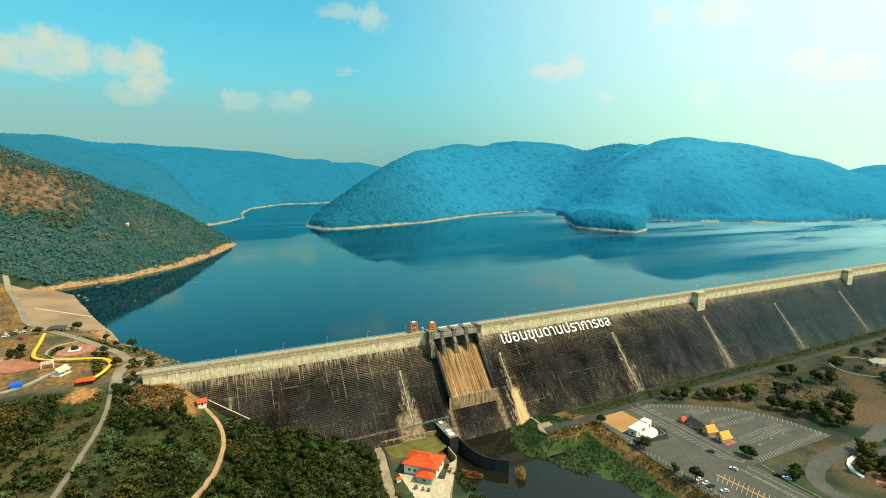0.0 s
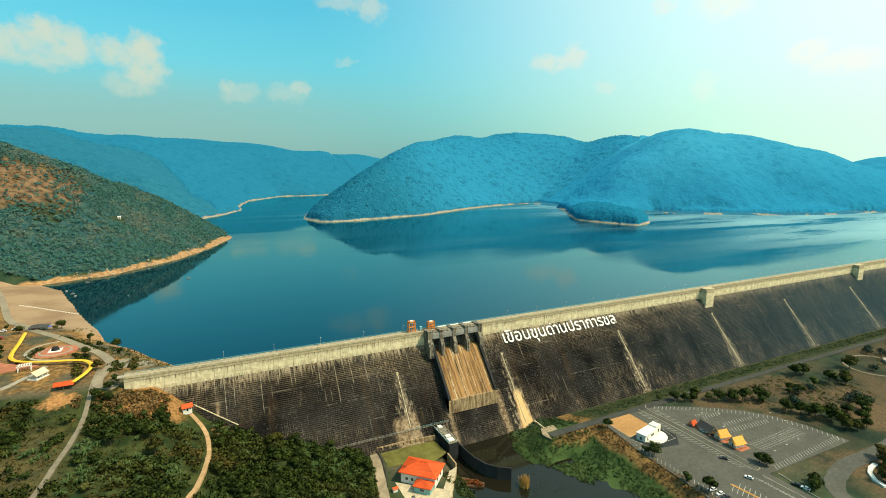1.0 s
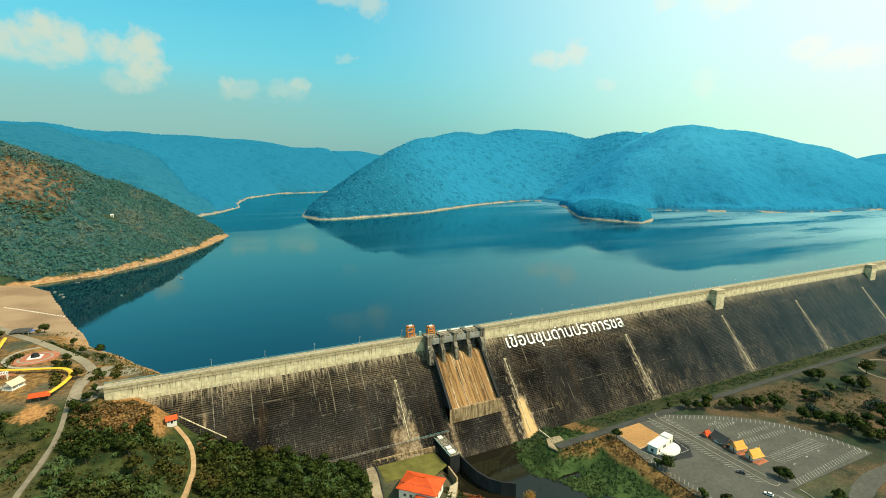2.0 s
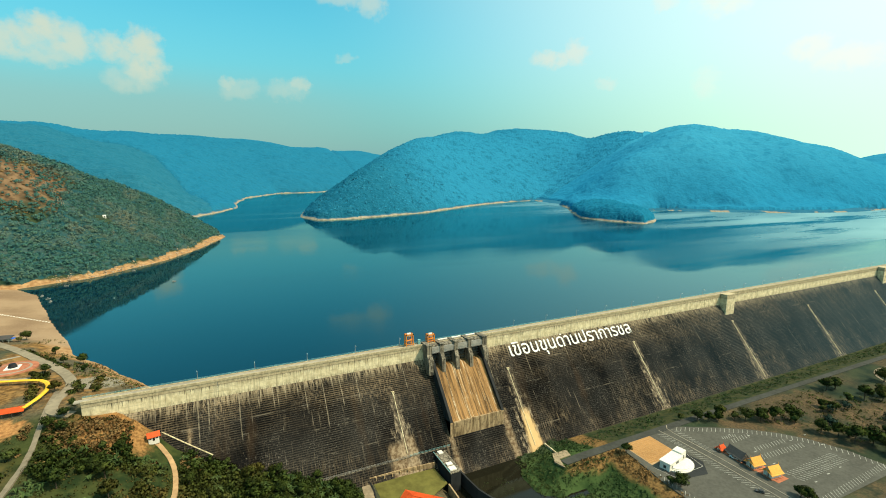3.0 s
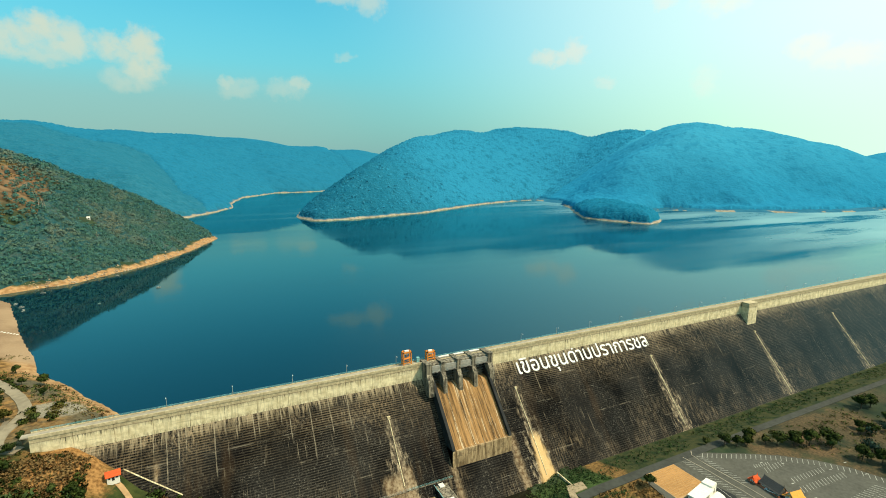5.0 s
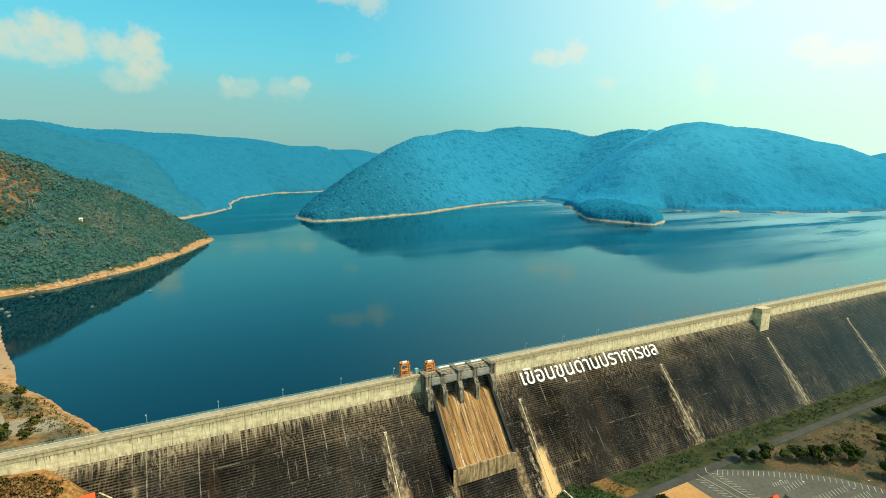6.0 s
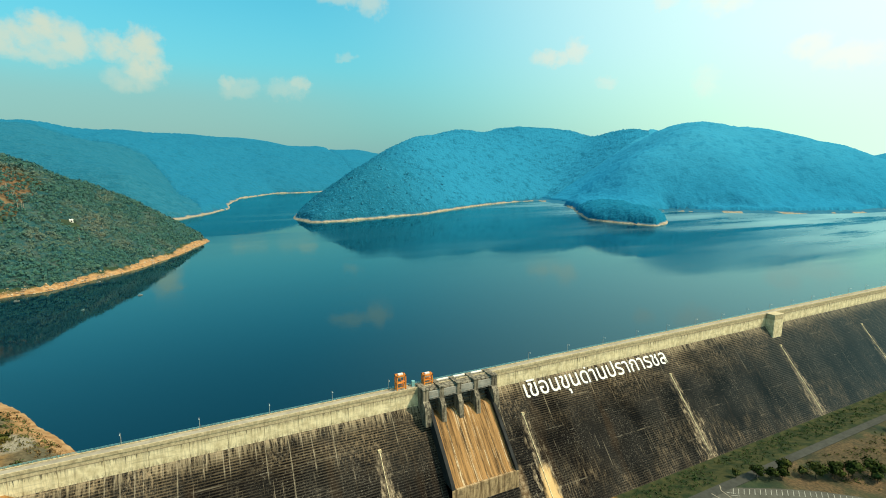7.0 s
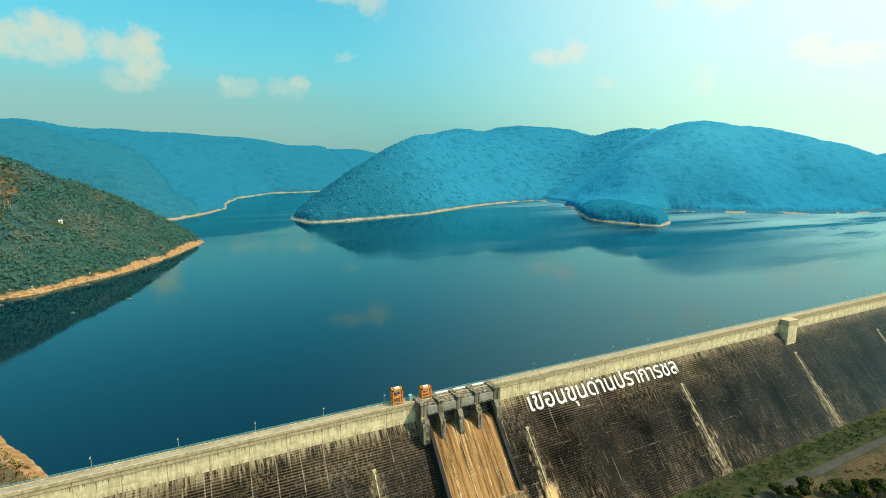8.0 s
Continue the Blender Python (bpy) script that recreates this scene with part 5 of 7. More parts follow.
def build_powerhouse():
    h = tagged(new("powerhouse"), "white powerhouse with an orange hipped tile roof", "building")
    part("wall", boxed((-9.2, 9.2, -6.3, 6.3, 0, 6.6), bevel=0.05), M_WHITE, h)
    bm = bmesh.new()
    hip(bm, -9.2, 9.2, -6.3, 6.3, 6.6, 10.2, 1.1)
    r = part("roof", bm, M_ROOF, h, "orange tiled hipped roof")
    part("ridge_cap", boxed((-2.6, 2.6, -0.2, 0.2, 10.1, 10.4), bevel=0.05), M_ROOF, r)
    # a step in the roof at half height
    part("roof_break", boxed((-9.4, 7.0, -4.1, -3.85, 8.0, 8.25)), M_DARKROOF, r)
    windows(h, [(-6 + 3 * i, -6.32, 2.2, 1.4, 1.6, "y") for i in range(2)] + [(9.22, -2.5, 2.5, 1.4, 1.6, "x"), (9.22, 2.5, 2.5, 1.4, 1.6, "x")])
    part("door", boxed((-1.6, 1.4, -6.42, -6.3, 0, 3.0)), M_DARK, h, "dark roller door")
    # the lower annex
    part("annex_wall", boxed((0.2, 8.6, -12.0, -6.35, 0, 4.1), bevel=0.05), M_TEAL, h, "pale blue annex wall")
    bm = bmesh.new()
    hip(bm, 0.2, 8.6, -12.0, -6.4, 4.1, 5.9, 0.7)
    part("annex_roof", bm, M_ROOF, h, "orange tiled annex roof")
    windows(h, [(4.4, -12.02, 1.6, 2.4, 1.3, "y")])
    h.matrix_basis = pose(107.5, 246.0, -3.0, 0, 0, -44) @ Matrix.Diagonal((1.08, 1.08, 1.0, 1))
    return h


build_powerhouse()
flat("lawn", [(94, 263), (94.5, 280), (130, 278), (131, 263), (120, 257), (104, 263)], M_LAWN, "yellow-green mown lawn below the dam", "lawn", -2.7, 0.6)
flat("yard", [(84, 246), (90, 251), (114, 232), (124, 245), (130, 247), (110, 217), (100, 205), (90, 212)], M_YARD, "pale dusty concrete yard", "yard", -2.75, 0.6)
flat("earth_spit", [(123, 241), (126, 246), (131, 245), (137, 239), (141, 234), (139, 231), (133, 234), (127, 238)], M_REDEARTH, "low bank of reddish earth in the pond", "bank", POND + 0.8, 3.0)
shed = tagged(new("small_shed"), "small shed with a red roof in the yard", "shed")
part("wall", boxed((88.5, 91.0, 240.5, 242.5, -2.75, -0.6)), M_WHITE, shed)
bm = bmesh.new()
gable(bm, 88.5, 91.0, 240.5, 242.5, -0.6, 0.1, 0.3, 0.1)
part("roof", bm, M_ROOF, shed)
for x, y, r, hgt in ((96, 231, 0.9, 1.9), (99, 228, 0.7, 1.6), (101.5, 226, 0.8, 1.5), (92, 227, 0.6, 1.1)):
    t = tagged(new("transformer"), "grey electrical transformer in the yard", "transformer", "yard transformers")
    part("tank", boxed((x - r, x + r, y - r * 0.7, y + r * 0.7, -2.75, -2.75 + hgt), bevel=0.08), M_STEEL, t)
    for k in (-0.5, 0, 0.5):
        bm = bmesh.new()
        bmesh.ops.create_cone(bm, cap_ends=True, segments=8, radius1=0.12, radius2=0.06, depth=0.8, matrix=Matrix.Translation((x + k * r, y, -2.35 + hgt)))
        part("bushing", bm, M_DARKROOF, t)

# retaining walls round the lawn
wall_along("retaining_wall_north", [(93, 281.5), (108, 281), (121, 280), (131, 279)], 0.4, -5, 0.2, M_LIP, "stained pale retaining wall above the lawn")
for i in range(8):
    tagged(part("buttress", boxed((96 + i * 4.6, 96.7 + i * 4.6, 280.0 - i * 0.1, 281.0 - i * 0.1, -4, -0.2)), M_LIP), "stained concrete wall buttress", "buttress", "retaining wall buttresses")
wall_along("retaining_wall_lane", [(93.2, 284), (92.5, 272), (90, 258), (87, 246)], 0.3, -5, -1.6, M_DARKWALL, "low dark wall beside the access lane")
wall_along("training_wall", [(141.5, 283), (141.3, 272), (141.8, 260), (142.8, 249), (145.5, 240.5), (150, 234.5), (156.5, 230)], 0.45, -14, -1.4, M_DARKWALL, "dark damp curved concrete training wall")
wall_along("river_wall", [(131.5, 262), (131, 250), (126, 241), (118, 229), (109, 214)], 0.4, -14, -2.9, M_LIP, "stained concrete river wall beside the yard")
v = tagged(new("valve_house"), "long flat-roofed concrete valve house beside the channel", "building")
part("body", boxed((133.0, 139.2, 262.5, 285.0, -13, 2.2), bevel=0.06), M_DARKWALL, v)
part("roof_slab", boxed((132.6, 139.6, 262.1, 285.4, 2.2, 2.7), bevel=0.05), M_PIER, v, "stained grey flat roof slab")
for k, (a, b) in enumerate(((264, 267.5), (269.0, 271.5), (281, 284))):
    part("roof_hatch", boxed((133.4 + k * 0.6, 137.4, a, b, 2.7, 3.4), bevel=0.06), M_WHITE, v)
ob = part("roof_pipe", boxed((132.3, 132.6, 262.5, 285.0, 3.2, 3.4)), M_TEAL, v)
tagged(part("cut_off_wall", boxed((147, 200, 277.2, 278.0, -14, -8.2)), M_CONCRETE), "low concrete sill at the foot of the spillway", "wall", kind="structure")
tagged(part("culvert_wall", boxed((205.5, 206.1, 258, 275, -9, -5.2), (206.1, 216, 257.4, 258, -8, -2.6)), M_CONCRETE), "pale concrete culvert wall beside the road", "wall", kind="structure")


def build_stage():
    s = tagged(new("stage_building"), "white flat-roofed open-air stage with curved steps", "building")
    part("wall", boxed((-10, 4, 2.2, 8, 0, 4.4), bevel=0.08), M_WHITE, s)
    part("tower", boxed((4.03, 9.5, 2.8, 8.2, 0, 5.6), bevel=0.08), M_WHITE, s)
    part("roof_slab", boxed((-10.4, 4.0, 1.6, 8.4, 4.4, 4.8), bevel=0.05), M_WHITE, s)
    for k, (r, z) in enumerate(((9.0, 0.5), (8.2, 0.95), (7.4, 1.4))):
        bm = bmesh.new()
        slab(bm, [(1 + r * math.cos(-math.pi * i / 14) * 1.05, 2.15 + r * math.sin(-math.pi * i / 14) * 0.8) for i in range(15)], 0 if k == 0 else z - 0.45, z)
        part("step", bm, M_WHITE, s)
    windows(s, [(-7.0, 2.17, 1.0, 1.2, 1.8, "y"), (-1.5, 2.17, 1.8, 3.2, 1.6, "y"), (6.8, 2.77, 1.5, 1.2, 2.0, "y"), (-10.02, 5, 1.0, 1.6, 1.8, "x")])
    s.matrix_basis = pose(254.5, 213.5, 0.15, 0, 0, 12)


build_stage()
flat("toe_landing", [(195, 242), (197.6, 250.4), (206, 250.6), (207, 256), (197, 256.5), (193, 249)], M_TRACKTAN, "pale dusty landing at the end of the toe road", "paving", 0.16, 0.8)
flat("stage_apron", [(240, 207), (262, 203), (270, 212), (268, 222), (246, 222)], M_DARKWALL, "dark paved apron round the stage", "paving", 0.17)
for a_, b_ in (((240, 220), (243, 209)), ((243, 209), (266, 209)), ((266, 209), (268, 221))):
    ob = new("apron_line", line_mesh)
    ob.parent = bays
    d_ = Vector((b_[0] - a_[0], b_[1] - a_[1]))
    ob.location, ob.rotation_euler.z, ob.scale.y = ((a_[0] + b_[0]) / 2, (a_[1] + b_[1]) / 2, 0.18), math.atan2(-d_.x, d_.y), d_.length / 4.8


def build_shrine(x, y, roof, w, d, hgt, label, turn=0):
    s = tagged(new("shrine"), label, "shrine")
    part("plinth", boxed((-w / 2 - 0.8, w / 2 + 0.8, -d / 2 - 0.8, d / 2 + 0.8, 0, 0.6), bevel=0.05), M_PAVING, s)
    part("wall", boxed((-w / 2, w / 2, -d / 2, d / 2, 0.6, hgt), bevel=0.04), M_WHITE, s)
    bm = bmesh.new()
    gable(bm, -w / 2, w / 2, -d / 2, d / 2, hgt, hgt + d * 0.55, 0.7)
    r = part("roof", bm, roof, s)
    bm = bmesh.new()
    gable(bm, -w / 2 - 0.9, w / 2 + 0.9, -d / 2 - 0.6, d / 2 + 0.6, hgt - 0.6, hgt + d * 0.2, 0.4)
    part("lower_roof", bm, roof, r)
    for sx in (-1, 1):
        bm = bmesh.new()
        verts = [bm.verts.new((sx * w / 2, yy, zz)) for yy, zz in ((-d / 2, hgt), (d / 2, hgt), (0, hgt + d * 0.5))]
        bm.faces.new(verts)
        part("gable_end", bm, M_WHITE, s)
        bm = bmesh.new()
        bmesh.ops.create_cone(bm, cap_ends=True, segments=6, radius1=0.22, radius2=0.02, depth=1.4, matrix=Matrix.Translation((sx * (w / 2 + 0.6), 0, hgt + d * 0.55 + 0.6)))
        part("finial", bm, roof, r)
    for k in (-1, 0, 1):
        part("column", boxed((-w / 2 - 0.5, -w / 2 - 0.2, k * d * 0.35 - 0.15, k * d * 0.35 + 0.15, 0.6, hgt)), M_WHITE, s)
    part("door", boxed((-w / 2 - 0.06, -w / 2 + 0.02, -0.6, 0.6, 0.6, 2.8)), M_DARK, s)
    s.matrix_basis = pose(x, y, 0.15, 0, 0, turn)


build_shrine(291.5, 196.0, M_GOLD, 6.2, 5.0, 3.6, "white shrine with an amber gabled roof", -8)
build_shrine(291.8, 186.5, M_GOLD, 6.6, 5.2, 3.6, "white shrine with a steep amber gabled roof", -8)
build_shrine(291.6, 206.2, M_DARKROOF, 9.5, 5.0, 2.8, "white shop with a dark grey gabled roof", 82)
build_shrine(290.0, 215.0, M_ROOF, 2.8, 2.8, 2.2, "small pavilion with an orange roof", 0)
flat("shrine_terrace", [(288.6, 213), (297, 212), (297.5, 181), (288.6, 181)], M_PAVING, "red paved terrace below the shrines", "paving", 0.2)


def build_hut():
    h = tagged(new("gauge_hut"), "small white hut with a red gabled roof", "hut")
    part("wall", boxed((-2.4, 2.4, -1.8, 1.8, -2.0, 2.6), bevel=0.04), M_WHITE, h)
    bm = bmesh.new()
    gable(bm, -2.4, 2.4, -1.8, 1.8, 2.6, 4.0, 0.6)
    part("roof", bm, M_ROOF, h, "red tiled roof")
    part("door", boxed((-0.5, 0.5, -1.88, -1.8, 0, 2.0)), M_DARK, h)
    windows(h, [(1.5, -1.82, 0.9, 0.9, 1.0, "y"), (-1.5, -1.82, 0.9, 0.9, 1.0, "y")])
    h.matrix_basis = pose(-8, 306.5, float(height([(-8, 306.5)])[0]) + 1.4, 0, 0, 10) @ Matrix.Scale(0.95, 4)


build_hut()
bm = bmesh.new()
strip(bm, [on_face(-4.8, 36.0), on_face(3.9, 31.0), on_face(13.0, 25.9), on_face(17.5, 23.4)], 0.3, 0.35, (0.3, 0.6, 0.6))
tagged(part("pipe_trough", bm, M_CONCRETE), "pale concrete pipe trough beside the hut", "pipe", kind="structure")


# ---- the recreation ground on the left abutment ----
def ribbon_walk():
    """A long roofed walk with a yellow roof on posts."""
    g = tagged(new("covered_walkway"), "long winding walkway under a bright yellow roof", "walkway")
    pts = [(-112, 446), (-109, 421), (-107, 400), (-104, 388), (-97, 380), (-84, 374), (-69, 369), (-62, 364), (-58, 354), (-59.5, 341), (-63, 331)]
    L, R = drape(pts, 1.15, 0)
    k = len(L)
    zz = 53.3
    verts, faces = [], []
    for a, b in zip(L, R):
        m = (a + b) / 2
        verts += [(a.x, a.y, zz), (m.x, m.y, zz + 0.45), (b.x, b.y, zz), (b.x, b.y, zz - 0.25), (a.x, a.y, zz - 0.25)]
    for i in range(k - 1):
        for j in range(5):
            faces.append((5 * i + j, 5 * i + (j + 1) % 5, 5 * i + 5 + (j + 1) % 5, 5 * i + 5 + j))
    faces += [(0, 1, 2, 3, 4), tuple(5 * (k - 1) + j for j in (4, 3, 2, 1, 0))]
    ob = link_mesh("roof", verts, faces, M_YELLOW, g)
    post = None
    for i in range(0, k, 3):
        for p in (L[i], R[i]):
            q = (L[i] + R[i]) / 2
            s = p.lerp(q, 0.15)
            if post is None:
                ob = part("post", boxed((-0.09, 0.09, -0.09, 0.09, -4.5, 0.0)), M_STEEL, g)
                post = ob.data
            else:
                ob = new("post", post)
                ob.parent = g
            ob.location = (s.x, s.y, zz - 0.2)


ribbon_walk()
RG = lambda x, y: float(height([(x, y)])[0])
way("road_crest", [(-42, 322), (-51, 328), (-52, 338), (-50, 350), (-50, 363), (-59, 385), (-76, 412), (-93, 438), (-112, 463), (-125, 486), (-142, 520), (-165, 590), (-204, 700), (-230, 780)], 2.6, M_ROADTAN, "pale asphalt road along the shore and saddle dam")
way("path_loop", [(-66, 378), (-80, 380), (-94, 388), (-101, 402), (-98, 416), (-88, 424)], 0.9, M_TRACK, "pale curved garden path", "path")
way("path_low", [(-84, 371), (-86, 362), (-91, 352), (-97, 342), (-108, 335), (-126, 333)], 1.5, M_TRACK, "pale curved garden path", "path")
for r, mat, z in ((12.0, M_PAVING, 0.25), (9.0, M_TRACK, 0.4), (7.8, M_PAVING, 0.55)):
    bm = bmesh.new()
    zz = RG(-85, 400)
    slab(bm, [(-85 + r * math.cos(i * math.tau / 40), 400 + r * math.sin(i * math.tau / 40)) for i in range(40)], zz - 1, zz + z)
    tagged(part("round_plaza", bm, mat), "round plaza paved in red and pale rings", "plaza", kind="structure")
m = tagged(new("monument"), "dark monument with white surround on the plaza", "monument")
zz = RG(-85, 400) + 0.55
bm = bmesh.new()
bmesh.ops.create_cone(bm, cap_ends=True, segments=14, radius1=2.6, radius2=1.6, depth=2.6, matrix=Matrix.Translation((-85, 400, zz + 1.3)))
part("drum", bm, M_DARK, m)
part("plinth", boxed((-88.5, -81.5, 396.2, 403.5, zz, zz + 0.5), bevel=0.1), M_WHITE, m)


def build_terrace(x, y, w, d, turn, label):
    """White pergola: a slab roof of beams on posts."""
    t = tagged(new("pergola"), label, "pergola", "white pergolas")
    for sx in (-1, 1):
        for sy in (-1, 1):
            part("post", boxed((sx * w / 2 - 0.2, sx * w / 2 + 0.2, sy * d / 2 - 0.2, sy * d / 2 + 0.2, -0.5, 3.0)), M_WHITE, t)
    for sy in (-1, 1):
        part("beam", boxed((-w / 2 - 0.5, w / 2 + 0.5, sy * d / 2 - 0.25, sy * d / 2 + 0.25, 3.0, 3.4)), M_WHITE, t)
    k = int(w / 1.2)
    for i in range(k):
        xx = -w / 2 + (i + 0.5) * w / k
        part("slat", boxed((xx - 0.25, xx + 0.25, -d / 2 - 0.6, d / 2 + 0.6, 3.4, 3.6)), M_WHITE, t)
    t.matrix_basis = pose(x, y, RG(x, y), 0, 0, turn)


build_terrace(-93, 369, 6, 4, 10, "white pergola beside the lawn")


def build_pavilion(x, y, w, d, turn, roof, label):
    """An open pavilion: posts, a low wall and a gabled roof."""
    t = tagged(new("pavilion"), label, "pavilion", "open pavilions")
    for sx in (-1, 0, 1):
        for sy in (-1, 1):
            part("post", boxed((sx * w / 2 - 0.15, sx * w / 2 + 0.15, sy * d / 2 - 0.15, sy * d / 2 + 0.15, -0.5, 2.8)), M_WHITE, t)
    part("floor_slab", boxed((-w / 2 - 0.6, w / 2 + 0.6, -d / 2 - 0.6, d / 2 + 0.6, -0.6, 0.25), bevel=0.04), M_WHITE, t, "pale raised floor slab")
    part("low_wall", boxed((-w / 2, w / 2, d / 2 - 0.1, d / 2 + 0.1, 0.25, 1.1)), M_WHITE, t)
    bm = bmesh.new()
    gable(bm, -w / 2, w / 2, -d / 2, d / 2, 2.8, 4.6, 0.7)
    part("roof", bm, roof, t)
    t.matrix_basis = pose(x, y, RG(x, y) + 0.2, 0, 0, turn)


build_pavilion(-83, 353, 7, 5, 60, M_SAND, "open pavilion with a cream gabled roof beside the slide")


def build_tent(x, y, w, mat, label):
    t = tagged(new("tent"), label, "tent")
    z = RG(x, y)
    bm = bmesh.new()
    for k in range(3):
        gable(bm, x + k * w * 0.8 - w * 0.4, x + k * w * 0.8 + w * 0.36, y - w * 0.5, y + w * 0.5, z + 2.4, z + 3.6, 0.1, 0.08)
    part("canopy", bm, mat, t)
    for k in range(4):
        for s in (-1, 1):
            part("pole", boxed((x - w * 0.4 + k * w * 0.75, x - w * 0.4 + k * w * 0.75 + 0.1, y + s * w * 0.48, y + s * w * 0.48 + 0.1, z - 0.3, z + 2.5)), M_STEEL, t)
    part("side_cloth", boxed((x - w * 0.4, x + w * 1.9, y - w * 0.5 - 0.06, y - w * 0.5, z + 0.2, z + 2.2)), mat, t)


build_tent(-102, 340, 2.2, M_BLUE, "blue tarpaulin tents on the lawn")
bm = bmesh.new()
zz = RG(-66, 333)
gable(bm, -71, -62.5, 329.5, 335.5, zz + 2.4, zz + 3.6, 0.4, 0.12)
c = tagged(new("market_stall"), "open stall with a faded orange roof", "stall")
part("roof", bm, M_ROOF, c)
for x in (-70.5, -66.8, -63.0):
    for y in (329.9, 335.1):
        part("post", boxed((x - 0.1, x + 0.1, y - 0.1, y + 0.1, zz - 0.5, zz + 2.5)), M_STEEL, c)
c = tagged(new("pavilion"), "dark-roofed open pavilion beside the road", "pavilion")
zz = RG(-108, 468)
bm = bmesh.new()
hip(bm, -114, -104, 464, 471, zz + 2.8, zz + 4.4)
part("roof", bm, M_DARKROOF, c)
part("back_wall", boxed((-113.5, -104.5, 470.2, 470.5, zz - 1, zz + 2.8)), M_WHITE, c)
for x in (-113.5, -110.5, -107.5, -104.5):
    part("post", boxed((x - 0.12, x + 0.12, 464.2, 464.45, zz - 1, zz + 2.8)), M_WHITE, c)
part("blue_awning", boxed((-104.4, -101.4, 464.5, 468, zz + 2.0, zz + 2.15), bevel=0.03), M_BLUE, c, "bright blue awning")
flat("plaza_red", [(-140, 415), (-113, 394), (-106, 385), (-97, 383), (-87, 373), (-112, 368), (-150, 385)], M_PAVING, "faded red paved plaza", "plaza", 51.35, 1.5)


# ---- cars ----
def build_car(paint, label):
    c = tagged(new("car"), label, "car", "parked cars")
    bm = bmesh.new()
    prism(bm, [(-2.1, 0.35), (2.1, 0.35), (2.15, 0.75), (1.9, 0.92), (-2.0, 0.95), (-2.15, 0.7)], -0.85, 0.85)
    part("body", bm, paint, c)
    bm = bmesh.new()
    a = [bm.verts.new(p) for p in ((-0.78, -1.75, 0.94), (0.78, -1.75, 0.94), (0.78, 0.95, 0.92), (-0.78, 0.95, 0.92))]
    b = [bm.verts.new(p) for p in ((-0.62, -1.3, 1.46), (0.62, -1.3, 1.46), (0.62, 0.25, 1.46), (-0.62, 0.25, 1.46))]
    bm.faces.new(b)
    for i in range(4):
        bm.faces.new((a[i], a[(i + 1) % 4], b[(i + 1) % 4], b[i]))
    part("windows", bm, M_GLASS, c)
    part("roof", boxed((-0.66, 0.66, -1.35, 0.3, 1.44, 1.52), bevel=0.03), paint, c)
    for x in (-0.82, 0.82):
        for y in (-1.3, 1.3):
            bm = bmesh.new()
            bmesh.ops.create_cone(bm, cap_ends=True, segments=14, radius1=0.34, radius2=0.34, depth=0.22, matrix=Matrix.Translation((x, y, 0.34)) @ Matrix.Rotation(math.pi / 2, 4, "Y"))
            part("wheel", bm, M_TYRE, c)
    return c


white_car = build_car(M_CARWHITE, "white saloon car parked on the asphalt")
dark_car = build_car(M_CARDARK, "dark saloon car parked on the asphalt")
red_car = build_car(M_CARRED, "red saloon car parked on the asphalt")
white_car.matrix_basis = pose(239.5, 165.0, 0.15, 0, 0, 80)
dark_car.matrix_basis = pose(284.0, 148.0, 0.15, 0, 0, 20)
red_car.matrix_basis = pose(-126, 446, RG(-126, 446) + 0.3, 0, 0, 60)
for car, x, y, a in ((white_car, 240, 161, 85), (dark_car, 240.2, 158, 78), (white_car, 285.0, 144.0, 15), (dark_car, 272, 181, 40), (dark_car, 289.5, 201.5, 10), (white_car, 289.0, 206.5, 5),
                     (white_car, 267, 163, 20), (white_car, 243, 152, 60)):
    copy_thing(car, pose(x, y, 0.15, 0, 0, a))
for car, x, y, a in ((white_car, -130, 466, 100), (dark_car, -134, 462, 105), (white_car, -138, 458, 100), (white_car, -124, 470, 95), (dark_car, -142, 440, 60), (dark_car, -139, 432, 60)):
    copy_thing(car, pose(x, y, RG(x, y) + 0.3, 0, 0, a))

# the curved white garden wall and the house by the east road
wall_along("garden_wall", [(345, 139), (338, 138.3), (332, 136), (327, 131.5), (325, 126)], 1.1, -0.3, 0.9, M_WHITE, "broad curved white garden wall")
way("path_garden", [(326, 117), (335, 121), (350, 122), (372, 118)], 2.6, M_PAVING, "orange paved garden path", "path", 0.15)
hs = tagged(new("house"), "low house with a dark roof among trees", "house")
part("wall", boxed((352, 364, 128, 136, -0.2, 3.2)), M_WHITE, hs)
bm = bmesh.new()
gable(bm, 352, 364, 128, 136, 3.2, 5.6, 0.8)
part("roof", bm, M_DARKROOF, hs)
windows(hs, [(355, 127.98, 1.0, 1.2, 1.2, "y"), (360, 127.98, 1.0, 1.2, 1.2, "y")])

# sports field with a ring path, beyond the car parks
ring = [(525 + 28 * math.cos(i * math.tau / 20), 214 + 22 * math.sin(i * math.tau / 20)) for i in range(21)]
way("path_ring", ring, 0.9, M_LANE, "pale ring path round a sports field", "path", 0.25)
bm = bmesh.new()
slab(bm, [(548 + 11 * math.cos(i * math.tau / 24) * (1 + 0.15 * math.sin(i * 2.3)), 211 + 7 * math.sin(i * math.tau / 24) * (1 + 0.15 * math.cos(i * 1.7))) for i in range(24)], -3, 2.2)
tagged(part("sand_patch", bm, M_TRACK), "bare pale sand patch on the sports field", "sand", kind="structure")

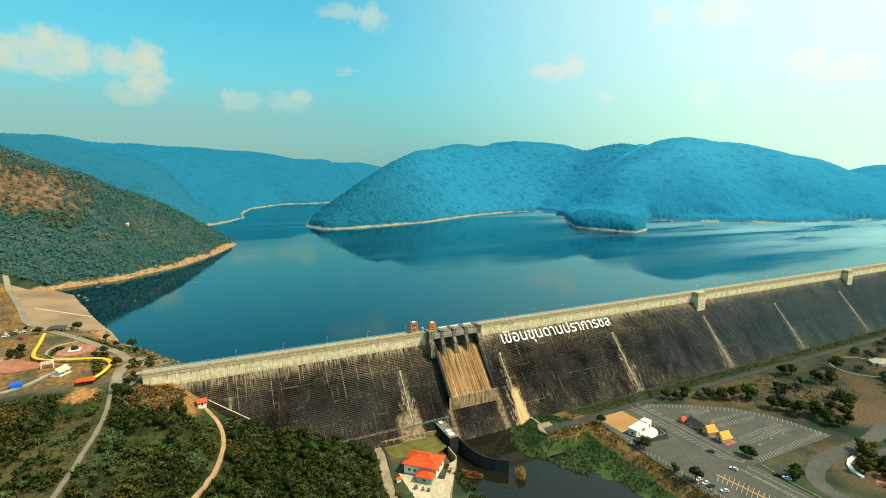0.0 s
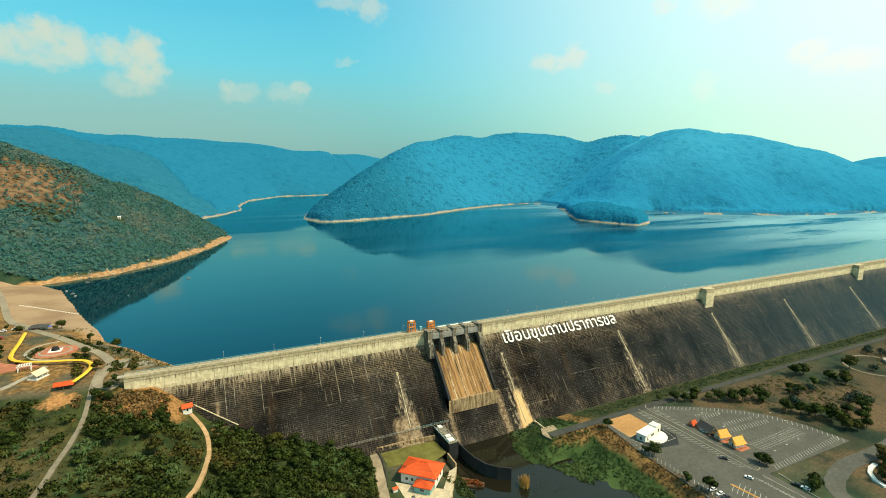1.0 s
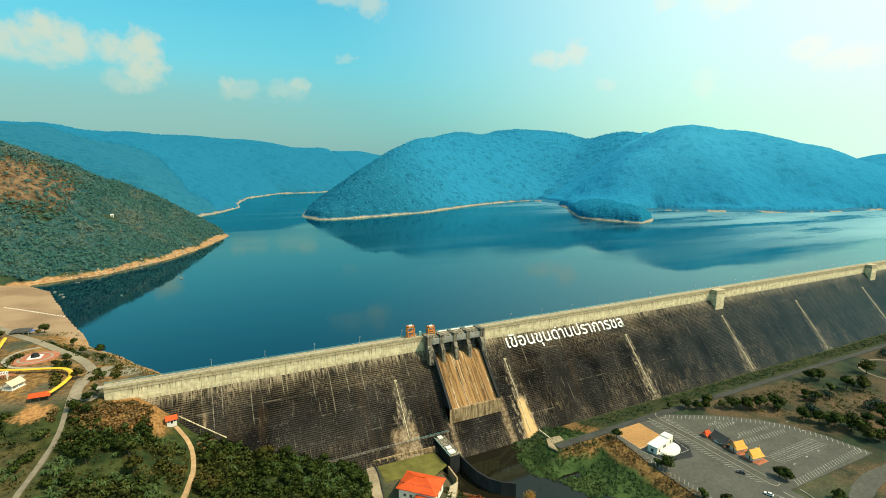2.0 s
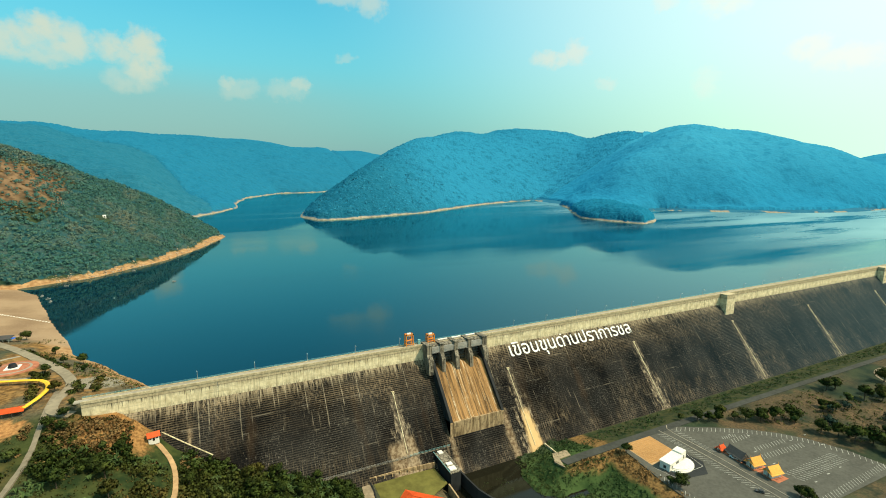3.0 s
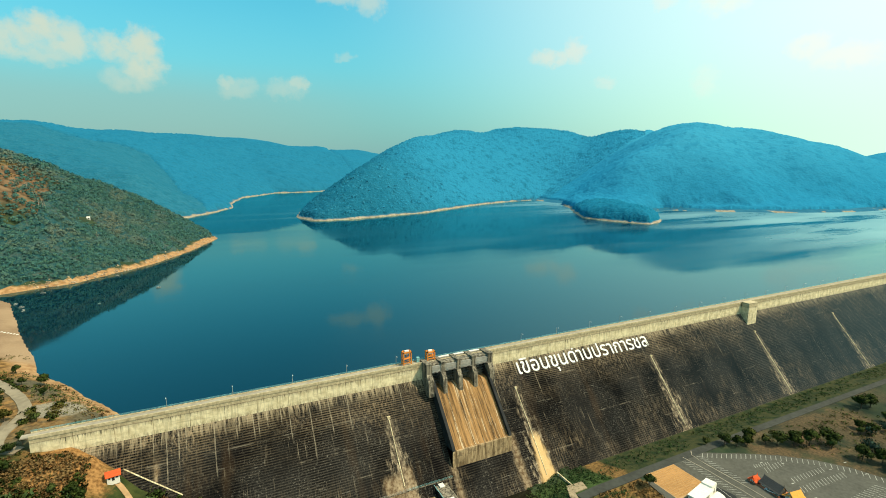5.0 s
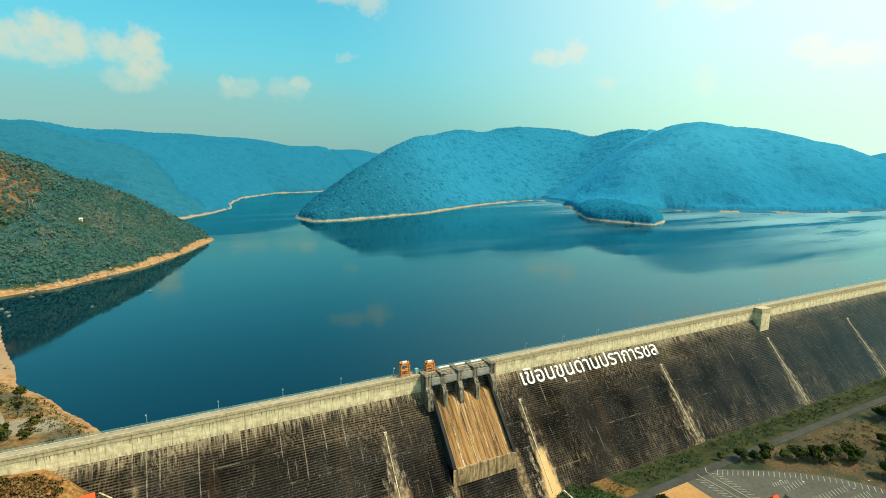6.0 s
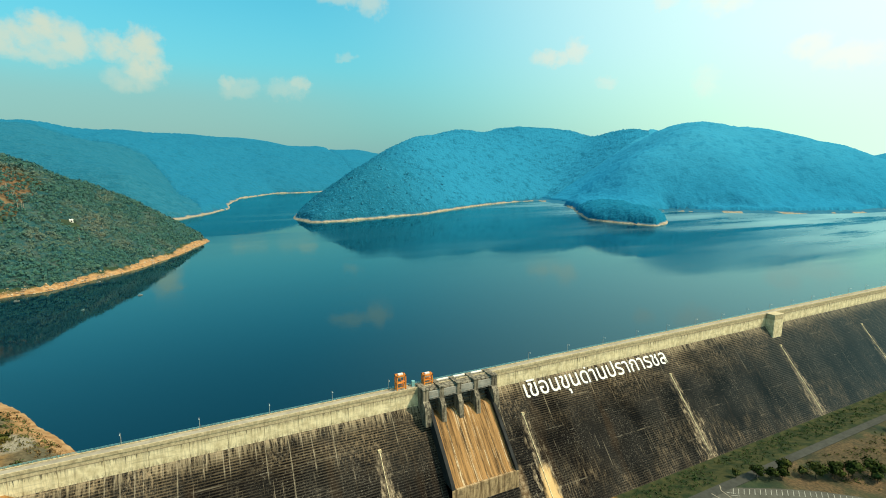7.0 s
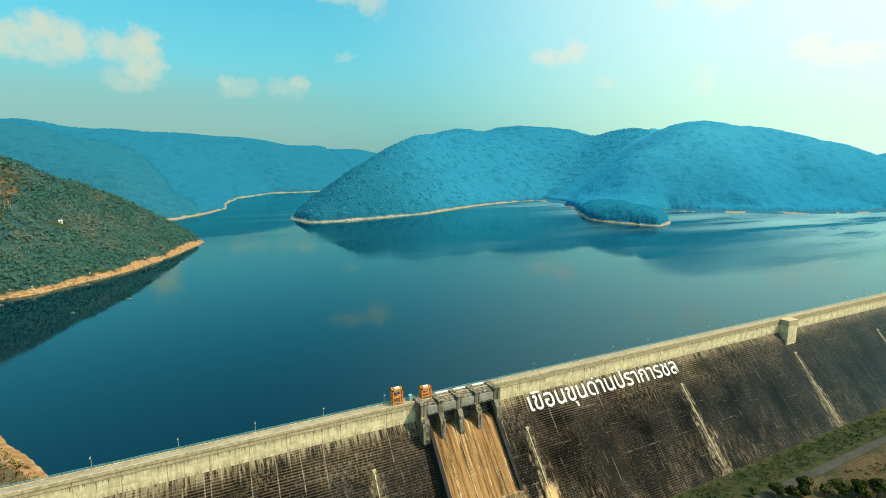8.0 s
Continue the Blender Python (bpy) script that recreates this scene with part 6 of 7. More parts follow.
# more cars by the recreation ground
for i in range(9):
    x, y = -136 - i * 2.9, 474 - i * 1.0
    copy_thing((white_car, dark_car, white_car, red_car)[i % 4], pose(x, y, RG(x, y) + 0.25, 0, 0, 12 + (i * 7) % 9))
for i in range(7):
    x, y = -146 - i * 2.8, 440 - i * 1.2
    copy_thing((dark_car, dark_car, white_car)[i % 3], pose(x, y, RG(x, y) + 0.25, 0, 0, 12 + (i * 5) % 9))

# garden strips of the red plaza
for i in range(7):
    x = -146 + i * 4.6
    tagged(part("planting_strip", boxed((x, x + 1.6, 388 + i * 0.8, 408 - i * 1.2, 51.3, 51.75), bevel=0.06), M_TRACK), "pale kerbed strip on the red plaza", "planter", "plaza strips")


# ---- boats and the far shore ----
def build_boat():
    b = tagged(new("boat"), "small pale boat moored near the sandy shore", "boat", "moored boats")
    bm = bmesh.new()
    rows = []
    for i in range(7):
        t = i / 6
        w = 0.95 * math.sin(math.pi * (0.22 + 0.72 * t)) ** 0.6 if 0 < i < 6 else (0.7 if i == 0 else 0.08)
        rows.append([bm.verts.new((-2.2 + 4.4 * t, s * w * 0.8, z + 0.25 * t * t)) for s, z in ((-1, 0.55), (-0.6, -0.15), (0.6, -0.15), (1, 0.55))])
    for a, c in zip(rows[:-1], rows[1:]):
        for k in range(3):
            bm.faces.new((a[k], a[k + 1], c[k + 1], c[k]))
    bm.faces.new(rows[0])
    part("hull", bm, M_PANEL, b)
    part("deck", boxed((-1.9, 1.2, -0.5, 0.5, 0.25, 0.33)), M_TRACK, b)
    part("roof", boxed((-1.5, 0.4, -0.6, 0.6, 1.35, 1.42), bevel=0.03), M_PANEL, b)
    for x in (-1.4, 0.3):
        for y in (-0.5, 0.5):
            part("post", boxed((x - 0.04, x + 0.04, y - 0.04, y + 0.04, 0.3, 1.35)), M_STEEL, b)
    return b


boat = build_boat()
boat.matrix_basis = pose(-14, 664, LAKE, 0, 0, 20)
for x, y, a in ((-129, 648, 70), (-121, 633, 40), (-116, 619, 75), (-118, 690, 10), (-62, 752, 40)):
    copy_thing(boat, pose(x, y, LAKE, 0, 0, a))


stone = None
for i in range(22):
    t_ = i / 21
    x_, y_ = -148 + 48 * t_, 573 - 33 * t_
    m_ = pose(x_, y_, RG(x_, y_) + 0.1, 0, 0, 35)
    if stone is None:
        stone = tagged(new("marker_stone"), "white marker stone on the bare slope", "stone", "marker stones")
        part("block", boxed((-0.7, 0.7, -0.35, 0.35, -0.4, 0.35), bevel=0.06), M_WHITE, stone)
        stone.matrix_basis = m_
    else:
        copy_thing(stone, m_)


def shore_rocks():
    """Boulders along the bare bank, joined."""
    g = np.random.default_rng(23)
    P, k = [], 0
    line = SHORE_NEAR[1:9]
    while len(P) < 520:
        i = g.integers(0, len(line) - 1)
        t = g.random()
        a, c = line[i], line[i + 1]
        P.append((a[0] + (c[0] - a[0]) * t + g.normal() * 3.5 - 2.5, a[1] + (c[1] - a[1]) * t + g.normal() * 3.5))
    P = np.array(P)
    z = height(P)
    ok = z > LAKE - 0.6
    P, z = P[ok], z[ok]
    bm = bmesh.new()
    for (x, y), zz in zip(P, z):
        r = 0.4 + 1.5 * g.random() ** 3
        made_ = bmesh.ops.create_icosphere(bm, subdivisions=1, radius=r, matrix=Matrix.Translation((x, y, zz)))["verts"]
        for v in made_:
            v.co += Vector(g.normal(size=3)) * r * 0.22
            v.co.z = zz + (v.co.z - zz) * 0.7
    tagged(part("shore_rocks", bm, M_ROCK), "pale tumbled boulders along the bare lake shore", "rocks", kind="stuff")


shore_rocks()
hs = tagged(new("lake_hut"), "small white hut in a clearing on the wooded hillside", "hut")
zz = RG(-105, 880)
part("wall", boxed((-107, -103.4, 877, 880, zz - 2, zz + 2.6)), M_WHITE, hs)
bm = bmesh.new()
gable(bm, -107, -103.4, 877, 880, zz + 2.6, zz + 3.8, 0.4)
part("roof", bm, M_WHITE, hs)
part("door", boxed((-105.6, -104.4, 876.9, 877, zz, zz + 2.2)), M_DARK, hs)
g_ = random.Random(4)
for x, y in ((-152, 858), (-149, 861), (-146, 857), (-160, 880), (-172, 900), (-90, 830)):
    b = tagged(new("dead_tree"), "bare pale dead tree on the wooded hillside", "tree", "dead trees")
    zz = RG(x, y)
    bm = bmesh.new()
    for k in range(5):
        a = g_.uniform(0, math.tau)
        h0 = zz + g_.uniform(4, 8)
        bmesh.ops.create_cone(bm, cap_ends=True, segments=5, radius1=0.22, radius2=0.05, depth=5,
                              matrix=Matrix.Translation((x + math.cos(a), y + math.sin(a), h0)) @ Matrix.Rotation(0.5, 4, Vector((-math.sin(a), math.cos(a), 0))))
    bmesh.ops.create_cone(bm, cap_ends=True, segments=6, radius1=0.4, radius2=0.15, depth=11, matrix=Matrix.Translation((x, y, zz + 4.5)))
    part("trunk", bm, M_TRACK, b)

# ---- woods and scrub ----
rng = np.random.default_rng(7)


def link_np(name, V, F, mat, normals=None):
    """A mesh of triangles from arrays; foliage takes the rounding of its crown as normals."""
    me = bpy.data.meshes.new(name)
    me.vertices.add(len(V))
    me.vertices.foreach_set("co", np.ascontiguousarray(V, np.float32).ravel())
    me.loops.add(F.size)
    me.loops.foreach_set("vertex_index", np.ascontiguousarray(F, np.int32).ravel())
    me.polygons.add(len(F))
    me.polygons.foreach_set("loop_start", np.arange(0, F.size, F.shape[1], dtype=np.int32))
    me.update(calc_edges=True)
    me.materials.append(mat)
    if normals is not None:
        me.shade_smooth()
        me.normals_split_custom_set_from_vertices(np.ascontiguousarray(normals, np.float32))
    return new(name, me)


def ico():
    bm = bmesh.new()
    bmesh.ops.create_icosphere(bm, subdivisions=1, radius=1.0)
    V = np.array([v.co for v in bm.verts])
    F = np.array([[v.index for v in f.verts] for f in bm.faces])
    bm.free()
    return V, F


ICO_V, ICO_F = ico()


def canopy(name, x0, x1, y0, y1, count, small, large, mat, keep, label, tall=0.7, up=0.45, rough=0.32):
    """A far wood: many uneven crowns, joined."""
    P = np.column_stack([rng.uniform(x0, x1, count), rng.uniform(y0, y1, count)])
    z = height(P)
    ok = keep(P, z)
    P, z = P[ok], z[ok]
    n = len(P)
    r = rng.uniform(small, large, n) * (0.8 + 0.5 * rng.random(n))
    jag = 1 + rng.uniform(-rough, rough, (n, len(ICO_V)))
    S = np.column_stack([r, r, r * rng.uniform(0.55, 0.95, n) * tall])
    V = ICO_V[None] * jag[..., None] * S[:, None]
    V = V + np.column_stack([P, z + r * up])[:, None]
    F = ICO_F[None] + (np.arange(n) * len(ICO_V))[:, None, None]
    ob = link_np(name, V.reshape(-1, 3), F.reshape(-1, 3), mat)
    ob.data.shade_smooth()
    return tagged(ob, label, "forest", kind="stuff")


def on_crest(P, z):
    """The brow of a hill as the camera sees it, found along lines from the origin."""
    fall = (height(P * 1.012) - height(P * 0.988)) / (0.024 * np.hypot(P[:, 0], P[:, 1]))
    return (fall > -0.12) & (fall < 0.30) & (z > 62)


def sheet(name, x0, x1, y0, y1, step, tall, mat, keep, label, clump=0.0, uneven=0.2, brow=0.0):
    """The closed upper surface of a far wood, lumpy with its crowns."""
    xs, ys = np.arange(x0, x1, step), np.arange(y0, y1, step)
    X, Y = np.meshgrid(xs, ys)
    P = np.stack([X.ravel(), Y.ravel()], 1)
    P = P + rng.uniform(-0.25, 0.25, P.shape) * step
    z = height(P)
    ok = keep(P, z)
    rim = (X <= xs[1]) | (X >= xs[-2]) | (Y <= ys[1]) | (Y >= ys[-2])
    ok &= ~rim.ravel()
    lift = tall * (1 - uneven + uneven * rng.random(len(P)) ** 1.5) + clump * np.maximum(wobble(P, 26, 77, 3), -0.9)
    if brow:
        lift = lift + brow * on_crest(P, z) * rng.random(len(P)) ** 2
    V = np.column_stack([P, np.where(ok, z + lift, z - 1.5)])
    nx, ny = len(xs), len(ys)
    i = np.arange(nx * ny).reshape(ny, nx)
    Q = np.stack([i[:-1, :-1], i[:-1, 1:], i[1:, 1:], i[1:, :-1]], -1).reshape(-1, 4)
    Q = Q[ok[Q].any(1)]
    F = np.concatenate([Q[:, [0, 1, 2]], Q[:, [0, 2, 3]]])
    used_ = np.unique(F)
    new_of = np.zeros(len(V), np.int64)
    new_of[used_] = np.arange(len(used_))
    ob = link_np(name, V[used_], new_of[F], mat)
    ob.data.shade_smooth()
    return tagged(ob, label, "forest", kind="stuff")


def near_keep(P, z, loose=0.0):
    burnt = np.hypot(P[:, 0] + 216, P[:, 1] - 890) + wobble(P, 60, 9) * 35
    return (z > 46.2 + wobble(P, 40, 4) * 4) & ((burnt > 90 + rng.normal(size=len(P)) * 20 * loose) | (rng.random(len(P)) < 0.10 * loose)) & (inside(P, SHORE_NEAR) > 6) & (np.hypot(P[:, 0] + 105, P[:, 1] - 868) > 13)


above = lambda lim: (lambda P, z: z > lim + wobble(P, 60, 4) * 3)
mid_keep = lambda P, z: (z > 47 + wobble(P, 60, 4) * 2) & (inside(P, SHORE_MID) > inside(P, SHORE_EAST))
on_spit = lambda P: P[:, 0] + 0.35 * P[:, 1] < 1460 + wobble(P, 40, 51) * 15
east_keep = lambda P, z: (z > 47 + wobble(P, 60, 4) * 2) & (inside(P, SHORE_MID) <= inside(P, SHORE_EAST)) & ~on_spit(P)
spit_keep = lambda P, z: (z > 45 + wobble(P, 60, 4) * 2) & on_spit(P)
sheet("forest_canopy", 880, 1130, 820, 1320, 4.5, 8.0, M_SPIT_WOODS, spit_keep, "forest on a low spit, tinted blue-green for haze", 5.0, 0.45)
sheet("forest_canopy", -440, 60, 700, 1250, 3.6, 3.4, M_NEAR_WOODS, near_keep, "green wooded hillside above a bare sandy shore", 1.0, 0.4)




def leafy_wood(name, x0, x1, y0, y1, count, small, large, blades, leaf, mat, keep, label, up=0.9):
    """A wood in the middle distance: rounded crowns of loose leaf clumps, joined."""
    P = np.column_stack([rng.uniform(x0, x1, count), rng.uniform(y0, y1, count)])
    z = height(P)
    ok = keep(P, z)
    P, z = P[ok], z[ok]
    n = len(P)
    r = (small + (large - small) * rng.random(n) ** 1.6)[:, None, None]
    d = rng.normal(size=(n, blades, 3))
    d /= np.linalg.norm(d, axis=2)[..., None]
    d[..., 2] = np.where(d[..., 2] < -0.2, -d[..., 2], d[..., 2])
    c = np.column_stack([P, z])[:, None] + (0, 0, 1) * r * up + d * r * rng.uniform(0.6, 1.0, (n, blades, 1)) * (1, 1, 0.85)
    a = np.cross(d, rng.normal(size=(n, blades, 3)))
    a /= np.linalg.norm(a, axis=2)[..., None] + 1e-9
    b = np.cross(d, a) + d * rng.uniform(-0.5, 0.5, (n, blades, 1))
    s = leaf * rng.uniform(0.6, 1.4, (n, blades, 1)) * (0.6 + 0.4 * r / large)
    V = np.stack([c - a * s, c - b * s * 0.8 - d * s * 0.2, c + a * s, c + b * s * 0.8 - d * s * 0.2], 2)
    k = np.arange(n * blades)[:, None] * 4
    F = np.concatenate([k + [0, 1, 2], k + [0, 2, 3]], 1).reshape(-1, 3)
    N = d + (0, 0, 0.3)
    N = np.repeat((N / np.linalg.norm(N, axis=2)[..., None]).reshape(-1, 3), 4, 0)
    return tagged(link_np(name, V.reshape(-1, 3), F, mat, N), label, "forest", kind="stuff")


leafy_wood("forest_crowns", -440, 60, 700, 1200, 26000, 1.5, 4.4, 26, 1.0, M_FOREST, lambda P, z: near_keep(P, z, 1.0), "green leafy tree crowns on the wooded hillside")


dry_keep = lambda P, z: (np.hypot(P[:, 0] + 216, P[:, 1] - 890) < 130) & (wobble(P, 14, 33) > 0.15) & (z > 60)
canopy("dry_scrub", -350, -90, 760, 1020, 5000, 0.6, 1.6, M_DRYSCRUB, dry_keep, "brown dry scrub on a burnt hillside", 0.8)
spur_keep = lambda P, z: (z > 47 + wobble(P, 60, 4) * 3) & (P[:, 0] < spur_line(P[:, 1]) + 8) & (P[:, 1] < 2600)
ridge_keep = lambda P, z: (z > 47 + wobble(P, 60, 4) * 3) & (inside(P, SHORE_MID) < -5) & ~spur_keep(P, z)
leafy_wood("forest_crowns", 245, 900, 1238, 1900, 11000, 2.6, 6.0, 12, 2.6, M_MID_CROWNS, lambda P, z: mid_keep(P, z) & (z > 51) & (rng.random(len(P)) < np.interp(P[:, 0], [330, 850], [1.0, 0.0])), "tree crowns on a hill across the lake, tinted blue-green for haze", 0.45)
sheet("forest_canopy", 245, 1900, 1238, 2300, 5.0, 6.5, M_MID_WOODS, mid_keep, "forest on a hill across the lake, tinted blue-green for haze", 3.4, 0.34, 6.0)
sheet("forest_canopy", 890, 2400, 700, 2000, 5.5, 6.5, M_EAST_WOODS, east_keep, "forest on a broad hill across the lake, tinted blue-green for haze", 2.6, 0.16, 2.5)
sheet("forest_canopy", -800, 200, 1400, 2610, 6.0, 7.0, M_SPUR_WOODS, spur_keep, "forest on a spur of the ridge, tinted blue-green for haze", 3.4, 0.2)
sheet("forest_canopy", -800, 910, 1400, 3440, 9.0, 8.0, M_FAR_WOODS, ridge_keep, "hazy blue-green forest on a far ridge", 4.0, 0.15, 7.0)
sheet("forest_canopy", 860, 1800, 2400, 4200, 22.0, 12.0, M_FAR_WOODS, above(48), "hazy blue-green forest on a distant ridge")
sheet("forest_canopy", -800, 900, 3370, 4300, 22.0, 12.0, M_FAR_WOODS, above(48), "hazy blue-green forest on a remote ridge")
sheet("forest_canopy", 1960, 2900, 2160, 2700, 14.0, 9.0, M_EAST_WOODS, above(60), "forest on a distant ridge, tinted soft blue-green for haze")
sheet("forest_canopy", 2370, 3800, 700, 1900, 16.0, 9.0, M_EAST_WOODS, above(48), "forest on a distant hill, tinted soft blue-green for haze")


def leaves(n, centre, radius, size, seed):
    """Leaf clumps: folded four-cornered blades strewn through lobes, with their outward directions."""
    g = np.random.default_rng(seed)
    d = g.normal(size=(n, 3))
    d /= np.linalg.norm(d, axis=1)[:, None]
    c = np.asarray(centre) + d * (g.random(n)[:, None] ** 0.45) * np.asarray(radius)
    a = g.normal(size=(n, 3))
    a /= np.linalg.norm(a, axis=1)[:, None]
    b = np.cross(a, d + g.normal(size=(n, 3)) * 0.5)
    b /= np.linalg.norm(b, axis=1)[:, None] + 1e-9
    turned = np.sign(np.sum(np.cross(a, b) * d, 1))[:, None]
    b = b * np.where(turned == 0, 1, turned)
    s = size * g.uniform(0.6, 1.4, n)[:, None]
    up = np.cross(a, b) * s * 0.35
    V = np.stack([c - a * s, c - b * s * 0.7 + up, c + a * s, c + b * s * 0.7 + up], 1).reshape(-1, 3)
    k = np.arange(n)[:, None] * 4
    F = np.concatenate([k + [0, 1, 2], k + [0, 2, 3]], 1).reshape(-1, 3)
    return V, F, np.repeat(d, 4, 0)


def join(pieces):
    V, F, N, k = [], [], [], 0
    for v, f, d in pieces:
        V.append(v), F.append(f + k), N.append(d)
        k += len(v)
    return np.concatenate(V), np.concatenate(F), np.concatenate(N)


def limb(bm, a, b, r0, r1):
    d = Vector(b) - Vector(a)
    m = Matrix.Translation((Vector(a) + Vector(b)) / 2) @ d.to_track_quat("Z", "Y").to_matrix().to_4x4()
    bmesh.ops.create_cone(bm, cap_ends=True, segments=6, radius1=r0, radius2=r1, depth=d.length, matrix=m)


def build_tree(seed, tall, wide, mat, label, group, lobes=7, count=170, leaf=0.42):
    g = random.Random(seed)
    t = tagged(new("tree"), label, "tree", group)
    bm = bmesh.new()
    top = Vector((g.uniform(-0.3, 0.3), g.uniform(-0.3, 0.3), tall * 0.55))
    limb(bm, (0, 0, -0.8), top, 0.22 + tall * 0.015, 0.12)
    pieces = []
    for i in range(lobes):
        a = i * math.tau / lobes + g.uniform(-0.4, 0.4)
        r = wide * g.uniform(0.25, 0.62) if i else 0.0
        c = Vector((r * math.cos(a), r * math.sin(a), tall * g.uniform(0.48, 0.82) if i else tall * 0.8))
        limb(bm, top * g.uniform(0.6, 0.95), c, 0.09, 0.03)
        q = wide * g.uniform(0.34, 0.52)
        pieces.append(leaves(count, c, (q, q, q * g.uniform(0.6, 0.85)), leaf, seed * 31 + i))
    part("trunk", bm, M_BARK, t)
    V, F, N = join(pieces)
    N = N + (V - (0, 0, tall * 0.55)) / wide * 0.8 + (0, 0, 0.2)
    ob = link_np("crown", V, F, mat, N / np.linalg.norm(N, axis=1)[:, None])
    ob.parent = t
    return t


HILL = "trees on the hillside"
kinds = [build_tree(1, 8.5, 4.6, M_LEAF, "broad green tree on the scrubby hillside", HILL),
         build_tree(2, 7.0, 4.0, M_LEAF, "round green tree on the scrubby hillside", HILL),
         build_tree(3, 10.0, 4.4, M_LEAF, "tall green tree on the scrubby hillside", HILL),
         build_tree(4, 6.0, 3.4, M_SCRUB, "small yellow-green tree on the scrubby hillside", HILL, 6, 140),
         build_tree(5, 9.0, 5.4, M_LEAF, "wide dark green tree on the scrubby hillside", HILL, 9, 150)]


def scatter(spots, first=0, size=1.0):
    for i, (x, y) in enumerate(spots):
        k = kinds[(i + first) % len(kinds)]
        m = pose(x, y, RG(x, y) - 0.2, 0, 0, (i * 137) % 360)
        s = (0.75 + ((i * 53) % 50) / 100) * size
        ob = copy_thing(k, m)
        ob.matrix_basis = m @ Matrix.Diagonal((s, s, s, 1))


def off_ways(x, y, k=1.0):
    road = abs(x - np.interp(y, [170, 221, 254, 269, 352], [-66, -58.5, -55, -53.5, -54]))
    path = abs(x - np.interp(y, [180, 205, 221, 236, 254, 272, 289, 301, 310], [-20, -14, -9, -4, 0, 2, 1, -3, -7]))
    lane = abs(x - np.interp(y, [170, 200, 222, 236, 255, 276, 291], [88, 82, 80, 82, 86, 90, 91]))
    return (road > 4.5 * k) & (path > 4.0 * k) & (lane > (6 if k == 1.0 else 2.8)) & ~((x > 84) & (y > 200)) & ~((x > -17) & (x < 4) & (y > 293))


P = np.column_stack([rng.uniform(-175, 86, 1500), rng.uniform(140, 318, 1500)])
ok = off_ways(P[:, 0], P[:, 1]) & (P[:, 1] < np.interp(P[:, 0], [-90, -80, 10, 90], [326, 304, 302, 284])) & (wobble(P, 26, 6) > np.select([P[:, 0] > 6, P[:, 0] < -56], [-0.5, 0.05], -0.05)) & ~((abs(P[:, 0] + 66) < 12) & (P[:, 1] > 300))
P = P[ok]
chosen = []
for p in P:
    if all((p[0] - q[0]) ** 2 + (p[1] - q[1]) ** 2 > 4.4 ** 2 for q in chosen):
        chosen.append(tuple(p))
scatter(chosen[:165], 0, 0.74)
# trees of the recreation ground, along the shore road, round the car parks and in the fields
scatter([(-42, 327), (-44, 333), (-45, 321), (-68, 373), (-70, 378), (-66, 384), (-99, 466), (-118, 456), (-117, 412), (-120, 404), (-52, 403), (-42, 347), (-97, 472),
         (-55, 352), (-118, 397), (-118, 338), (-124, 345), (-134, 352), (-62, 404), (-48, 385), (-72, 432), (-130, 474), (-50, 314), (-44, 310)], 2, 0.72)
scatter([(292, 143), (288, 141.5), (296, 145.5), (236, 237), (236, 206), (239, 202), (288, 166), (287, 169.5), (237, 165), (234, 176), (332, 128), (345, 124), (356, 124), (368, 126), (374, 134), (340, 116), (352, 114), (331, 128), (337, 131), (342, 127), (347, 133), (335, 120), (330, 114), (356, 141), (366, 138), (350, 136)], 4)
F2 = np.column_stack([rng.uniform(312, 760, 500), rng.uniform(60, 240, 500)])
thick = wobble(F2, 50, 8) + np.where((F2[:, 0] < 420) & (F2[:, 1] > 205), 0.35, 0)
edge = np.interp(F2[:, 0], [312, 330, 350, 365, 380], [244, 232, 212, 190, 166])
F2 = F2[(F2[:, 1] > np.maximum(edge + 5, 166)) & (thick > 0.12)]
scatter([tuple(p) for p in F2[:16]], 1, 1.2)
scatter([(300, 250.5), (309, 245), (315, 241), (322, 239), (326, 241), (333, 235), (338, 231), (346, 226), (351, 228), (355, 222), (363, 214), (366, 218), (366, 200), (372, 193), (371, 184), (376, 189),
         (379, 178), (384, 182), (388, 175), (399, 178), (404, 182), (376, 168), (381, 164), (390, 163), (395, 168), (412, 173), (418, 178), (463, 209), (455, 205), (446, 212), (430, 215), (496, 221)], 3, 1.12)


def grove(name, P, tall, wide, blades, mat, label):
    """Clumped trees of the fields, joined."""
    z = height(P)
    pieces = [leaves(blades, (x, y, zz + tall * 0.6), (wide, wide, tall * 0.42), 0.5, 900 + i) for i, ((x, y), zz) in enumerate(zip(P, z))]
    V, F, N = join(pieces)
    return tagged(link_np(name, V, F, mat, N), label, "trees", kind="stuff")


G = np.column_stack([rng.uniform(312, 900, 1500), rng.uniform(60, 243, 1500)])
edge = np.interp(G[:, 0], [312, 330, 350, 365, 380], [250, 238, 219, 198, 172])
thick = wobble(G, 42, 21) + np.where((G[:, 0] < 400) & (G[:, 1] > 225), 0.3, 0) - np.clip((G[:, 1] - 236) / 8, 0, 1)
G = G[(G[:, 1] > np.maximum(edge, 170)) & (thick > 0.10)]
grove("thicket", G[:80], 6.0, 3.8, 220, M_FIELD_LEAF, "dark green trees and thickets in the fields")
P = np.column_stack([rng.uniform(-175, 86, 3600), rng.uniform(140, 316, 3600)])
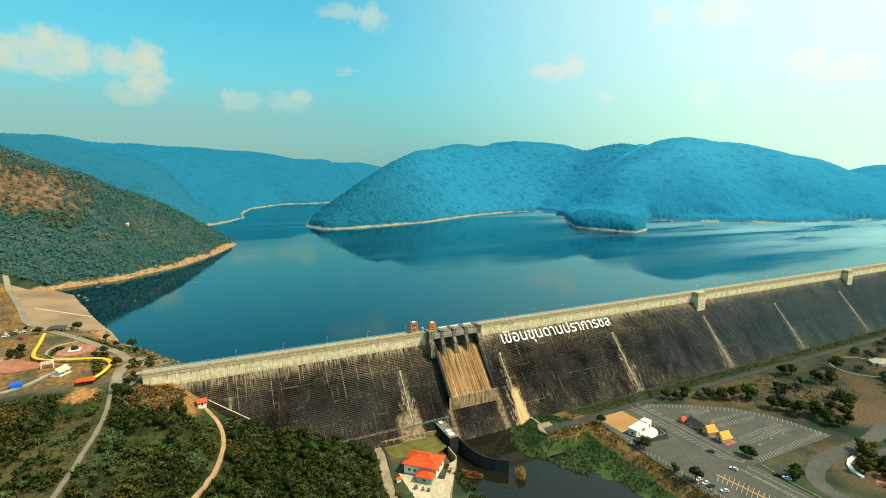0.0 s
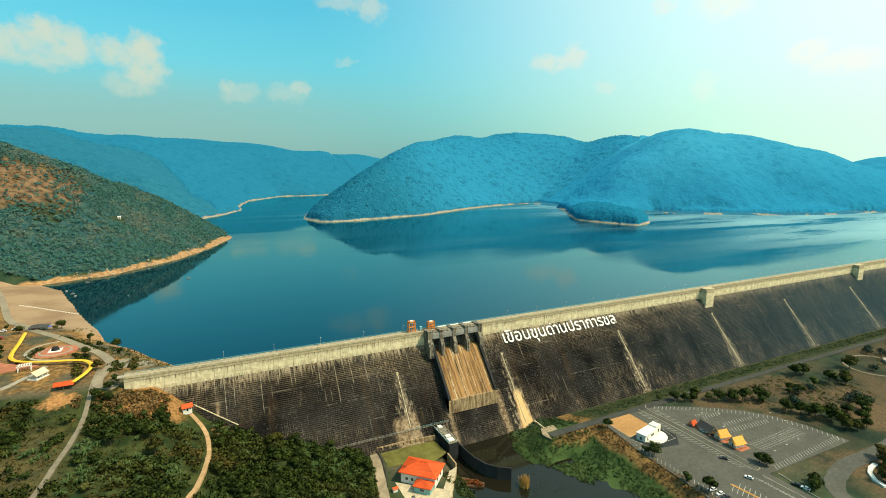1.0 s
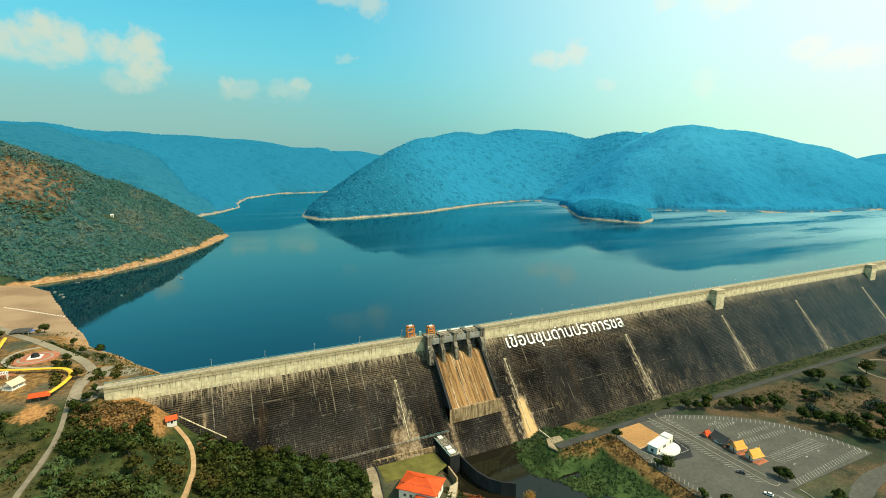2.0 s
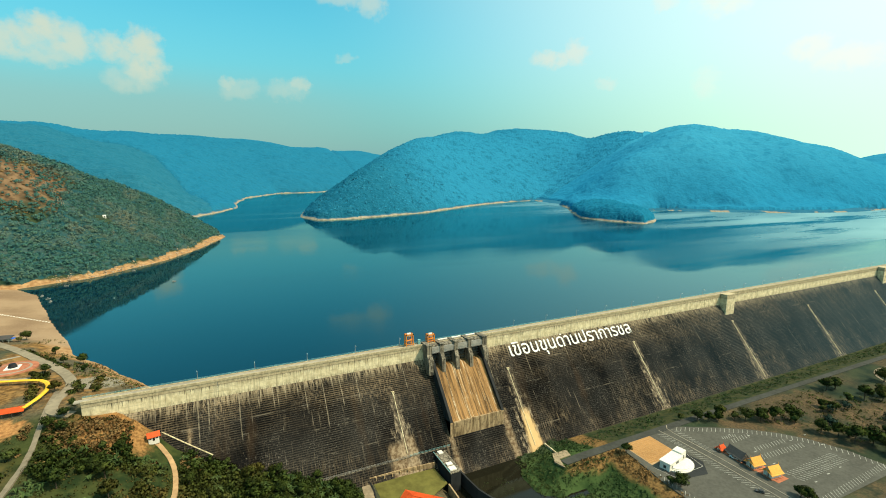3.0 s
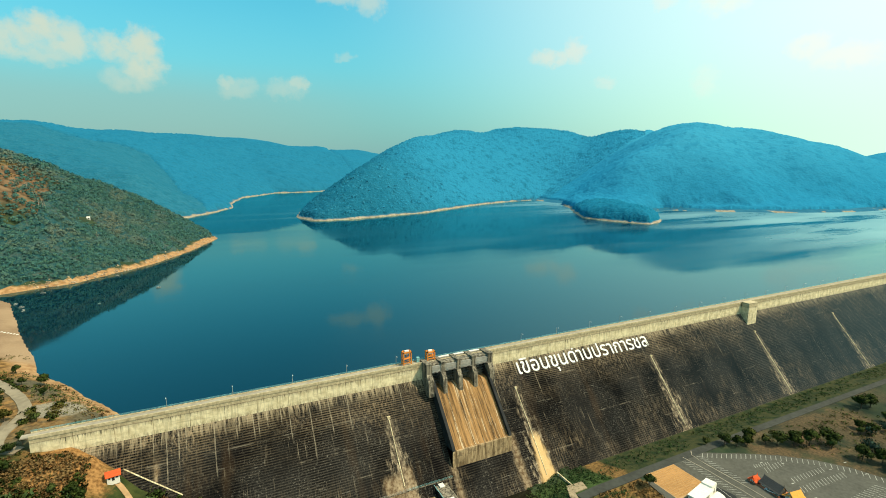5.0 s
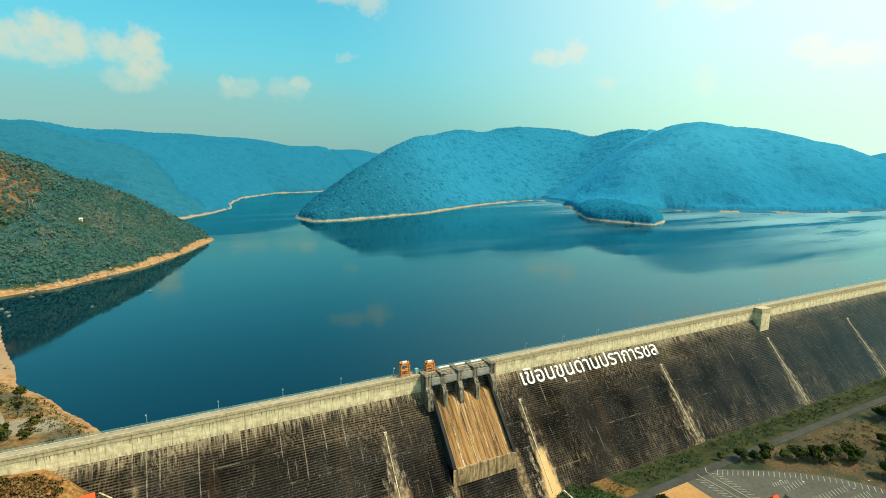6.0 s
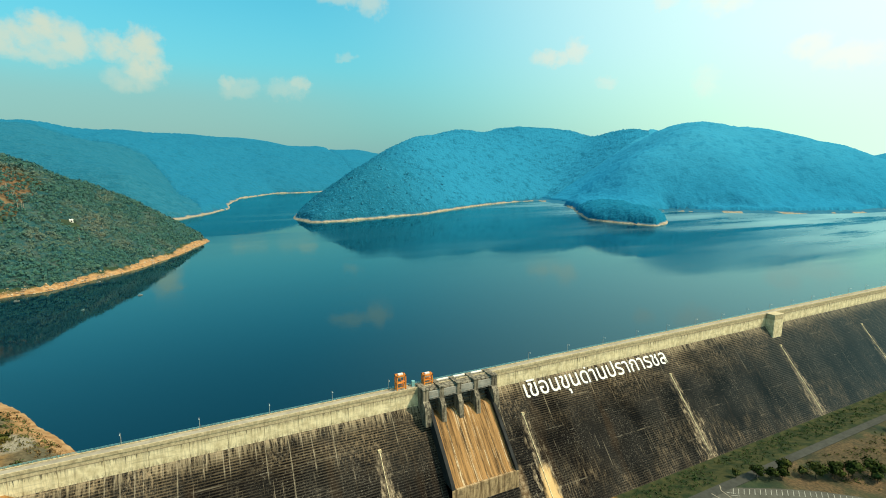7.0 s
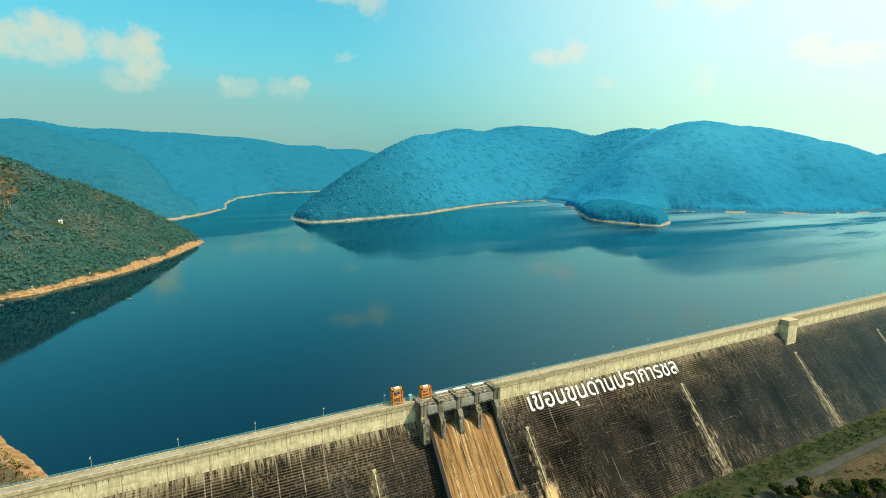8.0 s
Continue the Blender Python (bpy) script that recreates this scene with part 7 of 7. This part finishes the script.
ok = off_ways(P[:, 0], P[:, 1], 0.7) & (P[:, 1] < np.interp(P[:, 0], [-90, -80, 10, 90], [322, 306, 304, 286])) & ~((abs(P[:, 0] + 66) < 12) & (P[:, 1] > 300))
ok &= wobble(P, 19, 6) > np.select([P[:, 0] > 6, P[:, 0] < -56], [-0.3, -0.05 + np.clip((240 - P[:, 1]) / 150, 0, 0.4)], -0.02)
grove("hillside_bushes", P[ok][:1500], 3.2, 2.1, 60, M_LEAF, "dark green rounded bushes on the hillside")
for k, (x, y) in zip(kinds, ((-20, 262), (14, 250), (-38, 270), (30, 240), (-90, 262))):
    k.location = (x, y, RG(x, y) - 0.2)


def scrub(name, P, size, blades, mat, label, leaf=0.32):
    """Low bushes joined into one mesh."""
    z = height(P)
    n = len(P)
    V0, _, N0 = leaves(blades * 40, (0, 0, 0.35), (1, 1, 0.65), leaf, 5)
    V0, N0 = V0.reshape(-1, 4, 3), N0.reshape(-1, 4, 3) + (0, 0, 0.4)
    N0 = N0 / np.linalg.norm(N0, axis=2)[..., None]
    out, way_out = [], []
    for i in range(n):
        pick = (np.arange(blades) + (i * 7) % 39 * blades) % len(V0)
        s = size * (0.5 + rng.random() * 1.1)
        out.append(V0[pick] * (s, s, s * 0.9) + (P[i, 0], P[i, 1], z[i]))
        way_out.append(N0[pick])
    V = np.concatenate(out).reshape(-1, 3)
    k = np.arange(len(V) // 4)[:, None] * 4
    F = np.concatenate([k + [0, 1, 2], k + [0, 2, 3]], 1).reshape(-1, 3)
    return tagged(link_np(name, V, F, mat, np.concatenate(way_out).reshape(-1, 3)), label, "bushes", kind="stuff")


P = np.column_stack([rng.uniform(-180, 92, 24000), rng.uniform(130, 322, 24000)])
ok = off_ways(P[:, 0], P[:, 1], 0.5) & (P[:, 1] < np.interp(P[:, 0], [-90, -45, 10, 90], [330, 320, 308, 288])) & (wobble(P, 15, 11) > np.select([P[:, 0] > 6, P[:, 0] < -56], [-0.5, 0.15], 0.0)) & ~((abs(P[:, 0] + 66) < 11) & (P[:, 1] > 306))
scrub("undergrowth", P[ok], 1.4, 16, M_UNDER, "tangled green undergrowth on the hillside")


def rosettes(name, P, tall, mat, label):
    """Broad-leaved plants: a fan of long blades that rise and droop, joined."""
    n, k = len(P), 9
    z = height(P)
    turn = rng.uniform(0, math.tau, (n, k))
    size = (tall * rng.uniform(0.6, 1.3, n))[:, None]
    lean = rng.uniform(0.35, 0.9, (n, k))
    out = np.stack([np.cos(turn), np.sin(turn), np.zeros_like(turn)], -1)
    side = np.stack([-np.sin(turn), np.cos(turn), np.zeros_like(turn)], -1) * (size * 0.11)[..., None]
    foot = np.column_stack([P, z])[:, None]
    bend = foot + out * (size * lean * 0.6)[..., None] + (0, 0, 1) * (size * (1.15 - lean * 0.5))[..., None]
    tip = bend + out * (size * 0.55)[..., None] - (0, 0, 1) * (size * lean * 0.35)[..., None]
    foot = np.broadcast_to(foot, bend.shape)
    V = np.stack([foot - side * 0.4, foot + side * 0.4, bend + side, bend - side, tip + side * 0.3, tip - side * 0.3], 2).reshape(-1, 3)
    q = np.arange(n * k)[:, None] * 6
    F = np.concatenate([q + [0, 1, 2], q + [0, 2, 3], q + [3, 2, 4], q + [3, 4, 5]], 1).reshape(-1, 3)
    return tagged(link_np(name, V, F, mat), label, "plants", kind="stuff")


P = np.column_stack([rng.uniform(-150, 84, 2600), rng.uniform(150, 306, 2600)])
ok = off_ways(P[:, 0], P[:, 1], 0.8) & (P[:, 1] < np.interp(P[:, 0], [-90, -45, 10, 90], [300, 300, 298, 284])) & (wobble(P, 20, 19) > np.where(P[:, 0] < -50, 0.3, -0.1))
rosettes("banana_plants", P[ok], 2.3, M_PALM, "pale green broad-leaved plants on the hillside")
P = np.column_stack([rng.uniform(-180, 90, 13000), rng.uniform(130, 312, 13000)])
ok = off_ways(P[:, 0], P[:, 1], 0.45) & (P[:, 1] < np.interp(P[:, 0], [-90, -45, 10, 90], [322, 312, 304, 286])) & (wobble(P, 12, 17) > np.where(P[:, 0] > 6, 0.4, -0.5))
scrub("hill_grass", P[ok], 0.75, 9, M_STRAW, "olive and straw-coloured grass on the hillside", 0.3)
P = np.column_stack([rng.uniform(119, 136, 700), rng.uniform(170, 246, 700)])
scrub("pond_side_scrub", P[(height(P) > POND) & (wobble(P, 10, 61) > -0.3)], 1.0, 14, M_UNDER, "low scrub on the bank beside the powerhouse")
t = rng.random(90)
spit_ = np.column_stack([126 + 12 * t + rng.normal(size=90) * 0.9, 243 - 9 * t + rng.normal(size=90) * 1.1])
P = np.column_stack([rng.uniform(140, 196, 900), rng.uniform(160, 262, 900)])
P = P[(height(P) < POND - 0.3) & (wobble(P, 14, 62) > 0.25)]
flat_height = height
height = lambda Q: np.full(len(Q), POND + 0.8)
scrub("rusty_bushes", spit_[t > 0.55], 1.1, 16, M_RUSTLEAF, "rust-brown dead bushes on a spit in the pond")
scrub("spit_grass", spit_[t <= 0.6], 0.9, 14, M_STRAW, "dry grass on a spit in the pond")
height = lambda Q: np.full(len(Q), POND)
scrub("pond_weed", P, 0.5, 6, M_MARSH, "floating weed on the still pond")
height = flat_height
P = np.column_stack([rng.uniform(168, 232, 9600), rng.uniform(90, 278, 9600)])
z = height(P)
ok = (z > POND - 0.2) & (P[:, 0] > 165) & (wobble(P, 18, 12) > np.where(P[:, 1] > 225, -0.8, -0.3)) & ~((P[:, 0] > 195) & (P[:, 1] > 242.5) & (P[:, 1] < 251.5)) & (P[:, 0] < 224) & (wobble(P, 5, 71) > -0.7)
scrub("marsh_plants", P[ok], 0.72, 12, M_MARSH, "green marsh plants round the pond")
Q = np.column_stack([rng.uniform(196, 238, 5200), rng.uniform(60, 243.5, 5200)])
ok_ = ((np.abs(Q[:, 0] - 231 + wobble(Q, 12, 41) * 2) < 5.5) | ((Q[:, 1] > 238.5) & (Q[:, 0] < 240))) & (wobble(Q, 9, 42) > -0.35) & (height(Q) > -6.5)
P = np.column_stack([rng.uniform(225, 900, 2600), rng.uniform(254, 273, 2600)])
scrub("dry_margin", Q[ok_], 0.8, 14, M_DRYSCRUB, "dry orange grass between the marsh and the car park")
scrub("verge_plants", P[wobble(P, 25, 13) > -0.3], 0.75, 12, M_MARSH, "green plants on the verge below the dam")
P = np.column_stack([rng.uniform(300, 700, 6000), rng.uniform(60, 241, 6000)])
edge = np.interp(P[:, 0], [312, 330, 350, 365, 380], [246, 235, 216, 195, 168])
ok = (P[:, 1] > np.maximum(edge + 3, 168)) & (wobble(P, 35, 14) > 0.0)
scrub("field_scrub", P[ok], 1.1, 10, M_SCRUB, "dry scrub in the fields below the dam")
P = np.column_stack([rng.uniform(-175, 0, 3500), rng.uniform(330, 480, 3500)])
d = inside(P, SHORE_BANK)
ok = (d > 3) & (d < 24) & (wobble(P, 18, 15) > 0.0) & (P[:, 0] < -8)
scrub("shore_scrub", P[ok], 1.0, 10, M_SCRUB, "dry scrub on the lake shore")
lines_ = [((-47, 345), (-47, 365)), ((-56, 388), (-72, 414)), ((-73, 415), (-90, 440)), ((-63, 345), (-68, 366)), ((-64, 372), (-68, 384)), ((-98, 384), (-95, 410)), ((-114, 398), (-120, 420)), ((-36, 346), (-38, 372))]
P = np.concatenate([np.array(a) + (np.array(b) - np.array(a)) * rng.random((46, 1)) + rng.normal(size=(46, 2)) * 1.1 for a, b in lines_])
scrub("garden_shrubs", P, 1.25, 22, M_LEAF, "dark green shrubs beside the garden paths and shore road")
P = np.column_stack([rng.uniform(-60, 12, 1900), rng.uniform(290, 319, 1900)])
P = P[(P[:, 1] < np.interp(P[:, 0], [-45, 0, 12], [319, 312, 304])) & (wobble(P, 12, 71) > -0.1) & off_ways(P[:, 0], P[:, 1], 0.7)]
scrub("rusty_scrub", P, 1.1, 14, M_DRYSCRUB, "rust-brown dry scrub below the dam end")
P = np.column_stack([rng.uniform(-60, 6, 1200), rng.uniform(328, 420, 1200)])
d = inside(P, SHORE_BANK)
P = P[(d > 2) & (d < 16) & (wobble(P, 12, 72) > 0.0)]
scrub("bank_scrub", P, 0.9, 12, M_DRYSCRUB, "brown dry scrub on the lake bank")
t = rng.uniform(0, math.tau, 160)
P = np.column_stack([160 + np.cos(t) * 3.0 * rng.random(160), 222 + np.sin(t) * 3.0 * rng.random(160)])
g = tagged(new("reed_clump"), "clump of dry orange reeds in the pond", "reeds")
bm = bmesh.new()
for x, y in P:
    limb(bm, (x, y, -10), (x + rng.uniform(-1.5, 1.5), y + rng.uniform(-1.5, 1.5), -9 + rng.uniform(3.5, 6.5)), 0.2, 0.05)
part("stalks", bm, M_REED, g)
